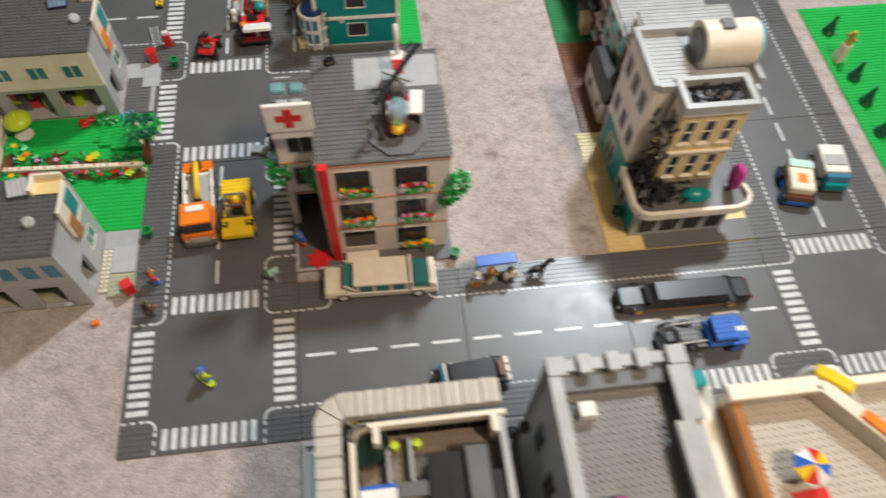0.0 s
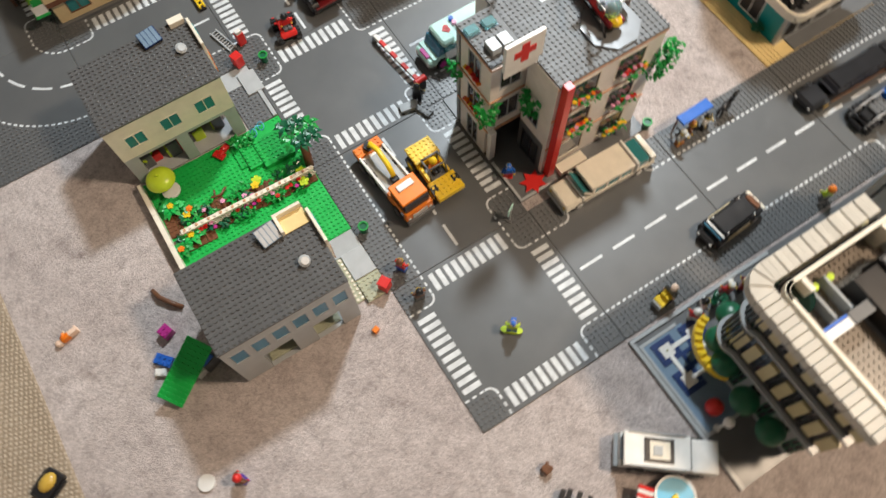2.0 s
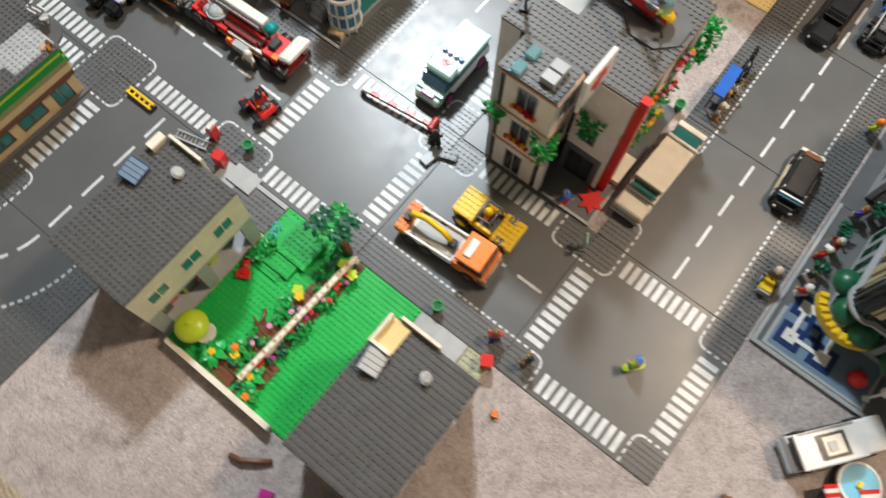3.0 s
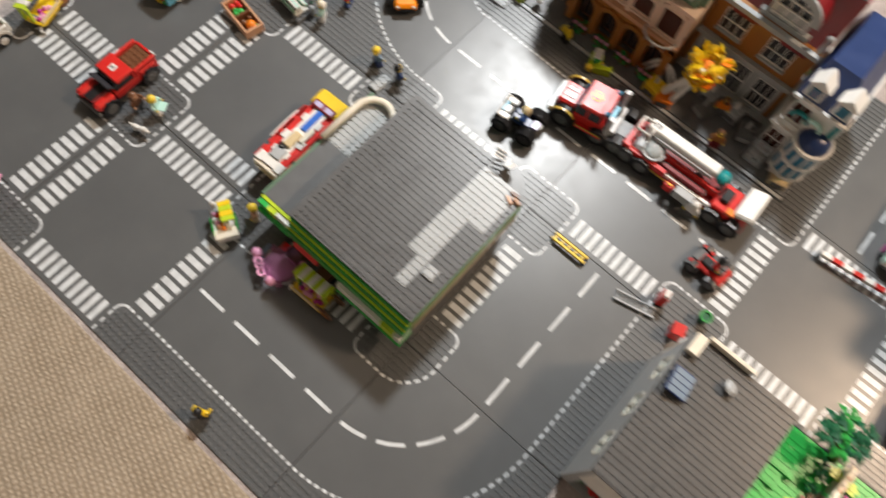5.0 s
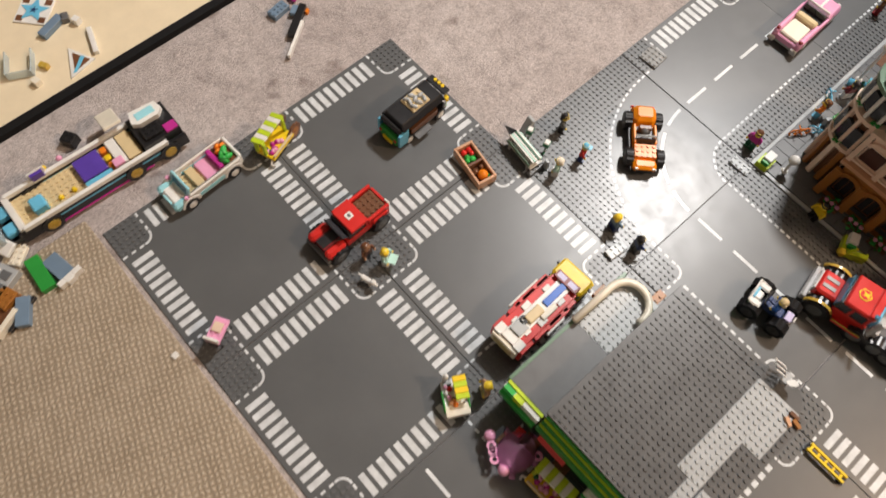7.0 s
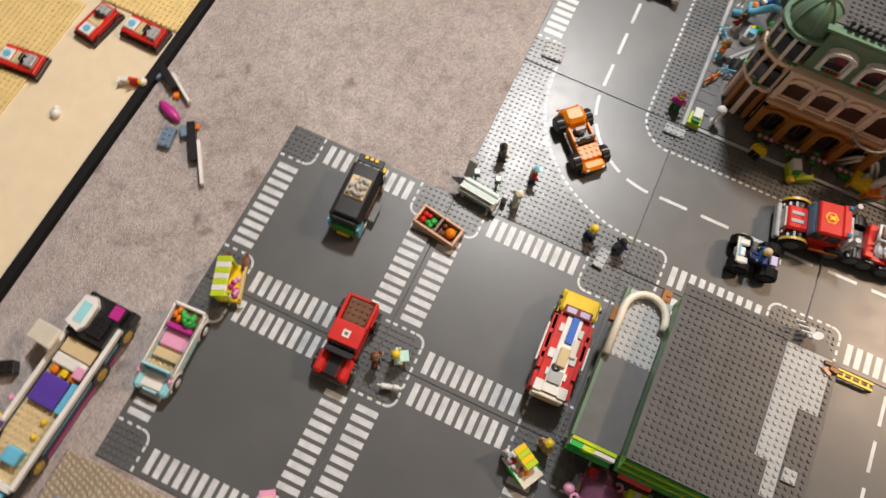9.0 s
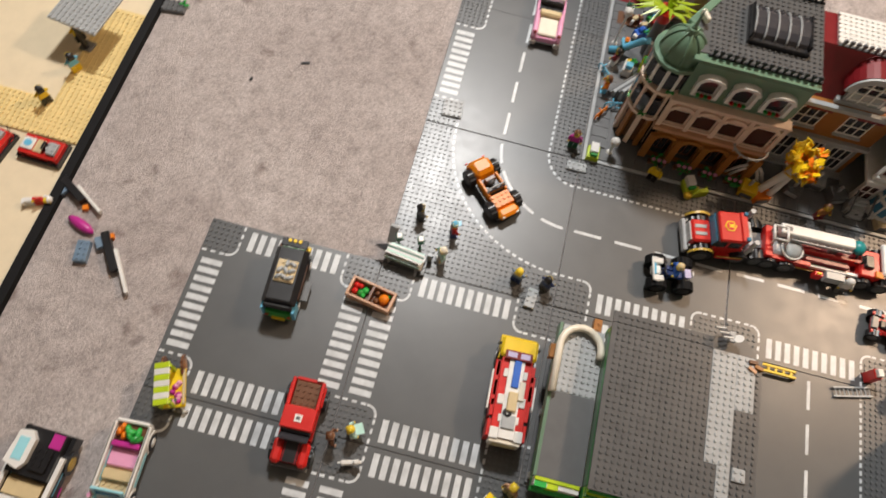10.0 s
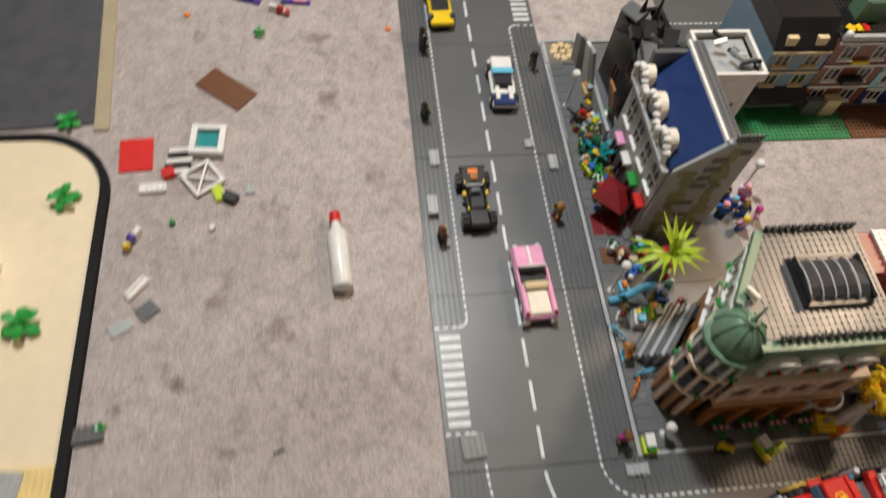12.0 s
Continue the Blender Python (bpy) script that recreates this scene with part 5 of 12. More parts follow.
me.cyl(2.0, 0.45, 7.6, 7.72, 0.6, n=10); me.cyl(2.0, -0.45, 7.6, 7.72, 0.6, n=10); me.at(2.35, 0, 7.6, 0, 0, 45).box(-0.62, 0.62, -0.62, 0.62, 0.0, 0.12)
part("heart", me, RED, v, "red heart on the roof")
for y, mt in ((-2.0, BLUE), (-0.7, PINK), (0.7, WHITE), (2.0, BLUE)):
    me = Mesh(); me.cyl(-0.4, y, 6.9, 7.6, 0.55, n=10); part("roof_light", me, mt, v)
for x in (-5.4, 5.2):
    for y in (-2.9, 2.9):
        wheel(v, x, y, 1.5, 1.0, MAGENTA)

# red quad by the crossing
v = thing("quad_bike", 12.0, 98.6, 0, 262, "red toy quad bike with thick black tyres", "quad bike")
bit(v, "chassis", BLACK, -2.6, 2.6, -1.0, 1.0, 0.9, 1.5)
bit(v, "body", RED, -3.0, 3.0, -1.5, 1.5, 1.5, 2.2, c=0.25)
bit(v, "nose", RED, 1.2, 3.4, -1.9, 1.9, 2.2, 2.9, c=0.3, tx=0.3)
bit(v, "seat", BLACK, -1.8, 0.6, -0.8, 0.8, 2.2, 2.8, c=0.2)
bit(v, "rear_rack", DG, -3.2, -2.0, -1.2, 1.2, 2.2, 2.6)
for y in (-2.2, 1.5):
    bit(v, "mudguard", RED, -3.2, -1.0, y, y + 0.7, 2.1, 2.5, c=0.1)
me = Mesh(); me.tube([(0.9, -1.2, 3.4), (0.9, 0, 3.1), (0.9, 1.2, 3.4)], 0.14, 6); part("handlebar", me, BLACK, v)
for x in (-2.1, 2.1):
    for y in (-2.1, 2.1):
        wheel(v, x, y, 1.35, 1.2, DG)
figure(12.2, 98.0, 2.6, 262, RED, DG, BLACK, label="toy rider in red on the quad", sit=True, hat="helmet")

# fire engine: a tractor and a ladder trailer
v = thing("fire_engine", 21.4, 131.4, 0, 100, "red toy fire engine tractor with gold mudguards", "fire engine")
bit(v, "chassis", BLACK, -7.2, 6.6, -2.2, 2.2, 1.6, 2.6)
bit(v, "cab", RED, -2.9, 2.8, -3.3, 3.3, 2.6, 4.8)
bit(v, "cab_glass", SMOKE, -2.4, 3.1, -3.1, 3.1, 4.8, 6.8, tx=0.45, ty=0.1)
for x in (-2.6, 0.2):
    bit(v, "cab_post", RED, x, x + 0.5, -3.18, 3.18, 4.8, 6.8, c=0.05, ty=0.1)
bit(v, "cab_roof", RED, -2.9, 2.4, -3.05, 3.05, 6.8, 7.6, c=0.25)
bit(v, "roof_ridge", RED, -2.9, -1.6, -3.0, 3.0, 7.6, 7.95, c=0.15)
bit(v, "windscreen", BGLASS, 2.5, 3.1, -2.9, 2.9, 4.9, 6.9, tx=0.2)
bit(v, "bonnet", RED, 2.9, 6.6, -2.3, 2.3, 2.6, 5.0, c=0.4)
for y in (-0.75, 0.75):
    bit(v, "bonnet_vent", LG, 3.8, 6.0, y - 0.34, y + 0.34, 5.0, 5.14, c=0.03)
bit(v, "bumper", SILVER, 6.7, 7.5, -3.3, 3.3, 1.4, 2.8, c=0.15)
bit(v, "grille", SILVER, 6.6, 6.9, -1.9, 1.9, 2.8, 4.6, c=0.04)
lamps(v, 6.7, (-2.6, 2.6), 3.4, WHITE)
for y in (-4.3, 2.7):
    me = Mesh(); me.arc(4.4, 0, 2.45, 2.62, 15, 150, y + (0.2 if y < 0 else 0.9), y + (0.7 if y < 0 else 1.4), 14)
    for q in range(len(me.v)):
        a, b, c = me.v[q]
        me.v[q] = (a, c, b + 2.3)
    part("mudguard", me, GOLD, v, "gold arched mudguard")
    bit(v, "running_board", RED, -3.4, 1.6, y, y + 1.6, 2.4, 2.9, c=0.1)
    bit(v, "gold_line", GOLD, -3.4, 1.6, y if y < 0 else y + 1.5, (y if y < 0 else y + 1.5) + 0.14, 2.95, 3.2, c=0.02)
me = Mesh(); me.cyl(0.4, 0, 7.6, 7.72, 1.15, n=6); bg = part("badge", me, YELLOW, v, "round yellow roof badge")
me = Mesh(); me.arc(0.4, 0, 0.0, 0.85, 0, 360, 7.72, 7.79, 14); part("badge_ring", me, RED, bg)
me = Mesh(); me.prism([(-0.2, -0.5), (0.3, -0.25), (0.9, -0.45), (0.6, 0.0), (0.9, 0.45), (0.3, 0.25), (-0.2, 0.5)], 7.79, 7.84); part("flame", me, YELLOW, bg)
for y in (-3.2, 3.2):
    me = Mesh(); me.cyl(-3.9, y, 2.6, 8.4, 0.48, n=12); part("exhaust", me, SILVER, v)
    bit(v, "blue_lamp", BGLASS, -3.0, -2.2, y * 0.8 - 0.4, y * 0.8 + 0.4, 7.6, 8.3, c=0.15)
bit(v, "hose_rack", AZURE, -4.0, -3.2, -1.6, 1.6, 2.6, 5.8, c=0.1)
bit(v, "rear_panel", SILVER, -5.2, -4.4, -3.0, 3.0, 2.6, 4.6)
bit(v, "hitch", DG, -7.8, -5.2, -1.6, 1.6, 2.4, 3.0)
for x, r, y0 in ((4.4, 2.2, 3.3), (-2.8, 2.0, 3.2), (-6.4, 2.0, 3.2)):
    for y in (-y0, y0):
        wheel(v, x, y, r, 1.8, DG)
v = thing("ladder_trailer", 22.8, 111.0, 0, 92.0, "red and white toy fire trailer with a long white ladder box", "trailer")
bit(v, "chassis", BLACK, -12.6, 12.4, -2.4, 2.4, 1.5, 2.2)
bit(v, "deck", DRED, -12.6, 12.6, -3.2, 3.2, 2.2, 2.7)
bit(v, "gold_strip", GOLD, -9.6, 12.4, 3.2, 3.36, 2.3, 2.6, c=0.02)
bit(v, "gold_strip", GOLD, -9.6, 12.4, -3.36, -3.2, 2.3, 2.6, c=0.02)
bit(v, "red_locker", RED, 3.6, 12.2, 2.3, 3.2, 2.7, 4.0)
bit(v, "dark_locker", DRED, -3.6, 4.8, 1.4, 2.2, 2.7, 4.4)
bit(v, "white_rail", WHITE, -6.0, 3.4, 2.3, 2.9, 2.7, 3.5, c=0.06)
bit(v, "red_rail", RED, -6.6, 8.4, -0.1, 0.5, 2.7, 4.6, c=0.06)
bit(v, "bed_panel", LG, -4.0, 8.0, 0.5, 1.35, 2.7, 3.4, c=0.04)
bit(v, "front_block", RED, 11.2, 12.7, -3.2, 3.2, 2.7, 4.6, c=0.12)
bit(v, "turntable", LG, 7.0, 11.0, -2.6, 2.2, 2.7, 4.4, c=0.5)
me = Mesh()
for y in (-2.0, 0.8):
    me.tube([(11.4, y, 4.4), (12.2, y, 7.0), (9.6, y, 7.0), (9.0, y, 4.4)], 0.24, 6)
me.tube([(12.2, -2.0, 7.0), (12.2, 0.8, 7.0)], 0.24, 6); me.tube([(9.6, -2.0, 7.0), (9.6, 0.8, 7.0)], 0.24, 6)
part("turntable_rail", me, WHITE, v)
me = Mesh(); me.dome(7.6, 0.9, 4.4, 1.9, 1.9, 1.3, n=20, rings=6); part("turntable_dome", me, GLASS, v, "clear grey dome")
me = Mesh(); me.arc(7.6, 0.9, 1.9, 2.2, 0, 360, 4.4, 4.8, 20); part("dome_ring", me, LG, v)
la = bit(v, "ladder_box", WHITE, -3.4, 10.8, -3.0, -0.9, 5.4, 7.0, c=0.2, label="long smooth white ladder box")
bit(la, "ladder_slot", DG, 8.8, 10.2, -2.4, -1.5, 7.0, 7.08, c=0)
for k in range(9):
    bit(la, "rung", SILVER, -2.6 + 1.2 * k, -2.36 + 1.2 * k, -0.9, -0.3, 5.9, 6.1, c=0)
bit(la, "ladder_side", LG, -3.0, 8.6, -0.3, -0.12, 5.6, 6.4, c=0.02)
bit(v, "support", LG, -1.8, -0.4, -2.6, -1.0, 2.7, 5.4)
me = Mesh(); me.dome(-4.6, -1.9, 5.8, 1.3, 1.5, 1.1, n=12, rings=6, full=True); part("ladder_tip", me, TEAL, v, "teal clear ladder basket")
bit(v, "equipment_box", LG, -3.0, 0.6, 3.3, 4.8, 2.2, 4.0, label="grey open locker")
bit(v, "locker_door", RED, 1.0, 2.6, 3.6, 4.6, 2.0, 3.6, c=0.12)
bit(v, "locker_lamp", YELLOW, 1.4, 2.2, 3.9, 4.3, 3.6, 3.9, c=0.05)
bit(v, "rear_cab", RED, -9.6, -5.6, -2.6, 2.9, 2.7, 4.6, c=0.25)
bit(v, "rear_seat", BLACK, -8.0, -6.2, -1.2, 1.4, 4.6, 5.4, c=0.2)
me = Mesh(); me.tube([(-5.6 + 0.1 * k, 0.9 * math.cos(TAU * k / 10), 5.0 + 0.9 * math.sin(TAU * k / 10)) for k in range(11)], 0.16, 6); part("steering_wheel", me, BLACK, v)
bit(v, "rear_step", ORANGE, -9.8, -8.4, 1.6, 2.9, 4.6, 5.0, c=0.08)
me = Mesh(); me.m = pose(-11.2, -1.0, 5.4, 0, 20, 0); me.box(-1.7, 1.7, -3.3, 3.3, -0.5, 0.5, c=0.35); part("white_panel", me, WHITE, v, "large white curved panel")
bit(v, "panel_post", LG, -11.4, -10.4, -1.4, -0.4, 2.7, 5.0)
for x in (-10.6, -7.0, 7.8, 11.2):
    for y in (-3.0, 3.0):
        wheel(v, x, y, 1.9, 1.6, DG)

# white and blue quad in front of the shop
v = thing("quad_bike", 11.4, 140.2, 0, 98, "white and blue toy quad bike with very large black tyres", "quad bike")
bit(v, "chassis", BLACK, -3.2, 3.2, -0.9, 0.9, 1.2, 2.0)
bit(v, "body", DBLUE, -2.4, 1.4, -1.0, 1.0, 2.0, 2.7, c=0.25)
for y in (-2.3, 1.1):
    bit(v, "front_wing", WHITE, 1.6, 3.6, y, y + 1.2, 3.3, 3.8, c=0.2)
    bit(v, "rear_wing", BLACK, -3.4, -2.0, y + 0.2, y + 1.0, 3.2, 3.6, c=0.2)
bit(v, "nose", WHITE, 2.0, 3.8, -0.9, 0.9, 2.6, 3.5, c=0.25)
bit(v, "headlight_bar", AZURE, 3.0, 3.5, -1.1, 1.1, 3.5, 3.9, c=0.08)
bit(v, "rear_rack", LAV, -3.7, -2.5, -0.9, 0.9, 2.7, 3.3)
me = Mesh(); me.tube([(2.4, -2.4, 3.4), (3.7, -2.2, 4.0), (3.7, 2.2, 4.0), (2.4, 2.4, 3.4)], 0.2, 6); part("front_bar", me, WHITE, v)
bit(v, "rear_badge", WHITE, -4.1, -3.9, -0.5, 0.5, 2.8, 3.5, c=0.02)
me = Mesh(); me.tube([(1.3, -1.5, 4.5), (1.5, -0.6, 4.2), (1.5, 0.6, 4.2), (1.3, 1.5, 4.5)], 0.16, 6); me.tube([(1.5, 0, 4.2), (1.8, 0, 3.0)], 0.16, 6); part("handlebar", me, BLACK, v)
for x in (-2.5, 2.5):
    for y in (-2.3, 2.3):
        wheel(v, x, y, 1.85, 1.7, BLACK, tyre=RUBBER)
figure(11.5, 139.6, 2.7, 98, BLUE, DBLUE, TAN, label="toy rider in blue on the quad bike", sit=True)

# red, white and yellow van next to the station
v = thing("red_van", -17.4, 164.8, 0, 2, "red, white and yellow toy van with blue roof stripe", "van")
bit(v, "chassis", DG, -8.8, 8.6, -2.7, 2.7, 0.8, 1.6)
bit(v, "body", RED, -9.0, 4.6, -3.2, 3.2, 1.6, 3.0)
for k in range(4):
    bit(v, "red_panel", RED, -8.9 + 3.3 * k, -6.2 + 3.3 * k, -3.24, 3.24, 3.0, 5.4, c=0.05)
bit(v, "side_glass", SMOKE, -8.4, 4.0, -3.0, 3.0, 3.0, 5.0, c=0.03)
bit(v, "roof", RED, -8.8, 4.4, -2.6, 2.6, 5.4, 5.7)
bit(v, "roof_tile", WHITE, -9.0, 4.2, -1.3, 1.3, 5.7, 6.0, c=0.06)
for x0, x1, y0, y1 in ((-9.2, -7.4, -2.7, 2.7), (-3.6, -2.0, -2.3, 2.3), (1.0, 2.4, -2.0, 2.0), (-6.4, -5.2, -1.7, 1.7)):
    for sy in (-1, 1):
        bit(v, "cross_tile", WHITE, x0, x1, *sorted((sy * 1.32, sy * y1)), 5.7, 5.98, c=0.06)
for sy, x0, x1 in ((1, -4.0, 3.6), (-1, -3.0, 2.0)):
    bit(v, "side_board", RED, x0, x1, *sorted((sy * 2.62, sy * 3.5)), 4.9, 5.4, c=0.1)
    bit(v, "board_edge", WHITE, x0 - 0.6, x1 - 1.6, *sorted((sy * 3.52, sy * 3.85)), 4.6, 5.3, c=0.08)
bit(v, "roof_stripe", BLUE, -0.6, 4.0, -0.7, 0.5, 6.0, 6.3)
bit(v, "roof_hatch", LG, -7.4, -5.2, -1.1, 1.1, 6.0, 6.4)
bit(v, "roof_crate", TAN, -4.6, -1.4, -0.9, 0.7, 6.0, 6.6, c=0.15)
bit(v, "roof_plate", CREAM, -2.6, 0.6, -1.9, -0.92, 6.0, 6.35, c=0.1)
me = Mesh(); me.arc(-4.9, 0.4, 0.3, 0.75, 0, 360, 6.0, 6.4, 12); part("roof_ring", me, BLACK, v)
bit(v, "rear_frame", CREAM, -9.8, -9.0, -2.6, 2.6, 3.0, 5.6, c=0.15)
bit(v, "rear_window", KHAKI, -10.0, -9.8, -1.9, 1.9, 3.6, 5.2, c=0.05)
bit(v, "cab", YELLOW, 4.6, 8.8, -3.1, 3.1, 1.6, 3.6)
bit(v, "windscreen", BGLASS, 4.8, 7.8, -2.9, 2.9, 3.6, 5.2, tx=0.6)
bit(v, "cab_roof", YELLOW, 4.4, 8.0, -3.1, 3.1, 5.2, 6.2, c=0.4)
bit(v, "sign", DRED, 4.0, 5.5, -2.3, 2.3, 6.2, 6.5, label="low red roof sign with pale pictures")
for y in (-1.1, 1.1):
    bit(v, "sign_picture", LAV, 4.3, 5.2, y - 0.8, y + 0.8, 6.5, 6.56, c=0.01)
for y in (-3.3, 3.3):
    bit(v, "mirror", BLACK, 6.6, 7.0, y - 0.35, y + 0.35, 4.6, 5.2, c=0.08)
lamps(v, 8.8, (-2.2, 2.2), 2.6, WHITE)
for x in (-5.8, 5.6):
    for y in (-2.8, 2.8):
        wheel(v, x, y, 1.4, 1.0, SILVER)

# red pickup
v = thing("pickup_truck", -31.6, 197.0, 0, 182, "red toy pickup with black stripe and brown load bed", "pickup truck")
bit(v, "chassis", BLACK, -6.4, 6.6, -2.4, 2.4, 1.1, 2.0)
bit(v, "body", RED, -6.6, 2.8, -2.7, 2.7, 2.0, 3.4, c=0.12)
bit(v, "bonnet", BLACK, 2.8, 6.5, -1.4, 1.4, 2.0, 3.6, c=0.2)
bit(v, "bonnet_top", DRED, 2.8, 6.6, -1.2, 1.2, 3.6, 3.7, c=0.03)
bit(v, "bonnet_stripe", BLACK, 2.8, 6.5, -0.95, 0.95, 3.7, 3.8, c=0.03)
for y in (-2.95, 1.3):
    bit(v, "front_wing", RED, 3.0, 6.9, y, y + 1.65, 2.6, 3.9, c=0.45)
    bit(v, "rear_arch", RED, -6.0, -2.8, y if y < 0 else y + 1.25, (y if y < 0 else y + 1.25) + 0.4, 2.9, 3.9, c=0.15)
me = Mesh(); me.m = pose(2.5, 0, 4.5, 0, 40, 0); me.box(-0.15, 0.15, -2.35, 2.35, -1.1, 1.3, c=0.04); part("windscreen", me, SMOKE, v)
bit(v, "cabin_glass", SMOKE, -1.5, 2.2, -2.45, 2.45, 3.4, 5.0, tx=0.2, ty=0.1)
bit(v, "cab_back", RED, -2.0, -1.5, -2.6, 2.6, 3.4, 5.0, c=0.05)
bit(v, "cab_roof", RED, -2.0, 1.6, -2.65, 2.65, 5.0, 5.7, c=0.14)
bit(v, "roof_badge", WHITE, -0.7, 0.5, -0.6, 0.6, 5.7, 5.82, c=0.02)
bit(v, "badge_mark", DG, -0.35, 0.15, -0.3, 0.3, 5.82, 5.86, c=0)
for q in ((-6.6, -2.05, -2.7, -2.1), (-6.6, -2.05, 2.1, 2.7)):
    bit(v, "bed_wall", RED, *q, 3.4, 4.9, c=0.12)
bit(v, "tailgate", RED, -6.9, -6.4, -2.09, 2.09, 3.4, 4.3, c=0.06)
bit(v, "load", BROWN, -6.3, -2.1, -2.0, 2.0, 3.4, 4.2, True)
bit(v, "rear_light", WHITE, -7.0, -6.7, 1.2, 2.4, 4.3, 4.7, c=0.05)

bit(v, "bumper", DG, 6.6, 7.2, -2.9, 2.9, 1.4, 2.4)
lamps(v, 6.7, (-2.2, 2.2), 3.0, YELLOW)
for x in (-4.3, 4.7):
    for y in (-2.7, 2.7):
        wheel(v, x, y, 1.75, 1.4, DG)

# coffee van with black roof
v = thing("food_van", -8.7, 206.6, 0, 3, "blue and green toy food van with glossy black roof", "van")
bit(v, "chassis", DG, -5.6, 5.6, -2.3, 2.3, 0.8, 1.5)
bit(v, "floor", DG, -5.4, 5.6, -2.5, 2.5, 1.5, 1.9)
bit(v, "front", GREEN, -6.8, -4.6, -2.3, 2.3, 1.2, 3.3, c=0.3)
bit(v, "front_lip", YELLOW, -7.1, -6.7, -1.2, 1.2, 1.1, 1.8, c=0.1)
for y in (-2.9, 2.3):
    bit(v, "front_wing", AZURE, -6.6, -4.4, y, y + 0.6, 1.2, 4.6, c=0.1)
lamps(v, -6.95, (-1.9, 1.9), 2.6, RED, 0.35)
bit(v, "windscreen", SMOKE, -6.0, -5.5, -2.1, 2.1, 3.3, 5.0, c=0.03)
bit(v, "back_wall", BROWN, -4.2, 5.4, 2.2, 2.6, 1.9, 5.2, c=0.04)
bit(v, "back_trim", AZURE, -4.2, 5.4, 2.62, 2.8, 1.9, 3.2, c=0.03)
bit(v, "rear_wall", GREEN, 5.0, 5.6, -2.5, 2.2, 1.9, 3.6, c=0.05)
bit(v, "rear_box", YELLOW, 5.1, 5.9, -2.7, -1.9, 3.6, 4.6, c=0.06)
bit(v, "counter", BROWN, -3.4, 3.2, -2.6, -1.9, 1.9, 3.3, c=0.05)
bit(v, "counter_shelf", DG, -3.0, 0.6, -4.0, -2.62, 1.4, 1.7, c=0.04)
bit(v, "oven", DORANGE, -2.6, -0.6, -0.6, 1.6, 1.9, 4.0, c=0.1)
bit(v, "fridge", BLACK, 0.6, 3.0, 0.0, 2.0, 1.9, 4.6, c=0.1)
for x in (-4.3, 4.6):
    for y in (-2.6, 2.2):
        bit(v, "post", AZURE if x < 0 else BLACK, x - 0.2, x + 0.25, y, y + 0.4, 1.9, 5.2, c=0)
bit(v, "roof", BLACK, -5.6, 4.8, -2.9, 2.9, 5.2, 6.4, c=0.2, tx=0.3, ty=0.7)
bit(v, "roof_front", BLACK, -6.4, -5.5, -2.5, 2.5, 5.0, 5.7, c=0.2, tx=0.15, ty=0.2)
bit(v, "roof_sign", TAN, -2.0, 2.0, -1.7, 1.7, 6.4, 6.75, studs=True)
rng = random.Random(12)
for k in range(8):
    a, b = divmod(k, 3)
    me = Mesh(); me.at(-1.25 + 1.25 * a, -1.0 + 1.0 * b, 6.95, rng.uniform(-25, 25), rng.uniform(-25, 25), rng.uniform(0, 180)).dome(0, 0, 0, 0.75, 0.4, 0.45, n=10, rings=6, full=True); part("bread_roll", me, LG, v)
bit(v, "awning", BLACK, 4.9, 6.4, -2.3, 2.3, 5.6, 6.0, c=0.08)
for y in (-0.9, 0, 0.9):
    me = Mesh(); me.cyl(5.9, y, 6.0, 6.25, 0.34, n=8); part("roof_lamp", me, YELLOW, v)
me = Mesh(); me.tube([(4.0, -2.8, 5.3), (4.6, -3.0, 4.6), (4.6, -2.9, 3.0)], 0.14, 6); part("side_mirror", me, SILVER, v)
for x in (-4.0, 3.8):
    for y in (-2.4, 2.4):
        wheel(v, x, y, 1.2, 0.8, WHITE)

# open white and aqua car
v = thing("open_car", -44.8, 221.3, 0, 183, "white and pale azure open toy car with pink seats and vegetables", "car")
bit(v, "chassis", LG, -6.4, 6.4, -2.5, 2.5, 0.8, 1.5)
bit(v, "floor", TAN, -3.6, 4.0, -2.3, 2.3, 1.5, 1.9, True)
for y in (-3.0, 2.4):
    bit(v, "side", WHITE, -6.4, 4.4, y, y + 0.6, 1.5, 3.9, c=0.25)
    bit(v, "side_band", PALEAZ, -2.6, 2.6, y - 0.06, y + 0.66, 1.7, 2.6, c=0.03)
    for x in (-4.4, 4.6):
        me = Mesh(); me.arc(x, 0, 1.45, 1.9, 0, 180, y - 0.1, y + 0.7, 12)
        for q in range(len(me.v)):
            a, b, c = me.v[q]
            me.v[q] = (a, c, b + 1.3)
        part("wheel_arch", me, WHITE, v)
    bit(v, "door_line", LG, -0.1, 0.0, y - 0.03, y + 0.63, 1.6, 3.6, c=0)
bit(v, "bonnet", WHITE, 4.4, 7.2, -2.6, 2.6, 1.5, 2.7, c=0.4)
for y in (-2.9, 1.5):
    bit(v, "wing", PALEAZ, 4.6, 7.6, y, y + 1.4, 1.6, 3.0, c=0.45)
bit(v, "grille", PALEAZ, 7.0, 7.5, -1.2, 1.2, 1.5, 2.4, c=0.1)
me = Mesh(); me.m = pose(4.1, 0, 3.8, 0, -18, 0); me.box(-0.2, 0.2, -2.5, 2.5, -1.1, 1.1, c=0.06); part("windscreen", me, PALEAZ, v, "pale azure windscreen frame")
me = Mesh(); me.m = pose(4.1, 0, 3.8, 0, -18, 0); me.box(-0.24, 0.24, -1.9, 1.9, -0.7, 0.8, c=0.02); part("windscreen_glass", me, BGLASS, v)
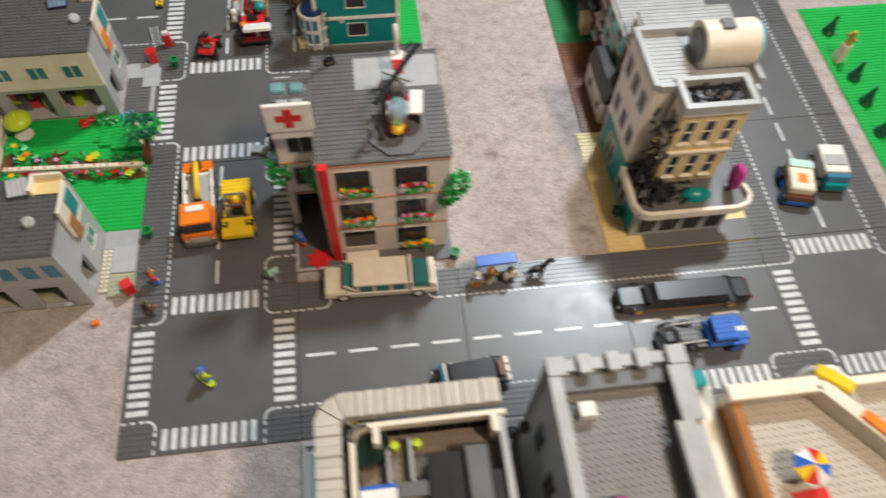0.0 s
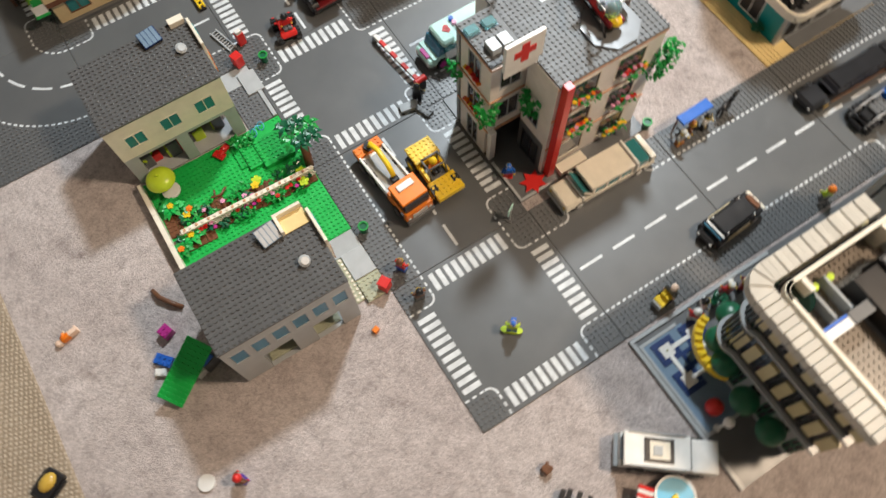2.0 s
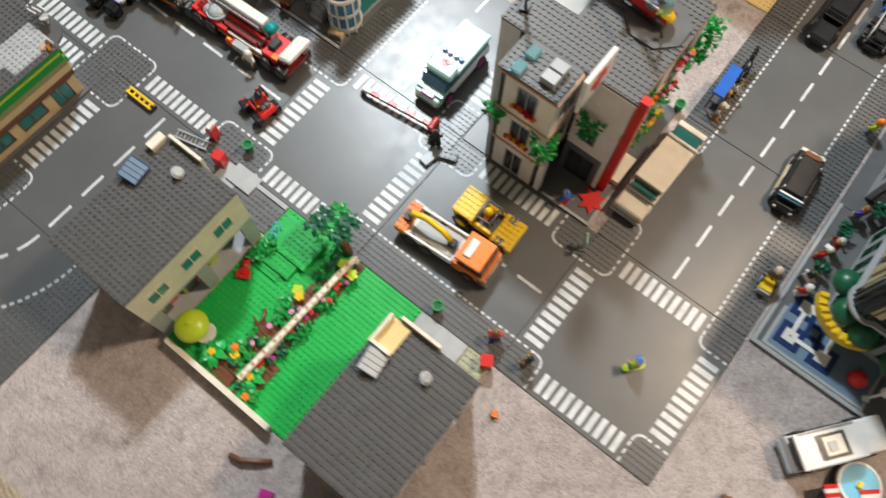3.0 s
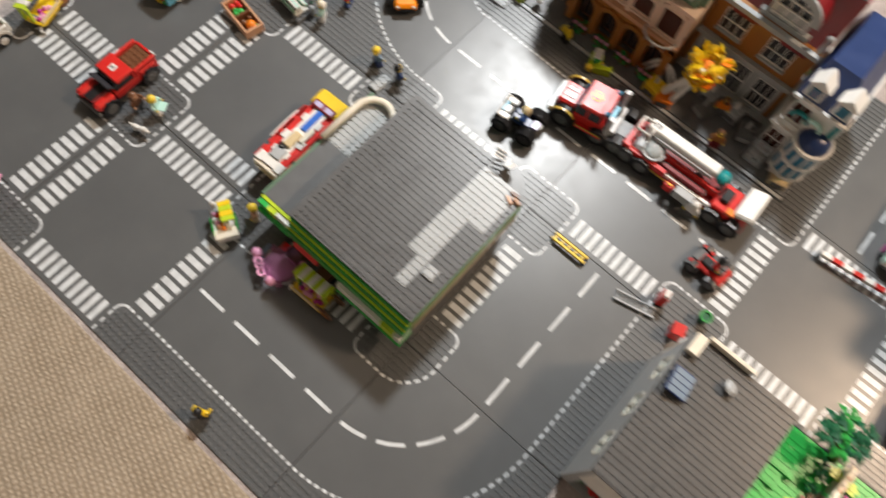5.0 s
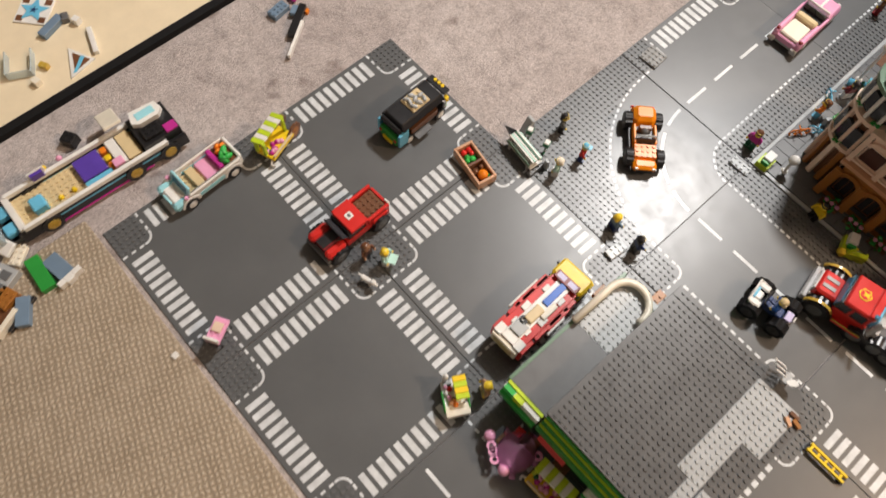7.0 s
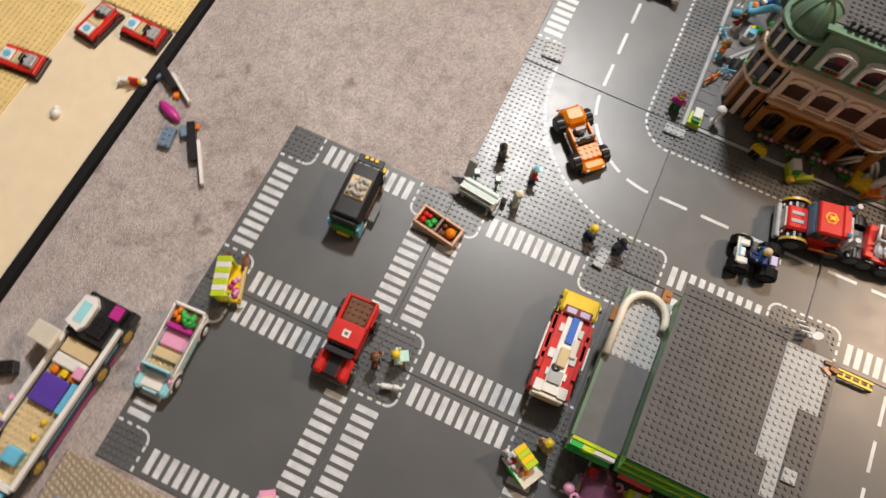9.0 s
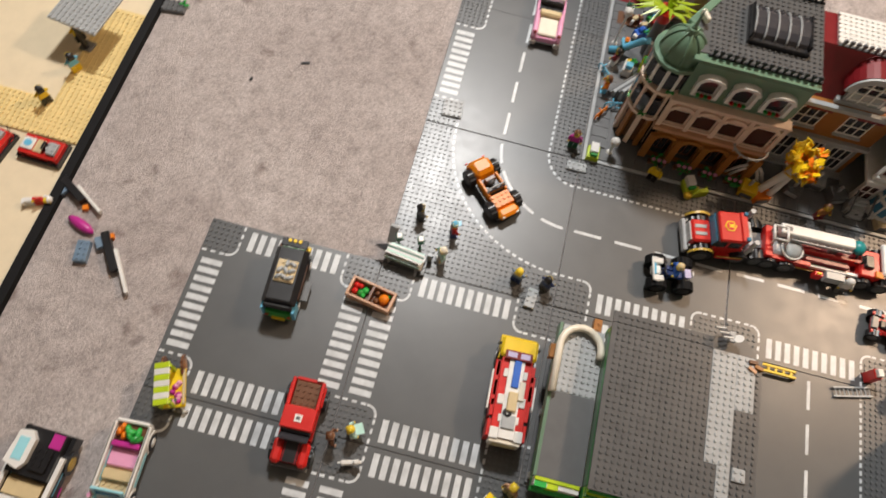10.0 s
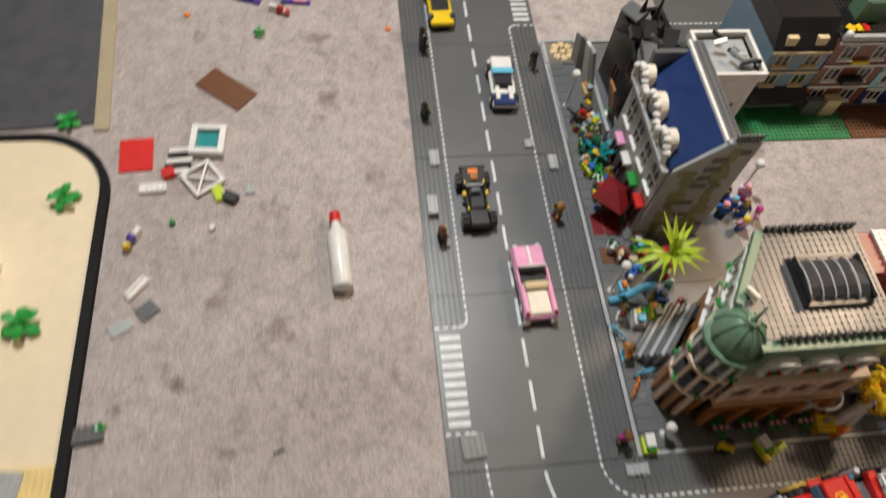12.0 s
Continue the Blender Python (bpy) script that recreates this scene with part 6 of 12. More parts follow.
bit(v, "front_seat", TAN, 0.6, 2.2, -2.2, 2.2, 1.9, 2.9, c=0.15)
bit(v, "seat", PINK, -2.6, 0.2, -2.2, 2.2, 1.9, 2.8, c=0.2)
bit(v, "seat_back", MAGENTA, -3.5, -2.6, -2.2, 2.2, 1.9, 4.0, c=0.2)
bit(v, "box", BROWN, -6.3, -3.6, -2.3, 2.3, 1.6, 3.2)
bit(v, "tail", WHITE, -6.9, -6.3, -2.6, 2.6, 1.5, 3.9, c=0.2)
rng = random.Random(2)
for k in range(7):
    me = Mesh(); me.at(-4.9 + rng.uniform(-0.9, 0.9), rng.uniform(-0.4, 1.7), 3.9 + rng.uniform(0, 0.5), rng.uniform(-30, 30), rng.uniform(-30, 30), rng.uniform(0, 180)).dome(0, 0, 0, 0.95, 0.5, 0.55, n=8, rings=5, full=True); part("cucumber", me, BGREEN if k % 3 else GREEN, v)
for q in ((-5.6, -1.2), (-4.4, -0.7), (-4.9, -1.6)):
    me = Mesh(); me.dome(q[0], q[1], 3.8, 0.7, 0.5, 0.55, n=8, rings=4, full=True); part("carrot", me, ORANGE, v)
for y in (-2.9, 2.5):
    me = Mesh(); me.cyl(4.9, y + 0.2, 3.0, 3.6, 0.35, n=8); part("mirror", me, PINK, v)
for x in (-4.4, 4.6):
    for y in (-2.75, 2.75):
        wheel(v, x, y, 1.3, 0.9, WHITE)

# long open holiday bus
v = thing("open_bus", -58.8, 233.4, 0, 178.0, "long white and black toy bus with its roof open", "bus")
bit(v, "chassis", BLACK, -16.4, 16.4, -3.6, 3.6, 1.4, 2.4)
bit(v, "floor", TAN, -9.0, 13.6, -3.4, 3.4, 2.4, 2.8, True)
for y in (-4.0, 3.3):
    bit(v, "side_skirt", BLACK, -16.4, 15.0, y, y + 0.7, 1.0, 3.6)
    bit(v, "side_rail", WHITE, -13.0, 13.8, y, y + 0.75, 3.6, 4.5, c=0.1)
    bit(v, "side_strip", AZURE, -12.0, 8.0, y - 0.03, y + 0.73, 2.5, 2.9, c=0)
    bit(v, "magenta_skirt", MAGENTA, -9.0, 9.0, y - 0.1, y + 0.8, 0.6, 1.0, c=0)
bit(v, "rear_deck", BLACK, -16.2, -9.2, -3.3, 3.3, 2.4, 5.4)
me = Mesh(); me.prism([(-15.2, -3.2), (-10.4, -3.6), (-9.8, -1.2), (-11.0, -0.4), (-14.4, -0.4), (-15.6, -1.4)], 5.4, 6.5); part("rear_window_frame", me, WHITE, v, "white curved window panel")
bit(v, "rear_window", PALEAZ, -14.4, -11.0, -2.7, -1.2, 6.5, 6.62, c=0.02)
bit(v, "rear_block", BLACK, -13.6, -10.2, 0.0, 2.6, 5.4, 6.0, True)
bit(v, "tail_tile", MAGENTA, -16.0, -13.8, 1.4, 3.2, 5.4, 5.7)
me = Mesh(); me.m = pose(-7.2, -5.6, 5.2, 28, 0, 0); me.box(-1.6, 1.6, -3.4, 3.0, -0.2, 0.3, c=0.1); part("open_panel", me, CREAM, v, "raised cream side panel")
bit(v, "table", TAN, -8.6, -6.2, -2.8, 2.8, 2.8, 4.2)
bit(v, "sofa", WHITE, -6.0, -4.2, -2.8, 2.8, 2.8, 4.4, c=0.2)
bit(v, "bed", PURPLE, -2.6, 2.0, -2.8, 1.8, 2.8, 4.0, c=0.15)
for y in (-2.4, -0.6, 1.0):
    bit(v, "pillow", (ORANGE, YELLOW, ORANGE)[int(y + 2.4) % 3], -4.0, -2.8, y, y + 1.2, 2.8, 4.2, c=0.25)
bit(v, "bed_side", AZURE, -3.0, 2.0, 2.0, 3.1, 2.8, 3.9, c=0.1)
bit(v, "pink_seat", PINK, -5.4, -3.6, 1.6, 3.1, 4.4, 4.9)
for x in (4.0, 6.4, 9.0):
    me = Mesh(); me.dome(x, 1.4, 2.9, 0.5, 0.5, 0.8, n=8, rings=4); part("bottle", me, YELLOW, v)
bit(v, "picture", PURPLE, 6.2, 8.4, -3.6, -3.0, 4.4, 5.8)
bit(v, "picture_frame", WHITE, 5.8, 8.8, -3.9, -3.6, 4.2, 6.0)
bit(v, "armchair", AZURE, 8.6, 11.0, -0.6, 2.0, 2.8, 4.6, c=0.25)
bit(v, "cab_wall", WHITE, 13.4, 14.4, -3.6, 3.6, 2.8, 4.2)
bit(v, "cab_floor", BLACK, 14.42, 17.0, -3.5, 3.5, 2.0, 2.4)
for y in (-2.9, 0.6):
    bit(v, "cab_seat", AZURE, 14.5, 16.6, y, y + 2.2, 2.4, 3.6, c=0.2)
bit(v, "windscreen", GLASS, 17.0, 18.2, -3.6, 3.6, 2.4, 5.2, tx=0.4)
me = Mesh(); me.m = pose(18.6, 2.0, 2.6, 0, 15, 25); me.box(-1.2, 1.4, -3.2, 3.2, -0.3, 0.4, c=0.2); part("front_panel", me, WHITE, v, "loose white front panel")
for y, mt in ((-4.4, PINK), (-4.3, YELLOW)):
    me = Mesh(); me.dome(3.0 + (3.0 if mt is YELLOW else 0), y, 4.6, 0.6, 0.5, 0.6, n=8, rings=4, full=True); part("flower", me, mt, v)
for x in (-12.6, -5.8, 9.8):
    for y in (-3.6, 3.6):
        wheel(v, x, y, 1.85, 1.4, GOLD)

# orange coupe
v = thing("orange_car", 19.6, 175.8, 0, 224, "orange toy sports car with open cockpit", "car")
bit(v, "chassis", BLACK, -6.2, 6.2, -2.5, 2.5, 0.7, 1.4)
bit(v, "body", CARORANGE, -6.4, 6.0, -2.1, 2.1, 1.2, 2.3, c=0.2)
for y in (-2.75, 2.12):
    bit(v, "sill", BLACK, -2.2, 2.4, y, y + 0.63, 1.1, 1.9, c=0.12)
bit(v, "bonnet", CARORANGE, 1.7, 4.5, -2.0, 2.0, 2.3, 2.9, True, c=0.1)
bit(v, "nose", CARORANGE, 4.52, 6.6, -2.1, 2.1, 1.4, 2.7, c=0.5)
bit(v, "grille", BLACK, 6.4, 6.75, -1.5, 1.5, 1.3, 1.9, c=0.05)
bit(v, "tail", CARORANGE, -6.6, -2.2, -2.2, 2.2, 2.3, 4.1, c=0.7, tx=0.5, ty=0.15)
bit(v, "cockpit", BLACK, -2.2, 1.6, -1.6, 1.6, 2.3, 2.5)
bit(v, "seat", BROWN, -1.9, -0.9, -1.2, 1.2, 2.5, 3.7, c=0.2)
me = Mesh(); me.dome(-1.0, 0, 3.0, 0.8, 0.9, 0.7, n=12, rings=5, full=True); part("headrest", me, DG, v)
bit(v, "steering_wheel", DG, 0.3, 0.6, -0.5, 0.5, 2.5, 3.2, c=0.1)
me = Mesh(); me.tube([(1.5, -1.9, 2.4), (0.7, -1.8, 4.0), (0.7, 1.8, 4.0), (1.5, 1.9, 2.4)], 0.2, 6); part("windscreen_frame", me, LG, v)
bit(v, "windscreen", SMOKE, 0.75, 1.5, -1.75, 1.75, 2.5, 3.9, tx=0.25)
for y in (-2.1, 1.65):
    bit(v, "side_rail", CARORANGE, -2.3, 1.7, y, y + 0.45, 2.3, 3.3, c=0.12)
for y in (-2.4, 1.4):
    bit(v, "rear_light", RED, -6.8, -6.6, y + 0.2, y + 0.8, 1.8, 2.4, c=0.03)
for y in (-1.5, 1.5):
    bit(v, "headlight", WHITE, 6.3, 6.62, y - 0.3, y + 0.3, 2.0, 2.4, c=0.08)
for x in (-3.9, 3.9):
    for y in (-2.75, 2.75):
        wheel(v, x, y, 1.65, 1.3, DG)

# pink convertible
v = thing("pink_convertible", 64.8, 172.7, 0, 2, "pink and white toy convertible with tan seats", "car")
bit(v, "chassis", LG, -7.2, 7.2, -2.7, 2.7, 0.7, 1.4)
bit(v, "body", PINK, -7.4, 7.4, -3.1, 3.1, 1.4, 2.6, c=0.2)
bit(v, "bonnet", PINK, 2.6, 7.4, -2.9, 2.9, 2.6, 3.3, c=0.3)
bit(v, "boot", CREAM, -6.9, -2.2, -2.0, 2.0, 2.6, 3.25, c=0.2)
for y in (-3.1, 2.1):
    bit(v, "tail_fin", PINK, -7.6, -0.6, y, y + 1.0, 2.6, 3.6, c=0.3)
    me = Mesh(); me.dome(-7.0, y + 0.5, 3.6, 0.45, 0.45, 0.35, n=10, rings=4); part("tail_light", me, DRED, v)
    bit(v, "bumper", SILVER, -8.1, -7.4, y - 0.1, y + 1.3, 1.0, 1.9, c=0.15)
    bit(v, "door_top", PINK, -0.7, 2.6, y + (0 if y < 0 else 0.5), y + (0.5 if y < 0 else 1.0), 2.6, 3.3, c=0.15)
bit(v, "interior", BLACK, -1.9, 2.6, -2.5, 2.5, 2.6, 2.75, c=0.02)
bit(v, "seat", TAN, -2.1, -0.6, -2.3, 2.3, 2.75, 4.2, c=0.3)
bit(v, "dashboard", DG, 1.9, 2.6, -2.4, 2.4, 2.75, 3.5, c=0.1)
me = Mesh(); me.tube([(1.4, 0.4 + 0.7 * math.cos(TAU * k / 12), 3.5 + 0.7 * math.sin(TAU * k / 12)) for k in range(13)], 0.12, 6); part("steering_wheel", me, BLACK, v)
me = Mesh(); me.tube([(2.8, -2.5, 3.0), (2.2, -2.4, 4.7), (2.2, 2.4, 4.7), (2.8, 2.5, 3.0)], 0.2, 6); part("windscreen_frame", me, WHITE, v)
bit(v, "windscreen", GLASS, 2.2, 2.4, -2.3, 2.3, 3.1, 4.6, c=0.02)
bit(v, "bonnet_ridge", WHITE, 3.2, 7.2, -0.25, 0.25, 3.3, 3.45, c=0.05)
for y in (-2.2, 2.2):
    me = Mesh(); me.cyl(y, 2.6, 7.4, 7.7, 0.5, n=12, axis="x"); part("headlight", me, WHITE, v)
for x in (-4.6, 4.6):
    for y in (-2.7, 2.7):
        wheel(v, x, y, 1.25, 0.8, WHITE)

# black buggy
v = thing("black_buggy", 84.1, 181.0, 0, 181, "black and yellow toy racing buggy", "car")
bit(v, "chassis", BLACK, -6.4, 6.4, -1.9, 1.9, 0.9, 2.0)
bit(v, "nose", BLACK, 2.6, 7.0, -2.0, 2.0, 2.0, 2.8, c=0.3, tx=0.3)
bit(v, "rear_deck", BLACK, -6.8, -2.2, -2.4, 2.4, 2.0, 3.2, c=0.2)
bit(v, "tail_bar", BLACK, -7.2, -6.6, -2.6, 2.6, 2.6, 3.2, c=0.1)
bit(v, "engine", DORANGE, -5.0, -3.4, -0.8, 0.8, 3.2, 3.8, c=0.1)
bit(v, "cockpit", BLACK, -2.0, 2.4, -1.6, 1.6, 2.0, 2.4)
for y in (-2.6, 1.9):
    bit(v, "side_pod", YELLOW, -1.4, -0.4, y, y + 0.7, 2.0, 2.8, c=0.1)
for x in (-3.2, 3.0):
    for y in (-2.1, 1.7):
        bit(v, "fender_tip", YELLOW, x - 0.3, x + 0.3, y, y + 0.4, 2.4, 3.3, c=0.06)
bit(v, "bonnet_flame", ORANGE, -6.3, -5.2, -1.0, 1.0, 3.2, 3.35, c=0.03)
bit(v, "exhaust", LG, -2.6, -2.2, -1.8, 1.8, 2.6, 3.4, c=0.1)
bit(v, "seat", DG, -1.6, -0.6, -1.0, 1.0, 2.4, 3.6, c=0.15)
me = Mesh()
for y in (-1.5, 1.5):
    me.tube([(-2.2, y, 3.0), (-1.2, y, 4.4), (1.0, y, 4.4), (2.6, y, 2.6)], 0.18, 6)
part("roll_cage", me, BLACK, v)
for x in (-4.6, 4.8):
    for y in (-2.7, 2.7):
        wheel(v, x, y, 1.6, 1.3, DG)

# white and blue racing car
v = thing("racing_car", 114.4, 171.2, 0, 178, "white and dark blue toy racing car with azure stripe", "car")
bit(v, "chassis", BLACK, -6.6, 6.6, -2.3, 2.3, 0.7, 1.4)
bit(v, "body", WHITE, -6.8, 6.8, -2.7, 2.7, 1.4, 2.3, c=0.2)
bit(v, "nose", DBLUE, 3.6, 6.9, -2.5, 2.5, 2.3, 2.8, c=0.3)
for y in (-1.9, 1.0):
    bit(v, "stripe", WHITE, 0.6, 5.4, y, y + 0.9, 2.8, 2.95, c=0.03)
bit(v, "cabin", SMOKE, -2.8, 2.2, -2.1, 2.1, 2.3, 3.6, tx=0.6, ty=0.2)
bit(v, "roof", WHITE, -6.2, -1.2, -2.3, 2.3, 3.2, 3.9, c=0.25)
bit(v, "azure_stripe", AZURE, -2.6, -1.0, -2.4, 2.4, 3.9, 4.1, c=0.05)
for x in (-4.4, 4.4):
    for y in (-2.5, 2.5):
        wheel(v, x, y, 1.4, 1.1, SILVER)

# white off-road car on the carpet
v = thing("white_offroad_car", 24.4, -20.0, -0.25, -38.5, "white toy off-road car with a roof hatch, on the carpet", "car")
bit(v, "chassis", DG, -7.8, 8.6, -2.5, 2.5, 0.9, 1.8)
bit(v, "body", WHITE, -8.0, 8.6, -2.9, 2.9, 1.8, 3.4, c=0.12)
bit(v, "glasshouse", SMOKE, -7.6, 3.2, -2.7, 2.7, 3.4, 5.2, tx=0.2, ty=0.1)
bit(v, "roof", WHITE, -7.8, 3.4, -2.9, 2.9, 5.2, 5.8, c=0.12)
bit(v, "roof_hatch", BLACK, -4.4, 0.6, -2.0, 2.0, 5.8, 6.0, c=0.03)
bit(v, "hatch_panel", CREAM, -3.5, -0.1, -1.5, 1.5, 6.0, 6.1, c=0.03)
bit(v, "hatch_load", LG, -2.9, -1.4, -0.9, 0.7, 6.1, 6.3, c=0.05)
for y in (-2.95, 2.65):
    bit(v, "roof_rail", LG, -7.0, 2.6, y, y + 0.3, 5.8, 6.1, c=0.06)
    bit(v, "side_step", BLACK, -3.0, 3.2, y * 1.06, y * 1.06 + 0.3, 1.2, 1.8, c=0.05)
bit(v, "windscreen", SMOKE, 3.2, 3.9, -2.5, 2.5, 3.4, 5.2, tx=0.2)
bit(v, "bonnet", WHITE, 3.9, 8.6, -2.8, 2.8, 3.4, 4.1, c=0.2)
bit(v, "rear_window", SMOKE, -8.05, -7.5, -1.8, 1.8, 3.6, 5.1, c=0.02)
bit(v, "bumper", LG, -8.8, -8.0, -2.8, 2.8, 1.2, 2.0)
for x in (-5.0, 5.2):
    for y in (-2.7, 2.7):
        wheel(v, x, y, 1.5, 1.1, DG)

# two cars on the far street
v = thing("race_van", 140.6, 43.4, 0, 255, "white and brown toy van with blue wheels", "van")
bit(v, "chassis", BLUE, -4.6, 4.6, -2.9, 2.9, 0.8, 1.8)
bit(v, "body", BROWN, -4.4, 4.4, -2.6, 2.6, 1.8, 3.4)
bit(v, "roof", CREAM, -4.2, 3.4, -2.6, 2.6, 3.4, 5.2, c=0.3)
bit(v, "emblem", ORANGE, -0.8, 1.6, -1.0, 1.0, 5.2, 5.35, c=0.03)
bit(v, "green_corner", AQUA, -4.4, -2.4, -2.6, 2.6, 5.2, 5.6)
for x in (-3.0, 3.0):
    for y in (-2.8, 2.8):
        wheel(v, x, y, 1.6, 1.2, BLUE)
v = thing("delivery_van", 149.6, 46.6, 0, 262, "white toy delivery van with teal front", "van")
bit(v, "chassis", DG, -5.0, 5.0, -2.5, 2.5, 0.8, 1.6)
bit(v, "body", WHITE, -5.0, 2.6, -2.7, 2.7, 1.6, 5.0, c=0.15)
bit(v, "cab", TEAL, 2.6, 5.2, -2.6, 2.6, 1.6, 3.4, c=0.25)
bit(v, "windscreen", BGLASS, 2.5, 4.4, -2.5, 2.5, 3.4, 4.8, tx=0.4)
bit(v, "roof_plate", LG, -2.0, 0.8, -2.2, 2.2, 5.0, 5.3)
for x in (-3.2, 3.2):
    for y in (-2.6, 2.6):
        wheel(v, x, y, 1.3, 0.9, WHITE)
v = thing("yellow_sports_car", 139.2, 182.6, 0, 182, "yellow and black toy sports car", "car")
bit(v, "chassis", BLACK, -6.2, 6.2, -2.3, 2.3, 0.7, 1.4)
bit(v, "body", YELLOW, -6.6, 6.6, -2.7, 2.7, 1.4, 2.4, c=0.25)
bit(v, "cabin", SMOKE, -3.0, 2.4, -2.1, 2.1, 2.4, 3.6, tx=0.7, ty=0.2)
bit(v, "black_tail", BLACK, -6.7, -4.2, -2.4, 2.4, 2.4, 2.8)
for x in (-4.2, 4.2):
    for y in (-2.5, 2.5):
        wheel(v, x, y, 1.4, 1.1, DG)

# ---- large modular buildings ----
def cornice(parent, x0, x1, y0, y1, z, mat, n, axis="y", name="railing_ornament"):
    """A row of small curled ornaments, as one railing."""
    me = Mesh()
    for k in range(n):
        q = (k + 0.5) / n
        x, y = (x0, y0 + (y1 - y0) * q) if axis == "y" else (x0 + (x1 - x0) * q, y0)
        me.m = pose(x, y, z, 0, 0, 90 if axis == "y" else 0)
        me.box(-0.22, 0.22, -0.2, 0.2, 0, 1.1, c=0.06)
        me.cyl(0, 1.15, -0.16, 0.16, 0.42, n=8, axis="y")
    me.m = None
    me.box(min(x0, x1) - 0.2, max(x0, x1) + 0.2, min(y0, y1) - 0.2, max(y0, y1) + 0.2, z, z + 0.25)
    return part(name, me, mat, parent)


def row(n, first, step, w, z0, z1):
    return [(first + step * k, first + step * k + w, z0, z1) for k in range(n)]


# base plates of the corner blocks
for nm, q in (("c", (32.05, 64, 96.1, 159.95)), ("c", (64.05, 96, 128, 159.95)), ("c", (96.05, 128, 134, 159.95))):
    me = Mesh(); me.box(q[0], q[1], q[2], q[3], -0.22, 0.1, c=0.05)
    solid("block_plate", me, DG, label="dark grey tiled ground of the building block", category="baseplate", kind="structure")
for q in ((32.1, 128, 159.2, 159.9), (32.1, 32.8, 96.2, 159.1)):
    me = Mesh(); me.box(*q, 0.1, 0.4, c=0.05)
    solid("kerb_strip", me, LG, label="light grey kerb strip along the block", category="kerb", kind="structure")
rng = random.Random(21)
pv = Mesh()
for k in range(26):
    pv.box(33.0, 35.6, 96.5 + 2.4 * k, 98.85 + 2.4 * k, 0.1, 0.4, c=0.05)
solid("pavement", pv, DG, label="dark grey pavement tiles in front of the shops", category="pavement", kind="structure")
pv = Mesh()
for k in range(38):
    pv.box(36.0 + 2.4 * k, 38.35 + 2.4 * k, 155.6, 158.9, 0.1, 0.4, c=0.05)
solid("pavement", pv, DG, label="dark grey pavement tiles along the side street", category="pavement", kind="structure")

# corner house: orange arches, cream bays, sand green top floor, turret
BRPANE = clear("brown_pane", (0.10, 0.035, 0.025), alpha=0.25)
gb = thing("corner_house", 0, 0, 0, 0, "three-storey toy corner house, sand green above cream and orange", "building")
slab(gb, "floor_plate", DG, 36.5, 58.4, 127, 143.4, 0.1, 0.5)
wall(gb, DORANGE, (37.0, 149), (37.0, 127), 1.0, 0.5, 9.4, [(1.6 + 5.2 * k, 5.0 + 5.2 * k, 0.6, 7.4, 0) for k in range(4)], name="arcade", label="dark orange arches")
for k in range(5):
    slab(gb, "pillar", DORANGE, 36.2, 37.0, 147.6 - 5.2 * k, 149.0 - 5.2 * k, 0.5, 8.2)
wall(gb, BLACK, (39.0, 149), (39.0, 127), 0.5, 0.5, 9.4, [(2 + 5.2 * k, 4.8 + 5.2 * k, 0.8, 6.8) for k in range(4)], BROWN, SMOKE, name="shop_front")
slab(gb, "arch_band", NOUGAT, 36.7, 39.6, 126.8, 149.2, 9.4, 10.2)
wall(gb, FLESH, (37.8, 149), (37.8, 127), 1.0, 10.2, 17.6, row(3, 1.0, 5.0, 4.0, 11.2, 15.4) + [(16.4, 20.8, 10.4, 16.2)], FLESH, BRPANE, (0, 0), name="bay_wall", label="pale peach wall with large windows", sill=FLESH)
slab(gb, "ledge", FLESH, 37.2, 39.4, 126.8, 149.2, 17.6, 18.3)
wall(gb, SAND, (38.8, 149), (38.8, 127), 1.0, 18.3, 27.2, row(3, 3.2, 6.2, 3.4, 20.0, 24.6), WHITE, SMOKE, (0, 0), name="upper_wall", label="sand green wall", sill=WHITE)
for k in range(3):
    me = Mesh(); me.arc(0, 0, 1.6, 2.5, 0, 180, -1.0, 0.3, 12)
    for q in range(len(me.v)):
        a, b, c = me.v[q]
        me.v[q] = (38.5 + c, 144.1 - 6.2 * k - a, 23.9 + b * 0.62)
    part("window_hood", me, WHITE, gb, "thick white arched window hood")
    for q in (-2.05, 2.05):
        slab(gb, "window_jamb", WHITE, 37.9, 38.75, 144.1 - 6.2 * k + q - 0.35, 144.1 - 6.2 * k + q + 0.35, 20.0, 23.9)
for yc, rr, zc in ((145.9, 1.9, 15.2), (140.9, 1.9, 15.2), (135.9, 1.9, 15.2), (130.4, 2.2, 15.8)):
    me = Mesh(); me.arc(0, 0, rr - 0.25, rr + 0.5, 0, 180, -0.5, 0.0, 12)
    for q in range(len(me.v)):
        a, b, c = me.v[q]
        me.v[q] = (37.8 + c, yc - a, zc + b * 0.75)
    part("window_hood", me, FLESH, gb)
for k in range(4):
    me = Mesh(); me.arc(0, 0, 1.7, 2.6, 0, 180, -0.5, 0.0, 12)
    for q in range(len(me.v)):
        a, b, c = me.v[q]
        me.v[q] = (37.0 + c, 145.7 - 5.2 * k - a, 6.4 + b * 0.9)
    part("arch", me, DORANGE, gb)
for y in (148.6, 143.4, 138.4, 133.4, 127.4):
    slab(gb, "pilaster", FLESH, 37.3, 37.8, y - 0.45, y + 0.45, 10.2, 17.6)
for k in range(3):
    for q in range(4):
        me = Mesh(); flower(me, 38.2, 143.0 - 6.2 * k + 0.7 * q, 20.0, 0.45); part("flower", me, (RED, GREEN, RED, GREEN)[(k + q) % 4], gb)
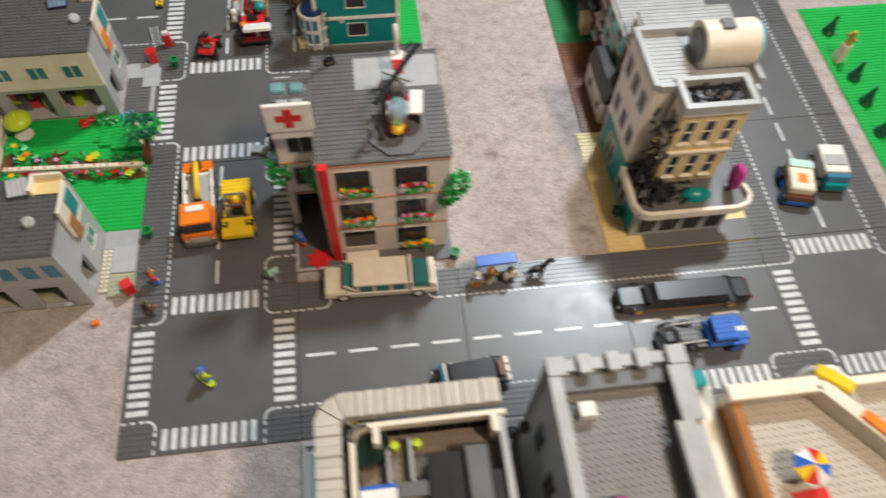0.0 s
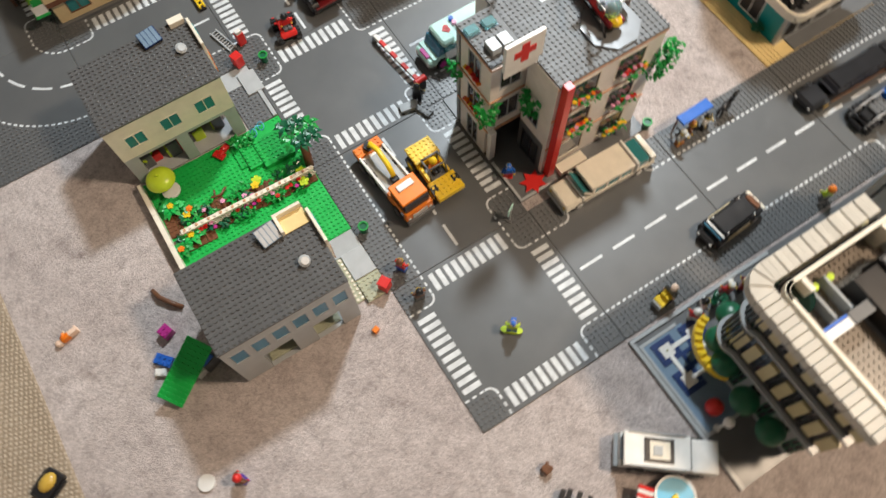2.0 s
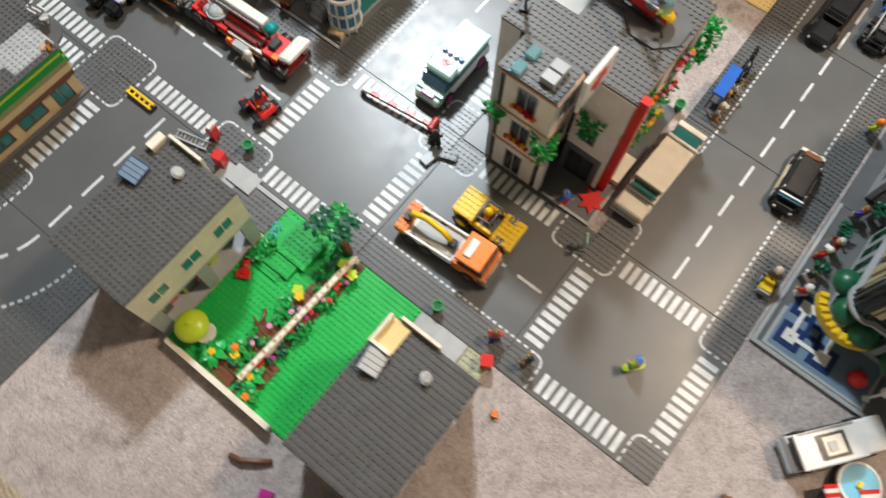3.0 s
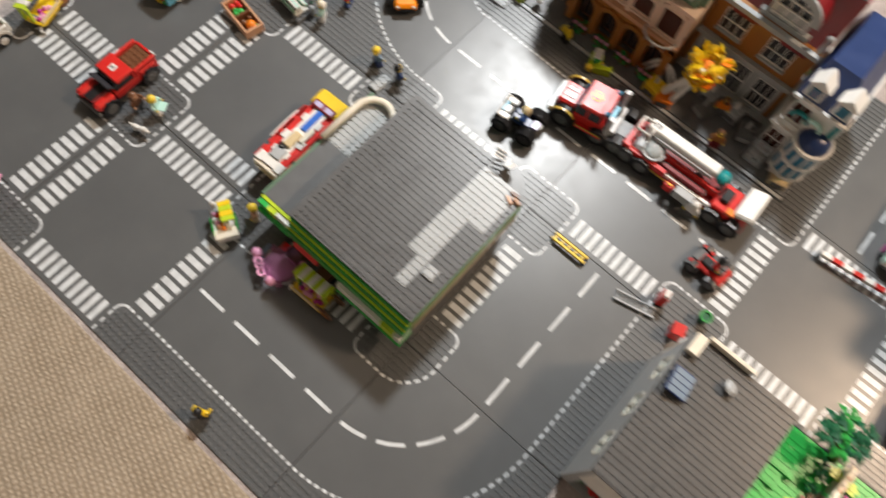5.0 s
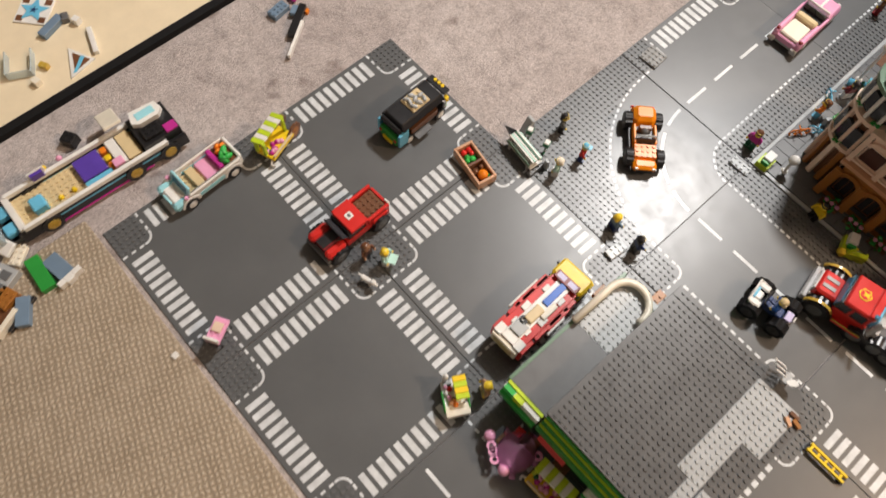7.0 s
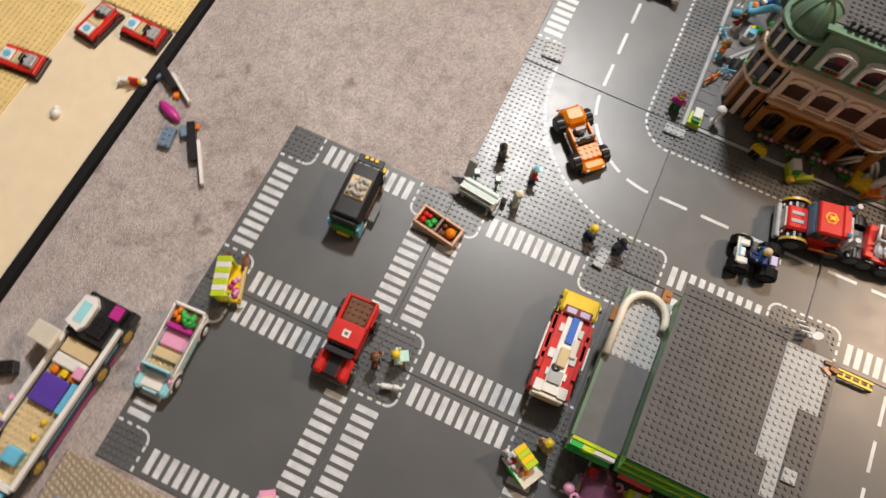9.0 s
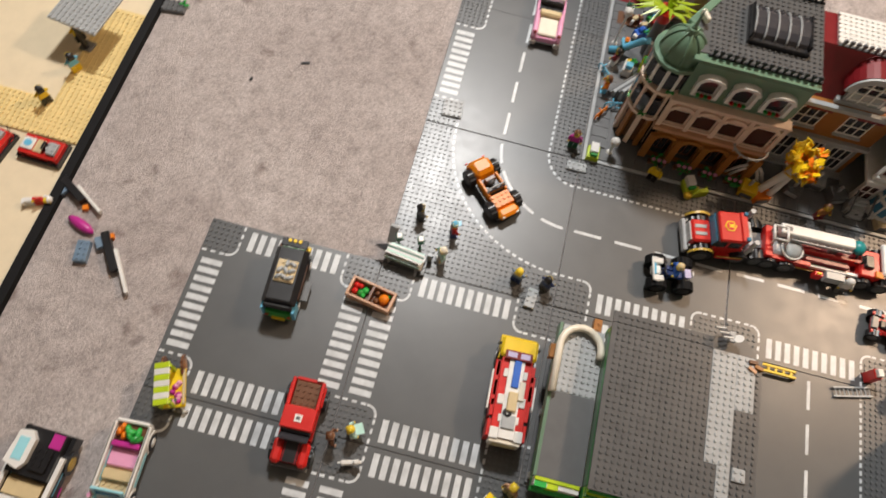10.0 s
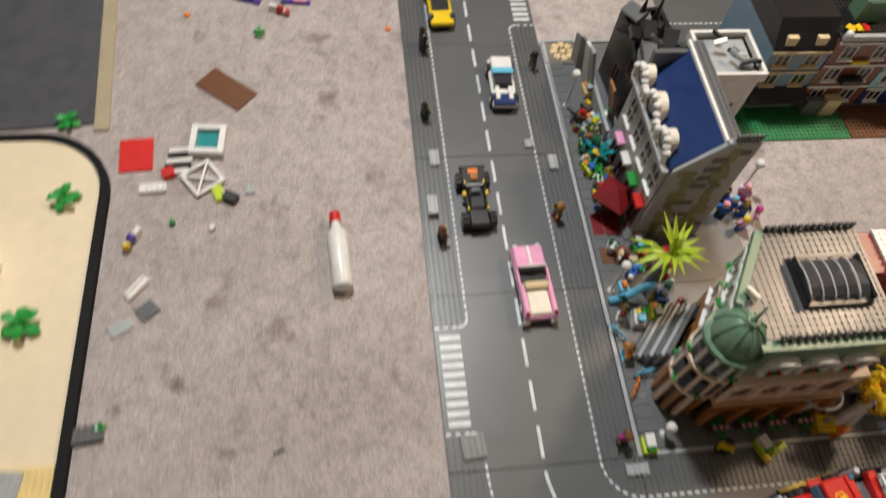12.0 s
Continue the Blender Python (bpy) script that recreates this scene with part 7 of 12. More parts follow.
for z0, z1, mt in ((0.5, 10.0, DORANGE), (10.2, 17.6, FLESH), (18.3, 27.2, SAND)):
    wall(gb, mt, (58.2, 127), (58.2, 143.4), 0.9, z0, z1, row(2, 3, 6, 3.4, z0 + 2, z0 + 6), WHITE, SMOKE, name="back_wall")
    wall(gb, mt, (40.0, 127.02), (58.1, 127.02), 0.9, z0, z1, (), name="party_wall")
    wall(gb, mt, (58.0, 143.4), (45.2, 151.0), 0.9, z0, z1, row(3, 1.6, 4.6, 3.2, z0 + 1.8, z0 + 6), WHITE if z0 > 9 else DORANGE, BRPANE, (1, 0), name="side_wall", sill=WHITE if z0 > 9 else None)
me = Mesh(); me.prism([(40.6, 127.0), (58.6, 127.0), (58.4, 143.0), (46.6, 150.0), (40.6, 150.0)], 27.6, 28.0); part("roof_plate", me, ROOFG, gb, "dark grey studded roof")
st = Mesh(); st.studgrid(41, 58, 127, 149, 28.0, keep=lambda x, y: not (44.6 < x < 53.4 and 129.6 < y < 140.9) and (x - 46.6) / 11.8 + (y - 143.0) / 7.0 < 0.92 and not (x < 47 and y > 146.5))
part("stud_field", st, ROOFG, gb, kind="stuff")
me = Mesh(); me.m = pose(58.6, 143.2, 0, 0, 0, math.degrees(math.atan2(7.4, -12.4))); me.box(0, 14.2, -0.5, 0.9, 27.2, 28.3, c=0.1); part("roof_curb", me, SAND, gb)
for k in range(4):
    me = Mesh(); me.arc(0, 0, 1.3, 2.0, 10, 170, -0.4, 0.4, 10)
    dx, dy = -12.8 / 14.9, 7.6 / 14.9
    for q in range(len(me.v)):
        a, b, c = me.v[q]
        u = 2.2 + 3.5 * k + a
        me.v[q] = (58.0 + dx * u + dy * c, 143.4 + dy * u - dx * c, 23.6 + b)
    part("window_arch", me, WHITE, gb)
    me = Mesh(); leaf_clump(me, 58.2 + dx * (2.2 + 3.5 * k), 143.8 + dy * (2.2 + 3.5 * k), 20.0, 0.9, 12, rng, 0.6, 0.5); part("leaves", me, GREEN, gb)
slab(gb, "roof_curb", SAND, 38.9, 40.6, 127, 149, 27.2, 27.8)
cornice(gb, 40.4, 40.4, 127.2, 146.6, 27.9, BLACK, 16)
cornice(gb, 58.4, 58.4, 127.2, 142.8, 28.0, BLACK, 14)
sl = slab(gb, "skylight", BLACK, 44.8, 53.2, 129.8, 140.7, 28.0, 29.0, c=0.15)
for k in range(5):
    me = Mesh()
    y0 = 130.6 + 1.95 * k
    for a0 in range(6):
        aa, bb = math.pi * a0 / 6, math.pi * (a0 + 1) / 6
        me.add([(49 + 3.4 * math.cos(aa), y0, 29.0 + 1.5 * math.sin(aa)), (49 + 3.4 * math.cos(bb), y0, 29.0 + 1.5 * math.sin(bb)),
                (49 + 3.4 * math.cos(bb), y0 + 1.6, 29.0 + 1.5 * math.sin(bb)), (49 + 3.4 * math.cos(aa), y0 + 1.6, 29.0 + 1.5 * math.sin(aa))], [(0, 1, 2, 3)], True)
    part("pane", me, SMOKE, sl)
    me = Mesh(); me.tube([(49 + 3.55 * math.cos(math.pi * q / 8), y0 + 1.75, 29.0 + 1.6 * math.sin(math.pi * q / 8)) for q in range(9)], 0.14, 6); part("rib", me, LG, sl)
for y in (129.9, 140.1):
    slab(gb, "skylight_end", BLACK, 45.2, 52.8, y, y + 0.5, 29.0, 30.3, c=0.3)
# turret on the corner
tu = Mesh(); tu.cyl(42.6, 150.6, 0.5, 9.8, 3.2, n=12, a0=0.26); tu = part("turret_base", tu, BROWN, gb)
for k in range(9):
    a = math.radians(40 + 30 * k)
    me = Mesh(); me.m = pose(42.6 + 3.9 * math.cos(a), 150.6 + 3.9 * math.sin(a), 0, 0, 0, math.degrees(a)); me.box(-0.4, 0.4, -0.5, 0.5, 0.5, 9.8, c=0.08); part("turret_pillar", me, DORANGE if k % 2 else FLESH, gb)
    me = Mesh(); leaf_clump(me, 42.6 + 4.2 * math.cos(a), 150.6 + 4.2 * math.sin(a), 18.9 if k % 2 else 11.0, 0.8, 14, rng, 0.6, 0.45); part("leaves", me, GREEN, gb)
for k in range(7):
    a = math.radians(60 + 30 * k)
    me = Mesh(); me.m = pose(42.6 + 4.0 * math.cos(a), 150.6 + 4.0 * math.sin(a), 0, 0, 0, math.degrees(a))
    me.box(-0.3, 0.35, -0.9, 0.9, 11.2, 15.6); part("turret_window", me, SMOKE, gb)
    me = Mesh(); me.m = pose(42.6 + 4.0 * math.cos(a), 150.6 + 4.0 * math.sin(a), 0, 0, 0, math.degrees(a))
    me.box(-0.3, 0.35, -0.8, 0.8, 19.4, 23.2); part("turret_window", me, SMOKE, gb)
    for z0, z1 in ((10.0, 18.0), (18.4, 24.4)):
        me = Mesh(); me.m = pose(42.6 + 4.1 * math.cos(a + 0.26), 150.6 + 4.1 * math.sin(a + 0.26), 0, 0, 0, math.degrees(a + 0.26))
        me.box(-0.35, 0.4, -0.32, 0.32, z0, z1, c=0.06); part("turret_post", me, WHITE if z0 > 12 else FLESH, gb)
for z0, z1, r, mt in ((9.8, 10.6, 4.6, FLESH), (17.6, 18.4, 4.7, FLESH), (24.2, 25.0, 4.8, SAND), (10.6, 17.6, 3.6, BROWN), (18.4, 24.2, 3.5, BROWN)):
    me = Mesh(); me.cyl(42.6, 150.6, z0, z1, r, n=16); part("turret_ring", me, mt, gb)
me = Mesh(); me.dome(42.6, 150.6, 25.0, 3.9, 3.9, 5.0, n=16, rings=7); part("turret_dome", me, SAND, gb, "sand green ribbed dome")
for k in range(8):
    a = TAU * k / 8
    me = Mesh(); me.tube([(42.6 + 3.95 * math.cos(b) * math.cos(a), 150.6 + 3.95 * math.cos(b) * math.sin(a), 25.0 + 5.1 * math.sin(b)) for b in [0.1 + 1.4 * q / 6 for q in range(7)]], 0.22, 6)
    part("dome_rib", me, SAND, gb)
me = Mesh(); me.cyl(42.6, 150.6, 29.6, 30.8, 1.3, 0.9, n=10); me.cyl(42.6, 150.6, 30.8, 35.0, 0.35, 0.12, n=8); me.dome(42.6, 150.6, 30.8, 0.6, 0.6, 0.6, n=8, rings=4, full=True); part("finial", me, SAND, gb)
me = Mesh(); me.m = pose(47.4, 148.4, 28.6, 0, 0, 30); me.box(-1.2, 1.2, -0.4, 0.4, 0, 1.2, c=0.2); part("chimney", me, CREAM, gb)
# hanging balcony ring and planters on the pavement
me = Mesh()
me.tube([(37.0 - 2.6 * math.sin(a), 130.6 + 3.2 * math.cos(a), 10.9) for a in [math.pi * k / 10 for k in range(11)]], 0.22, 6)
for k in range(1, 10, 2):
    a = math.pi * k / 10
    me.tube([(37.0 - 2.6 * math.sin(a), 130.6 + 3.2 * math.cos(a), 10.9), (37.0 - 2.4 * math.sin(a), 130.6 + 3.0 * math.cos(a), 9.6)], 0.12, 5)
part("balcony_rail", me, LG, gb)
for k in range(4):
    slab(gb, "planter", BROWN, 35.0, 36.0, 143.2 - 5.2 * k, 146.8 - 5.2 * k, 0.5, 1.1)
    me = Mesh(); leaf_clump(me, 35.5, 145 - 5.2 * k, 1.3, 1.6, 34, rng, 0.4, 0.5); part("leaves", me, GREEN, gb)
    me = Mesh()
    for q in range(3):
        flower(me, 35.3, 143.8 - 5.2 * k + 1.1 * q, 1.9, 0.42)
    part("flower", me, PINK, gb)

# orange house with dark red roof and arched dormer
bb = thing("gabled_house", 0, 0, 0, 0, "toy house with orange walls and dark red mansard roof", "building")
slab(bb, "floor_plate", LG, 43, 58, 107, 126.8, 0.1, 0.5)
for z0, z1, mt in ((0.5, 10.0, LG), (10.0, 19.4, DORANGE)):
    wall(bb, mt, (44.6, 126.9), (44.6, 107.2), 0.9, z0, z1, [(2.6, 7.4, z0 + 2.2, z0 + 7.2), (11.4, 16.4, z0 + 2.2, z0 + 7.2)] if z0 > 5 else [(2, 7, 1, 8), (9, 12.4, 0.6, 8.2), (14, 18, 1, 8)], WHITE, SMOKE, (2, 1), name="front_wall", sill=LG)
for z in (9.4, 18.6):
    slab(bb, "ledge", LG, 43.6, 44.6, 107.2, 126.9, z, z + 0.9)
for a in (109.0, 118.6):
    slab(bb, "red_panel", DRED, 44.3, 44.58, a + 0.2, a + 5.2, 17.2, 18.6)
wall(bb, DORANGE, (58, 107.2), (58, 126.9), 0.9, 0.5, 19.4, row(2, 3, 8, 4, 4, 9), WHITE, SMOKE, name="back_wall")
wall(bb, DORANGE, (44.6, 107.3), (57.9, 107.3), 0.9, 0.5, 19.4, (), name="party_wall")
wall(bb, DORANGE, (57.9, 126.8), (44.6, 126.8), 0.9, 0.5, 19.4, (), name="party_wall")
me = Mesh(); me.add([(45.4, 107.4, 19.4), (50.4, 107.4, 27.4), (57.6, 107.4, 27.4), (57.6, 107.4, 19.4), (45.4, 126.6, 19.4), (50.4, 126.6, 27.4), (57.6, 126.6, 27.4), (57.6, 126.6, 19.4)],
                    [(0, 1, 2, 3), (7, 6, 5, 4), (0, 4, 5, 1), (1, 5, 6, 2), (2, 6, 7, 3), (3, 7, 4, 0)])
part("mansard_roof", me, DRED, bb, "dark red sloped roof")
slab(bb, "roof_plate", WHITE, 50.6, 57.8, 108.6, 124.2, 27.4, 27.9, studs=WHITE, label="white studded top plates")
cornice(bb, 50.2, 50.2, 108, 124, 27.6, DG, 14)
dm = Mesh(); dm.arc(0, 0, 3.9, 4.7, 0, 180, -3.2, 3.0, 14)
for q in range(len(dm.v)):
    a, b, c = dm.v[q]
    dm.v[q] = (48.6 + c, 115.4 + a, 22.8 + b)
part("dormer_roof", dm, DRED, bb, "curved dark red dormer roof")
dm = Mesh(); dm.arc(0, 0, 3.2, 4.6, 0, 180, 0.0, 0.6, 14)
for q in range(len(dm.v)):
    a, b, c = dm.v[q]
    dm.v[q] = (44.9 + c, 115.4 + a, 22.8 + b)
part("dormer_front", dm, LG, bb)
slab(bb, "dormer_base", LG, 44.9, 47.4, 110.8, 120.0, 19.4, 20.4)
wall(bb, LG, (45.2, 119.6), (45.2, 111.2), 0.6, 20.4, 23.0, (), name="dormer_wall")
for k in range(4):
    me = Mesh(); me.box(45.0, 45.3, 112.3 + 1.95 * k, 112.6 + 1.95 * k, 20.6, 26.0); part("window_bar", me, WHITE, bb)
for z in (21.0, 22.8, 24.6):
    me = Mesh(); me.box(45.02, 45.28, 112.3, 118.5, z, z + 0.3); part("window_bar", me, WHITE, bb)
me = Mesh(); me.box(45.4, 45.5, 112.2, 118.6, 20.6, 25.6); part("pane", me, SMOKE, bb)
for y in (108.2, 125.4):
    me = Mesh(); me.cyl(45.2, y, 19.4, 22.4, 0.5, 0.3, n=8); me.dome(45.2, y, 22.6, 0.6, 0.6, 0.7, n=8, rings=4, full=True); part("finial", me, LG, bb)

# white and teal house with a round bay
tb = thing("teal_house", 0, 0, 0, 0, "white and teal toy house with dark blue roof and bay", "building")
slab(tb, "floor_plate", LG, 38, 58.2, 97.4, 106.9, 0.1, 0.5)
for z0, z1 in ((0.5, 8.4), (9.0, 16.4)):
    wall(tb, TEAL, (38.4, 97.6), (58.0, 97.6), 0.9, z0, z1, [(7.4, 12.2, z0 + 2.2, z0 + 6.4)], WHITE, SMOKE, (0, 0), name="side_wall", label="teal wall")
    wall(tb, WHITE, (38.4, 106.8), (38.4, 97.6), 0.9, z0, z1, [(1.0, 4.2, z0 + 1.8, z0 + 6.6)], WHITE, BRPANE, (1, 1), name="front_wall", sill=WHITE)
    wall(tb, WHITE, (58.0, 97.6), (58.0, 106.8), 0.9, z0, z1, row(1, 3, 4, 3.4, z0 + 2, z0 + 6), WHITE, TGLASS, name="back_wall")
for z in (8.4, 16.4):
    slab(tb, "ledge", WHITE, 37.8, 58.6, 97.0, 106.9, z, z + 0.6)
for x in (38.3, 57.6):
    slab(tb, "corner_post", WHITE, x, x + 0.9, 97.2, 97.6, 0.5, 16.4)
me = Mesh(); me.add([(38.4, 97.4, 17.0), (58.2, 97.4, 17.0), (58.2, 106.9, 17.0), (38.4, 106.9, 17.0), (42.4, 100.6, 22.6), (55.4, 100.6, 22.6), (55.4, 106.0, 22.6), (42.4, 106.0, 22.6)],
                    [(3, 2, 1, 0), (4, 5, 6, 7), (0, 1, 5, 4), (1, 2, 6, 5), (2, 3, 7, 6), (3, 0, 4, 7)])
part("roof", me, DBLUE, tb, "dark blue sloped roof")
for y in (99.4, 104.6):
    slab(tb, "dormer", WHITE, 38.6, 41.6, y - 1.5, y + 1.5, 17.0, 20.4)
    me = Mesh(); me.prism([(0, -1.9), (0, 1.9), (2.2, 0)], 0, 3.6)
    for q in range(len(me.v)):
        a, b, c = me.v[q]
        me.v[q] = (38.2 + c, y + b, 20.4 + a * 0.8)
    part("dormer_gable", me, WHITE, tb)
    me = Mesh(); me.box(38.4, 38.6, y - 0.9, y + 0.9, 17.8, 19.8); part("dormer_pane", me, BGLASS, tb)
ba = Mesh(); ba.cyl(38.0, 99.0, 0.5, 10.4, 3.0, n=10); ba = part("bay", ba, WHITE, tb, "round white bay with teal panes")
for k in range(7):
    a = math.radians(96 + 30 * k)
    for z0 in (2.6, 6.6):
        me = Mesh(); me.m = pose(38.0 + 2.9 * math.cos(a), 99.0 + 2.9 * math.sin(a), 0, 0, 0, math.degrees(a)); me.box(0, 0.3, -0.6, 0.6, z0, z0 + 2.6); part("bay_pane", me, BGLASS, ba)
    me = Mesh(); me.m = pose(38.0 + 3.0 * math.cos(a + 0.26), 99.0 + 3.0 * math.sin(a + 0.26), 0, 0, 0, math.degrees(a + 0.26)); me.box(-0.1, 0.4, -0.2, 0.2, 0.5, 10.4); part("bay_post", me, WHITE, ba)
for z in (1.8, 5.8, 9.8):
    me = Mesh(); me.cyl(38.0, 99.0, z, z + 0.7, 3.5, n=16); part("bay_ring", me, WHITE, ba)
me = Mesh(); me.dome(38.0, 99.0, 10.5, 2.9, 2.9, 2.2, n=14, rings=5); part("bay_dome", me, DBLUE, ba)
st = Mesh()
for k in range(5):
    st.box(34.4 + 0.7 * k, 37.8, 102.8, 106.0, 0.5 + 0.6 * k, 1.1 + 0.6 * k, c=0.03)
part("steps", st, LG, tb)
for y in (102.4, 106.2):
    me = Mesh(); me.tube([(34.6, y, 2.6), (37.8, y, 5.6)], 0.2, 6); me.tube([(34.6, y, 0.5), (34.6, y, 2.6)], 0.2, 6); part("handrail", me, DG, tb)
for y, mt in ((101.2, AQUA), (103.6, TEAL)):
    me = Mesh(); me.arc(0, 0, 1.2, 1.8, 0, 180, 0, 0.5, 8)
    for q in range(len(me.v)):
        a, b, c = me.v[q]
        me.v[q] = (37.9 - c, y + a, 13.0 + b)
    part("window_arch", me, mt, tb)
me = Mesh(); me.box(58.6, 63.9, 96.3, 112, 0.1, 0.5, c=0.05)
ob = solid("lawn_plate", me, BGREEN, label="bright green plate beside the teal house", category="garden plate", kind="structure")
st = Mesh(); st.studgrid(58.8, 63.8, 96.5, 112, 0.5); part("stud_field", st, BGREEN, ob, kind="stuff")

# blue-roofed hotel
ht = thing("blue_roof_house", 0, 0, 0, 0, "grey toy building with dark blue mansard roof and white dormers", "building")
slab(ht, "floor_plate", DG, 74, 97, 137, 152.4, 0.1, 0.5)
wall(ht, LG, (97, 151), (75, 151), 0.9, 0.5, 11, row(4, 2, 5.2, 3.4, 1.2, 8.4), DRED, SMOKE, name="front_wall")
wall(ht, LG, (97, 151), (75, 151), 0.9, 11, 22, row(4, 2, 5.2, 3.4, 13, 19), WHITE, SMOKE, (1, 1), name="front_wall", sill=WHITE)
wall(ht, LG, (75, 151), (75, 140.6), 0.9, 0.5, 22, (), name="side_wall")
wall(ht, DG, (97, 140.6), (97, 151), 0.9, 0.5, 28.6, (), name="side_wall")
wall(ht, DG, (75, 140.6), (97, 140.6), 0.9, 0.5, 28.6, row(3, 3, 6, 3.4, 6, 11), WHITE, SMOKE, name="back_wall")
# gable wall with a patchwork of old plaster
me = Mesh(); me.add([(74.9, 151.2, 0.5), (74.9, 137.6, 0.5), (74.9, 137.6, 29.4), (74.9, 143.4, 29.4), (74.9, 150.4, 22.2), (74.3, 151.2, 0.5), (74.3, 137.6, 0.5), (74.3, 137.6, 29.4), (74.3, 143.4, 29.4), (74.3, 150.4, 22.2)],
                    [(0, 1, 2, 3, 4), (9, 8, 7, 6, 5), (0, 5, 6, 1), (1, 6, 7, 2), (2, 7, 8, 3), (3, 8, 9, 4), (4, 9, 5, 0)])
part("gable_wall", me, LG, ht, "worn grey gable wall")
MOSS = plastic("moss_plastic", (0.16, 0.17, 0.06))
rng = random.Random(14)
for yc, zt in ((147.0, 21.5), (141.2, 26.0)):
    z = 2.4
    while z < zt:
        w, hh = rng.choice((1, 1, 2)), rng.choice((1.2, 1.2, 2.4))
        y = yc + rng.choice((-0.5, 0, 0.5))
        me = Mesh(); me.box(74.12, 74.28, y - w * 0.8, y + w * 0.8, z, z + hh, c=0.02)
        part("wall_patch", me, rng.choice((OLIVE, OLIVE, MOSS)), ht)
        z += hh + 0.04
for z, y, w in ((17.2, 144.2, 1.6), (19.6, 144.0, 1.2), (22.0, 143.4, 1.6), (24.6, 143.0, 1.4), (12.0, 144.6, 1.5), (8.0, 144.2, 1.2), (26.6, 139.4, 0.9)):
    me = Mesh(); me.box(74.1, 74.28, y - w, y + w, z, z + 1.1, c=0.04)
    part("wall_patch", me, DG, ht)
for k in range(14):
    me = Mesh(); y, z = rng.uniform(138.6, 149.6), rng.uniform(1.0, 7)
    me.box(74.14, 74.28, y - 0.9, y + 0.9, z, z + 1.2, c=0.02)
    part("wall_patch", me, rng.choice((SANDY, DG, MOSS)), ht)
me = Mesh(); me.add([(75, 151.2, 22), (97, 151.2, 22), (97, 143.4, 29.0), (75, 143.4, 29.0), (75, 151.2, 21.2), (97, 151.2, 21.2), (97, 143.4, 28.2), (75, 143.4, 28.2)],
                    [(0, 1, 2, 3), (7, 6, 5, 4), (0, 4, 5, 1), (1, 5, 6, 2), (2, 6, 7, 3), (3, 7, 4, 0)])
part("mansard_roof", me, DBLUE, ht, "dark blue sloping roof")
slab(ht, "roof_plate", DG, 75, 98.4, 140.5, 143.0, 28.6, 29.2, studs=DG)
slab(ht, "roof_ridge", WHITE, 75, 98.4, 143.0, 143.6, 28.8, 29.5)
slab(ht, "gable_edge", LG, 74.1, 75.1, 137.6, 143.6, 29.42, 29.9)
for x, big in ((79.6, 1.0), (87.2, 1.3), (94.6, 1.0)):
    slab(ht, "dormer", CREAM, x - 1.9 * big, x + 1.9 * big, 149.6, 151.6, 22.2, 24.6, c=0.25)
    me = Mesh(); me.cyl(x, 24.6, 149.6, 151.6, 1.9 * big, n=20, axis="y"); part("dormer_vault", me, CREAM, ht, "rounded cream dormer top")
    me = Mesh(); me.cyl(x, 24.5, 151.6, 151.8, 1.0 * big, n=16, axis="y"); part("dormer_pane", me, SMOKE, ht)
    for q in range(5):
        a = math.pi * (q + 0.5) / 5
        me = Mesh(); me.dome(x + 2.0 * big * math.cos(a), 151.7, 24.4 + 1.9 * big * math.sin(a), 0.7, 0.8, 0.6, n=8, rings=5, full=True); part("ornament", me, WHITE, ht)
    for q in (-1, 1):
        me = Mesh(); me.cyl(x + 2.7 * big * q, 151.6, 22.0, 24.0, 0.6, 0.5, n=8); me.dome(x + 2.7 * big * q, 151.6, 24.2, 0.8, 0.8, 0.7, n=8, rings=5, full=True); part("pinnacle", me, WHITE, ht)
slab(ht, "eave", LG, 74.6, 97.2, 151.0, 152.2, 21.4, 22.0)
cornice(ht, 74.6, 74.6, 137.8, 142.6, 29.9, DG, 7)
for x in (77, 82, 87, 92):
    slab(ht, "awning", (PINK, RED, GREEN, WHITE)[int(x) % 4], x - 1.6, x + 1.6, 151.0, 152.6, 9.2, 9.9)

MOSAICF = plastic("taupe_tile", (0.22, 0.19, 0.165))
GARDEN = plastic("garden_green", (0.022, 0.20, 0.075))
# bookshop quarter on the far side: low wall, tan mosaic and dark house
me = Mesh(); me.box(121.4, 128.0, 151.6, 158.8, 0.1, 0.45, c=0.05)
ob = solid("mosaic_floor", me, MOSAICF, label="grey tiled corner with a round tan mosaic", category="pavement", kind="structure")
me = Mesh()
for k in range(8):
    me.at(125.2, 155.0, 0.45, 0, 0, 45 * k).box(0.7, 2.9, -0.7, 0.7, 0, 0.12)
me.m = None
me.cyl(125.2, 155.0, 0.45, 0.6, 0.6, n=10)
part("mosaic", me, TAN, ob)
for q in ((121.6, 128.4, 158.9, 159.6), (128.0, 128.7, 151.8, 158.9)):
    me = Mesh(); me.box(*q, 0.1, 0.75, c=0.06); part("edging", me, LG, ob)
bs = thing("courtyard_wall", 0, 0, 0, 0, "low grey courtyard wall with coloured stalls behind", "wall")
for q in ((99, 128, 150.4, 151.2), (128.0, 128.8, 140, 159), (99, 128, 158.9, 159.15)):
    slab(bs, "wall", LG, q[0], q[1], q[2], q[3], 0.45, 3.4 if q[3] < 158.9 else 0.7)
rng = random.Random(4)
dk = thing("dark_house", 104, 137.5, 0, 4, "crooked black toy house with brown door panel and ragged roof", "building")
wall(dk, BLACK, (0, 0), (16, 0), 0.9, 0.1, 18, row(3, 1.6, 4.8, 3, 4, 10), BROWN, SMOKE)
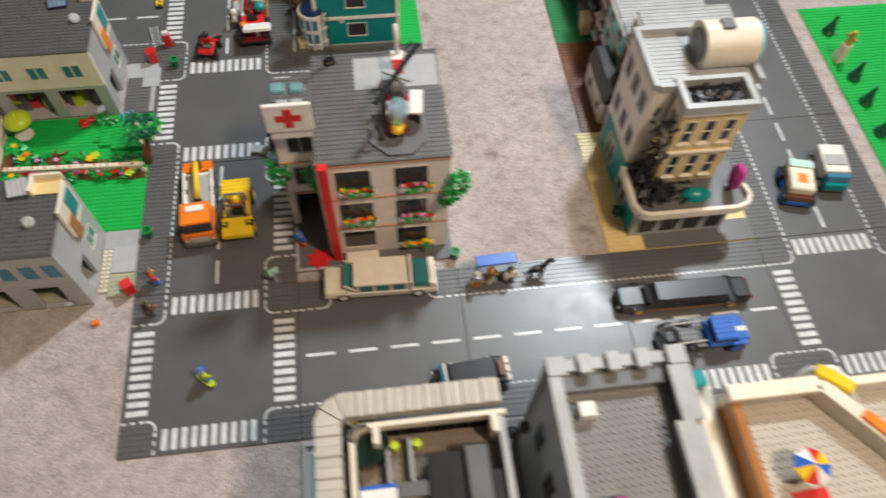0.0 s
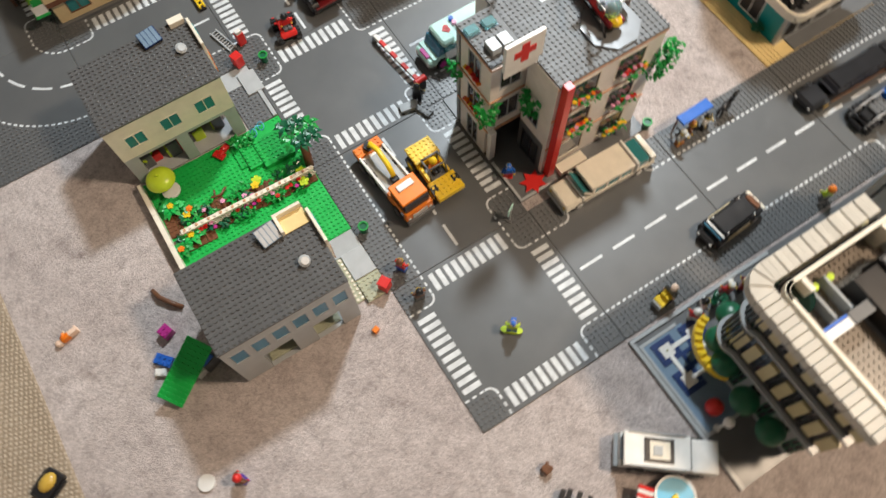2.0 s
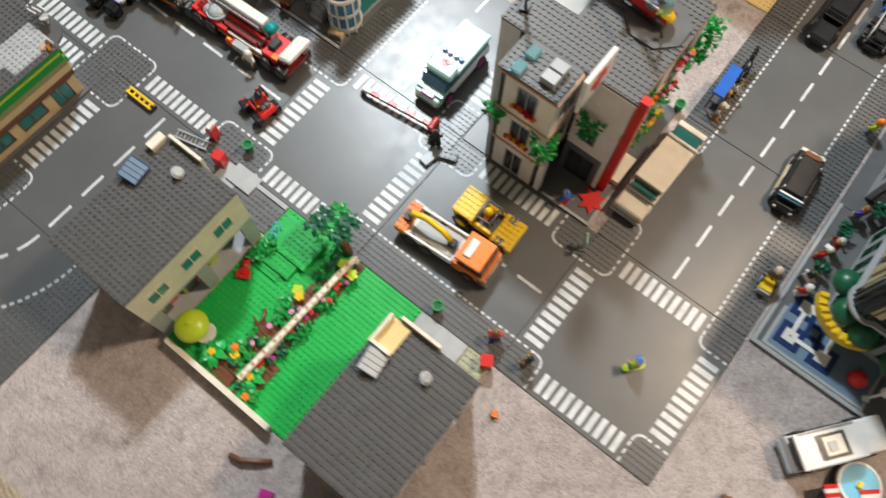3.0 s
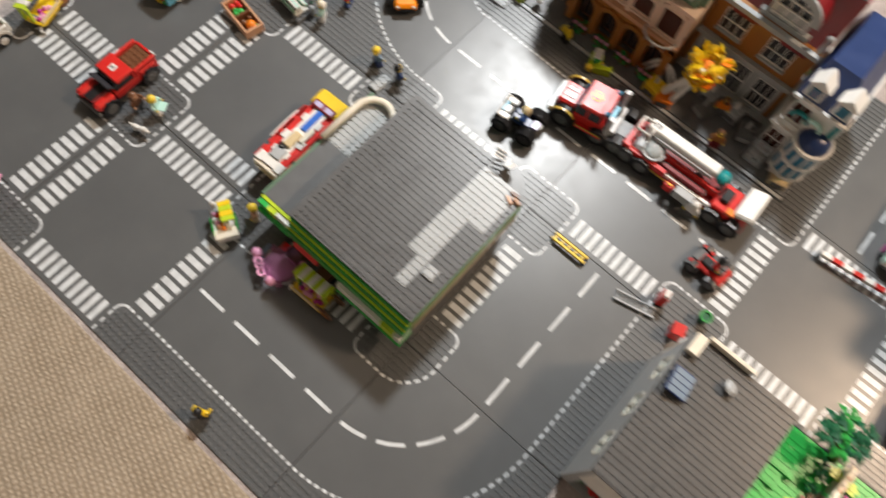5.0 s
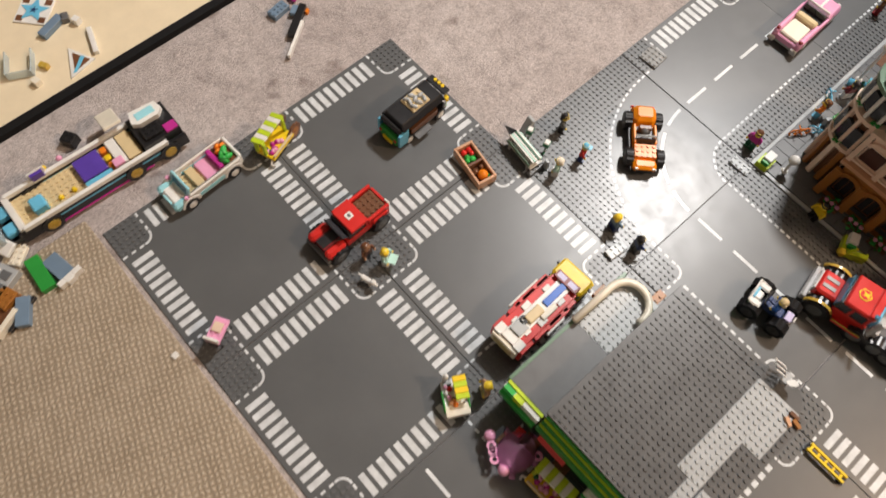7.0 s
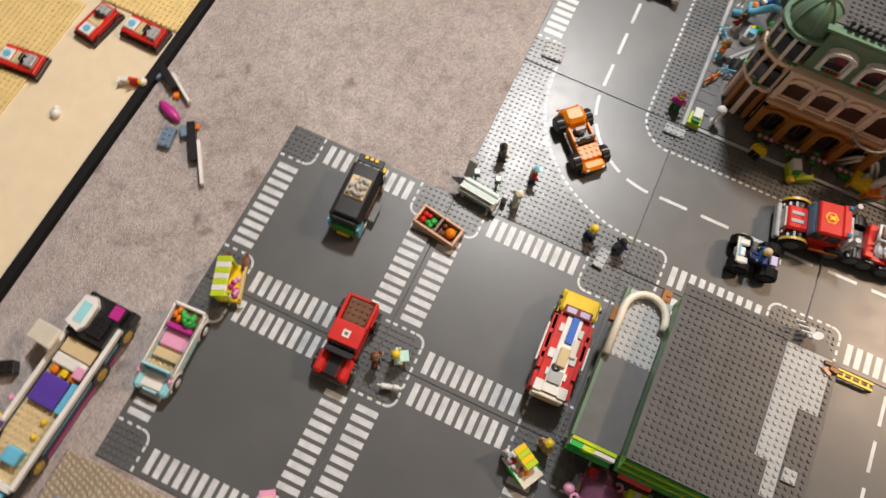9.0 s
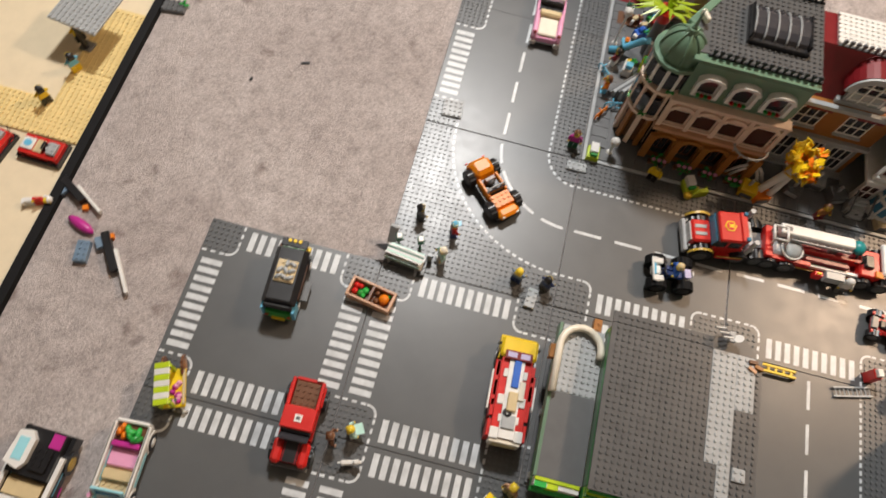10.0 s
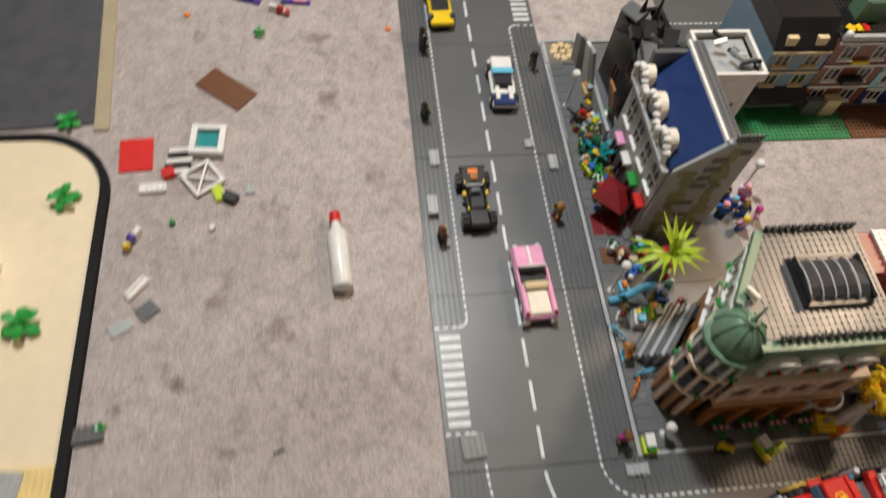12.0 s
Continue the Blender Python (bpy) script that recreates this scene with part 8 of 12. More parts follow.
wall(dk, BLACK, (16, 9), (0, 9), 0.9, 0.1, 18, [(5.6, 9.0, 4, 9), (10.6, 14, 10.4, 15)], BROWN, SMOKE)
wall(dk, BLACK, (0, 9), (0, 0), 0.9, 0.1, 18, [(3, 6, 9, 14)], BROWN, SMOKE)
wall(dk, BLACK, (16, 0), (16, 9), 0.9, 0.1, 18, ())
for k in range(16):
    me = Mesh(); me.m = pose(rng.uniform(1, 15), rng.uniform(1, 8.6), rng.uniform(17, 21), rng.uniform(-35, 35), rng.uniform(-35, 35), rng.uniform(-25, 25))
    me.box(-2.6, 2.6, -1.5, 1.5, -0.5, 0.5, c=0.12); part("roof_slab", me, rng.choice((BLACK, BLACK, DG, BLACK)), dk)
for x, y, z in ((4, 6, 25), (9, 5, 27), (12, 6.5, 24)):
    me = Mesh(); me.cyl(x, y, 18, z, 1.1, 0.15, n=7); part("spire", me, BLACK, dk)
me = Mesh(); me.m = pose(3.0, 9.9, 0.3, -14, 0, 0); me.box(-1.6, 1.6, -0.3, 0.3, 0, 9.4, c=0.08); part("door_panel", me, DORANGE, dk, "red-brown door panel leaning at the front")
for k in range(4):
    me = Mesh(); me.m = pose(11.0 + 2.6 * k, 12.4 + 0.5 * k, 0.1, -10 + 4 * k, 6, 8 * k); me.box(-1.3, 1.3, -0.35, 0.35, 0, 11 - k, c=0.06)
    part("leaning_board", me, (LG, WHITE, DG, LG)[k], dk, "long pale board leaning upright")

# row of town houses seen from their gardens
for nm, q, mt in (("g", (97.6, 128, 93.2, 133.8), GARDEN), ("b", (97.6, 128, 64.2, 93.0), BROWN)):
    me = Mesh(); me.box(q[0], q[1], q[2], q[3], -0.22, 0.08, c=0.05)
    ob = solid("garden_plate", me, mt, label="green studded garden plate" if nm == "g" else "brown studded garden plate", category="garden plate", kind="structure")
    st = Mesh(); st.studgrid(97.6, 109.6, q[2] + 0.1, q[3], 0.08); part("stud_field", st, mt, ob, kind="stuff")


def townhouse(y0, y1, H, lower, upper, frame, roof, label, roofkind="flat", x0=109.4, x1=127.4):
    t = thing("town_house", 0, 0, 0, 0, label, "building", "row of town houses")
    w = y1 - y0
    n = max(2, round(w / 6))
    slab(t, "floor_plate", LG, x0 + 0.1, x1 - 0.1, y0 + 0.1, y1 - 0.1, 0.08, 0.5)
    for k, z in enumerate((0.5, H * 0.36, H * 0.68)):
        z1 = (H * 0.36, H * 0.68, H)[k]
        mt = lower if k == 0 else upper
        ops = [(w * (q + 0.5) / n - 1.6, w * (q + 0.5) / n + 1.6, z + (z1 - z) * 0.25, z + (z1 - z) * 0.8) for q in range(n)]
        wall(t, mt, (x0, y1 - 0.05), (x0, y0 + 0.05), 0.9, z, z1, ops, frame, SMOKE, (1, 0), name="back_wall", sill=frame)
        wall(t, mt, (x1, y0 + 0.05), (x1, y1 - 0.05), 0.9, z, z1, ops, frame, SMOKE, (1, 1), name="front_wall")
        wall(t, mt, (x0, y0 + 0.05), (x1, y0 + 0.05), 0.9, z, z1, (), name="party_wall")
        wall(t, mt, (x1, y1 - 0.05), (x0, y1 - 0.05), 0.9, z, z1, (), name="party_wall")
        slab(t, "ledge", frame, x0 - 0.4, x0 - 0.02, y0 + 0.1, y1 - 0.1, z1 - 0.6, z1 - 0.1)
    if roofkind == "flat":
        slab(t, "roof_plate", roof, x0, x1, y0 + 0.1, y1 - 0.1, H, H + 0.5, studs=roof)
    else:
        me = Mesh(); me.box(x0 - 0.2, x1 + 0.2, y0 + 0.1, y1 - 0.1, H, H + 6, c=0.1, tx=3.4, ty=0.02); part("roof", me, roof, t)
        for q in range(n):
            y = y0 + w * (q + 0.5) / n
            slab(t, "dormer", frame, x0 + 0.4, x0 + 3, y - 1.2, y + 1.2, H, H + 3)
    return t


t = townhouse(104.4, 117.8, 17.6, SBLUE, SBLUE, TAN, BLACK, "blue-grey toy town house with black dormered roof", "slope", 107.0)
me = Mesh(); me.add([(104.4, 104.6, 4.6), (104.4, 117.6, 4.6), (106.9, 117.6, 7.2), (106.9, 104.6, 7.2), (104.4, 104.6, 4.0), (104.4, 117.6, 4.0), (106.9, 117.6, 4.0), (106.9, 104.6, 4.0)], [(0, 1, 2, 3), (7, 6, 5, 4), (0, 4, 5, 1), (1, 5, 6, 2), (2, 6, 7, 3), (3, 7, 4, 0)])
part("awning_roof", me, BLACK, t, "black sloped awning over the ground floor")
t = townhouse(89.4, 104.2, 20, BRICKB, BRICKB, WHITE, BLACK, "red-brown brick toy town house with white windows", "flat", 107.0)
slab(t, "flower_box", YELLOW, 106.0, 106.6, 94.6, 98.6, 14.2, 15.0)
slab(t, "stoop", TAN, 104.2, 106.5, 95.4, 99.0, 0.1, 5.0)
slab(t, "porch", DG, 104.6, 106.5, 99.4, 103.4, 0.1, 4.4)
slab(t, "door_canopy", BLACK, 104.8, 106.9, 93.6, 98.4, 9.0, 10.6, c=0.3)
slab(t, "parapet", LG, 106.6, 107.6, 89.5, 104.1, 20.4, 21.6)
slab(t, "roof_cabin", SAND, 112.0, 117.0, 93.0, 99.0, 20.5, 26.0, c=0.5)
for y, mt in ((99.6, YELLOW), (98.4, RED), (101.6, YELLOW)):
    me = Mesh(); flower(me, 109.6, y, 21.2, 1.1); part("roof_flower", me, mt, t)
for y in (90.4, 103.2):
    me = Mesh(); me.dome(107.2, y, 21.9, 0.8, 0.8, 0.8, n=8, rings=5, full=True); part("finial", me, WHITE, t)
t = townhouse(76.4, 89.2, 17, DBLUE, PALEAZ, WHITE, LG, "dark blue and pale blue toy town house with white trim", "flat", 107.0)
townhouse(64.4, 76.2, 24, DG, DORANGE, WHITE, LG, "orange toy town house with grey roof", "flat", 107.4)
t = thing("white_house", 0, 0, 0, 0, "white toy house with an open tray roof", "building")
wall(t, WHITE, (101, 134), (101, 122), 0.9, 0.1, 17, row(2, 1.6, 5, 3, 4, 9), LG, SMOKE)
wall(t, WHITE, (101, 122.1), (112, 122.1), 0.9, 0.1, 17, row(2, 1.6, 5, 3, 4, 9), LG, SMOKE)
wall(t, WHITE, (112, 133.9), (101, 133.9), 0.9, 0.1, 17, row(2, 1.6, 5, 3, 4, 9), LG, SMOKE)
wall(t, WHITE, (112, 122), (112, 134), 0.9, 0.1, 17)
slab(t, "roof_tray", LG, 101.2, 111.8, 122.2, 133.8, 16.4, 17.0)
for q in ((100.2, 101.0, 121.4, 134.6), (112.0, 112.8, 121.4, 134.6), (101.0, 112.0, 121.4, 122.2), (101.0, 112.0, 133.8, 134.6)):
    slab(t, "tray_rim", WHITE, *q, 16.0, 18.2)
me = Mesh(); me.cyl(132.8, 15.4, 99.4, 100.2, 1.7, n=16, axis="x"); part("round_panel", me, YELLOW, t, "round yellow panel")
for k in range(9):
    me = Mesh(); me.m = pose(rng.uniform(102, 111), rng.uniform(123, 133), 17.0 + 0.3 * k, rng.uniform(-30, 30), rng.uniform(-30, 30), rng.uniform(0, 90)); me.box(-1.3, 1.3, -0.5, 0.5, 0, 0.7, c=0.08)
    part("loose_piece", me, rng.choice((WHITE, LG, DG, BLACK)), t)
sh = thing("black_shed", 0, 0, 0, 0, "black toy shed with cream framed windows", "shed")
slab(sh, "body", CREAM, 101.8, 106.4, 66.4, 80.4, 0.1, 7.0)
me = Mesh(); me.box(101.4, 106.8, 66.0, 80.8, 7.0, 10.6, c=0.1, tx=1.2); part("roof", me, BLACK, sh)
for y in (69, 76):
    slab(sh, "window_frame", WHITE, 101.5, 101.8, y - 1.4, y + 1.4, 2.2, 5.6)
    slab(sh, "pane", BLACK, 101.42, 101.5, y - 0.8, y + 0.8, 2.8, 5.0, c=0)

# cream corner tower house with a curved balcony
md = thing("cream_tower_house", 0, 0, 0, 0, "cream toy building with grey roof terrace and curved balcony", "building")
me = Mesh(); me.box(96.05, 127.95, 32.05, 64.1, -0.22, 0.08, c=0.05)
ob = solid("block_plate", me, BTAN, label="yellow tan studded ground of the corner block", category="baseplate", kind="structure")
st = Mesh(); st.studgrid(96, 101, 32, 64, 0.08); part("stud_field", st, BTAN, ob, kind="stuff")
me = Mesh(); me.box(104, 127.9, 32.1, 37.4, 0.08, 0.4, c=0.05)
solid("pavement", me, DG, label="dark tiled pavement at the corner block", category="pavement", kind="structure")
wall(md, LG, (101, 35.5), (121, 35.5), 0.9, 0.1, 10, row(4, 1.4, 4.8, 3.4, 1.5, 8), BLACK, SMOKE, name="ground_wall")
wall(md, TEAL, (101, 62), (101, 35.5), 0.9, 0.1, 10, [(14, 20, 1.5, 8), (4, 9, 1.5, 8)], WHITE, SMOKE, name="ground_wall")
wall(md, LG, (121, 35.5), (121, 62), 0.9, 0.1, 10, row(4, 2, 6, 3.6, 1.5, 8), BLACK, SMOKE, name="ground_wall")
wall(md, LG, (121, 62), (101, 62), 0.9, 0.1, 10)
slab(md, "balcony_floor", DG, 100.2, 122.6, 34.0, 46.0, 10.0, 10.5)
ring = [(100.0, 45.5), (100.0, 36.4), (100.6, 34.6), (102.2, 33.8), (110, 33.8), (120.4, 33.8), (122.6, 34.6), (123.6, 36.4), (123.2, 38.6), (121.2, 39.6)]
me = Mesh()
for k in range(len(ring) - 1):
    (a0, b0), (a1, b1) = ring[k], ring[k + 1]
    L = math.hypot(a1 - a0, b1 - b0)
    me.m = pose(a0, b0, 0, 0, 0, math.degrees(math.atan2(b1 - b0, a1 - a0)))
    me.box(-0.15, L + 0.15, -0.6, 0.3, 9.4, 11.4, c=0.15)
part("balcony_parapet", me, CREAM, md, "cream curved parapet")
for k, (z0, z1) in enumerate(((10.5, 20.6), (20.6, 31.6))):
    wall(md, CREAM, (101, 62), (101, 47), 0.9, z0, z1, row(3, 1.4, 4.6, 2.8, z0 + 2.6, z0 + 7.4), LG, SMOKE, (1, 0), name="side_wall")
    wall(md, CREAM, (101, 47), (104.8, 47), 0.9, z0, z1, ())
    wall(md, CREAM, (121, 47), (121, 62), 0.9, z0, z1, row(3, 1.4, 4.6, 2.8, z0 + 2.6, z0 + 7.4), LG, SMOKE, name="side_wall")
    wall(md, CREAM, (121, 62), (101, 62), 0.9, z0, z1, row(3, 1.8, 6, 2.8, z0 + 2.6, z0 + 7.4), LG, SMOKE, name="back_wall")
    wall(md, BTAN, (105.2, 41.6), (117.6, 41.6), 0.9, z0, z1, row(3, 1.2, 3.8, 2.2, z0 + 2.0, z0 + 8.2), CREAM, SMOKE, (0, 1), name="tower_wall", sill=CREAM)
    wall(md, CREAM, (105.2, 47.5), (105.2, 41.6), 0.9, z0, z1, [(1.6, 4.2, z0 + 2, z0 + 8.2)], CREAM, SMOKE, name="tower_wall")
    wall(md, CREAM, (117.6, 41.6), (117.6, 47.5), 0.9, z0, z1, [(1.6, 4.2, z0 + 2, z0 + 8.2)], CREAM, SMOKE, name="tower_wall")
    slab(md, "ledge", CREAM, 105.0, 117.8, 41.0, 41.6, z1 - 0.8, z1 - 0.2)
slab(md, "roof_terrace", LG, 101.6, 120.4, 47.6, 61.4, 31.0, 31.4, studs=LG, keep=lambda x, y: x < 110)
for q in ((100.6, 121.4, 61.2, 62.2), (100.6, 101.6, 47, 61.2), (120.4, 121.4, 47, 61.2), (101.6, 105, 46.6, 47.6)):
    slab(md, "parapet", LG, *q, 31.6, 33.0)
for q in ((104.6, 118.4, 40.8, 42.0), (104.6, 105.8, 42.0, 48.4), (117.2, 118.4, 42.0, 48.4), (105.8, 117.2, 47.4, 48.4)):
    slab(md, "tower_parapet", LG, *q, 31.6, 33.4)
slab(md, "tower_floor", BLACK, 105.8, 117.2, 42.0, 47.4, 31.2, 31.6)
me = Mesh()
rng = random.Random(6)
for k in range(40):
    me.at(rng.uniform(107, 116), rng.uniform(42.8, 46.6), 31.6 + rng.uniform(0, 1.0), rng.uniform(-40, 40), rng.uniform(-40, 40), rng.uniform(0, 90)).box(-0.8, 0.8, -0.2, 0.2, 0, 0.3)
part("black_debris", me, BLACK, md, kind="stuff")
me = Mesh(); me.cyl(55.0, 34.4, 110.6, 120.8, 4.4, n=20, axis="x"); part("roof_tank", me, CREAM, md, "large cream barrel on the roof")
me = Mesh(); me.cyl(55.0, 34.4, 110.3, 110.6, 3.2, n=20, axis="x"); part("tank_end", me, DG, md)
me = Mesh(); me.cyl(55.0, 34.4, 120.8, 121.6, 3.8, n=20, axis="x"); part("tank_end", me, AZURE, md)
slab(md, "tank_hatch", DG, 113.6, 116, 54, 56.4, 38.6, 39.2)
me = Mesh()
for k in range(150):
    a = rng.random()
    me.at(101.2 + (3.6 + 9 * (1 - a) * (k % 2)) * rng.random(), (40.5 if k % 2 == 0 else 36.0) + 5 * rng.random(), 10.6 + (18 if k % 2 == 0 else 3) * a * a, rng.uniform(-60, 60), rng.uniform(-60, 60), rng.uniform(0, 90)).box(-0.9, 0.9, -0.25, 0.25, 0, 0.35)
part("black_scaffold", me, BLACK, md, kind="stuff")
me = Mesh(); me.dome(113.0, 37.6, 10.5, 3.2, 1.8, 1.8, n=12, rings=4); part("teal_shell", me, TEAL, md)
me = Mesh()
me.tube([(120.4, 38.6 + 1.3 * math.cos(a), 14.4 + 2.6 * math.sin(a)) for a in [TAU * k / 12 for k in range(13)]], 0.8, 8)
me.tube([(120.4, 38.6, 10.5), (120.4, 38.6, 12.4)], 0.5, 8)
part("pink_sign", me, MAGENTA, md, "large pink ring sign")
pl = Mesh(); leaf_clump(pl, 0, 0, 2.0, 1.4, 60, rng, 0.8, 0.6)
solid("shrub", pl, DGREEN, 99.8, 40.5, 0.08, 0, "dark green toy shrub by the tan pavement", "shrub")

# lower row: corner bank with ribbed parapet
b1 = thing("corner_bank", 0, 0, 0, 0, "grey and tan toy corner building with ribbed cream parapet", "building")
BT = 35.2
me = Mesh(); me.box(32.05, 66, -32, -0.6, -0.22, 0.1, c=0.05)
solid("block_plate", me, DG, label="dark grey ground of the lower building block", category="baseplate", kind="structure")
for q in ((32.1, 66, -1.4, -0.7), (32.1, 32.9, -32, -1.4)):
    me = Mesh(); me.box(*q, 0.1, 0.5, c=0.05)
    solid("kerb_strip", me, LG, label="light grey kerb round the lower block", category="kerb", kind="structure")
BX, BY, BR = 42.2, -8.4, 2.6
oct0 = [(63.4, BY), (BX + BR, BY)] + [(BX + BR + BR * math.cos(radians(a)), BY - BR + BR * math.sin(radians(a))) for a in (112, 135, 158)] + [(BX, BY - BR), (BX, -32.0)]
for (p, q) in zip(oct0, oct0[1:]):
    L = math.hypot(q[0] - p[0], q[1] - p[1])
    turn = pose(p[0], p[1], 0, 0, 0, math.degrees(math.atan2(q[1] - p[1], q[0] - p[0])))
    n = max(1, round(L / 3.6))
    for z0, z1, mt in ((0.5, 11, LG), (11.6, 22, BLACK), (22.6, 33, BLACK)):
        ops = [(max(0.1, L * (k + 0.5) / n - 1.1), min(L - 0.1, L * (k + 0.5) / n + 1.1), z0 + 1.6, z1 - 1.6) for k in range(n)]
        wall(b1, mt, p, q, 0.9, z0, z1, ops if L > 2 else (), BLACK if mt is BLACK else DGREEN, SMOKE, (1, 1), name="facade")
        if mt is BLACK and L > 3:
            for k in range(n + 1):
                a = min(max(L * k / n, 0.7), L - 0.7)
                me = Mesh(); me.m = turn; me.box(a - 0.95, a + 0.95, -0.6, -0.02, z0 + 2.2, z1 - 2.2, c=0.05); part("pilaster", me, KHAKI, b1)
    for z in (11, 22):
        me = Mesh(); me.m = turn; me.box(-0.3, L + 0.3, -0.9, 0.9, z, z + 0.6, c=0.05); part("ledge", me, LG, b1)
    me = Mesh(); me.m = turn; me.box(-0.3, L + 0.3, 0.6, 1.3, 32.6, BT - 0.6, c=0.06); part("parapet", me, CREAM, b1)
# ribbed cornice: blocks along both sides and a fan round the corner
CX, CY, R1, R0 = 42.7, -9.0, 4.3, 0.9
for k in range(16):
    x = CX + 1.29 * k
    slab(b1, "cornice_block", WCREAM, x + 0.02, x + 1.24, CY + R0, CY + R1, 33.0, BT - 0.22 * (k % 2), c=0.08)
for k in range(17):
    y = CY - 1.35 * k
    slab(b1, "cornice_block", WCREAM, CX - R1, CX - R0, y - 1.31, y - 0.02, 33.0, BT - 0.22 * (k % 2), c=0.08)
for k in range(5):
    a0, a1 = radians(90 + 18 * k + 0.5), radians(108 + 18 * k - 0.5)
    me = Mesh(); me.prism([(CX + R0 * math.cos(a0), CY + R0 * math.sin(a0)), (CX + R1 * math.cos(a0), CY + R1 * math.sin(a0)), (CX + R1 * math.cos(a1), CY + R1 * math.sin(a1)), (CX + R0 * math.cos(a1), CY + R0 * math.sin(a1))], 33.0, BT - 0.22 * (k % 2)); part("cornice_block", me, WCREAM, b1)
# round corner bay with dark panes and pale rings
for z0, z1 in ((11.6, 22.0), (22.6, 32.6)):
    me = Mesh(); me.cyl(44.8, -11.0, z0, z1, 3.1, n=20); part("corner_bay", me, BGREENGL, b1, "round dark glass corner bay")
    for k in range(7):
        a = math.radians(84 + 17 * k)
        me = Mesh(); me.cyl(44.8 + 3.15 * math.cos(a), -11.0 + 3.15 * math.sin(a), z0, z1, 0.2, n=6); part("bay_bar", me, BLACK, b1)
for z in (11.0, 22.0):
    me = Mesh(); me.arc(44.8, -11.0, 2.6, 3.9, 60, 210, z, z + 0.62, 16); part("bay_ring", me, LG, b1)

wall(b1, LG, (63.4, -32), (63.4, -8.4), 0.9, 0.5, BT - 1, ())
BFLOOR = plastic("worn_brown_grey_plastic", (0.20, 0.165, 0.13))
slab(b1, "top_floor", BFLOOR, 43.6, 62.4, -31.9, -9.8, 29.6, 30.1, studs=BFLOOR)
slab(b1, "floor_panel", DG, 52.0, 62.4, -31.9, -15.5, 30.1, 30.5)
for x in (46.4, 62.0):
    slab(b1, "wall_end", CREAM, x - 0.5, x + 0.4, -12.0, -9.8, 30.1, 35.0)
slab(b1, "black_cabinet", BLACK, 52.6, 57.2, -30, -13.8, 30.1, 34.2)
slab(b1, "black_cabinet", BLACK, 57.4, 60.6, -30, -13.2, 30.1, 35.0)
slab(b1, "black_cabinet", BLACK, 60.8, 62.3, -30, -16.5, 30.1, 33.4)
slab(b1, "cabinet_top", DG, 57.6, 60.4, -22.0, -13.6, 35.0, 35.2)
slab(b1, "counter", WHITE, 44.0, 52.5, -18.6, -17.0, 30.1, 33.39)
slab(b1, "counter_top", WHITE, 43.8, 48.4, -18.8, -17.4, 33.4, 33.8)
slab(b1, "counter_edge", BLUE, 43.8, 48.4, -17.35, -16.9, 33.4, 33.75)
slab(b1, "counter_end", DG, 48.6, 52.4, -18.8, -16.9, 33.4, 33.8)
for x in (47.4, 50.4):
    slab(b1, "teller_rail", LG, x, x + 0.4, -16.8, -11.0, 30.1, 32.6)
    me = Mesh(); me.cyl(x + 1.2, -11.6, 30.1, 32.2, 0.6, n=10); part("lamp", me, LIME, b1)
for (x, y) in ((47.6, -7.2), (43.0, -9.6), (41.2, -13.4), (39.6, -20.0), (39.8, -26.2)):
    me = Mesh(); me.dome(x, y, 7.8, 2.6, 2.6, 2.2, n=16, rings=6); part("awning_dome", me, DGREEN, b1, "dark green domed awning")
me = Mesh()
me.arc(45.2, -11.2, 5.4, 6.9, 100, 222, 5.6, 7.2, 14)
for k in range(10):
    a = math.radians(104 + 12.7 * k)
    me.at(45.2 + 6.15 * math.cos(a), -11.2 + 6.15 * math.sin(a), 7.0, 0, 0, math.degrees(a)).box(-0.7, 0.7, -0.42, 0.42, 0, 0.7, c=0.1)
part("entrance_arch", me, YELLOW, b1, "yellow curved entrance canopy")
for x, y, h in ((50.4, -3.6, 2.0), (60.2, -3.8, 1.6), (66.6, -6.6, 3.2)):
    me = Mesh(); me.use(0).cyl(0, 0, 0, h, 0.7, 0.9, n=12); me.use(1); leaf_clump(me, 0, 0, h + 0.5, 1.5, 46, random.Random(int(x)), 0.9, 0.6)
    solid("potted_shrub", me, [DG, DGREEN], x, y, 0.1, 0, "dark green toy shrub in a grey pot on the pavement", "shrub", "pavement shrubs")
al = thing("alley_lamp", 66.6, -9.4, 0.1, 0, "black toy lamp post with two dark globes in the alley", "lamp post")
me = Mesh(); me.cyl(0, 0, 0, 24.0, 0.35, n=8); part("pole", me, BLACK, al)
for x, z in ((0.9, 24.6), (-0.6, 22.4)):
    me = Mesh(); me.dome(x, 0.3, z, 1.0, 1.0, 1.0, n=12, rings=8, full=True); part("globe", me, BLACK, al)
# mosaic square in front
mo = thing("mosaic_square", 38.0, -11.4, 0.1, 0, "square of white and dark blue mosaic tiles in a grey border", "mosaic")
for q in ((-5.0, 3.6, 8.4, 9.0), (-5.0, 3.6, -10.6, -10.0), (-5.0, -4.4, -10, 8.4)):
    slab(mo, "border", LG, *q, 0, 0.45)
slab(mo, "ground_tile", SBLUE, -4.4, 4.6, -10, 8.4, 0, 0.3, c=0.02)
def mosaic(x0, x1, y0, y1, mt, z=0.5):
    me = Mesh(); me.box(x0 - 38, x1 - 38, y0 + 11.4, y1 + 11.4, 0.3, z, c=0.03); part("tile", me, mt, mo)


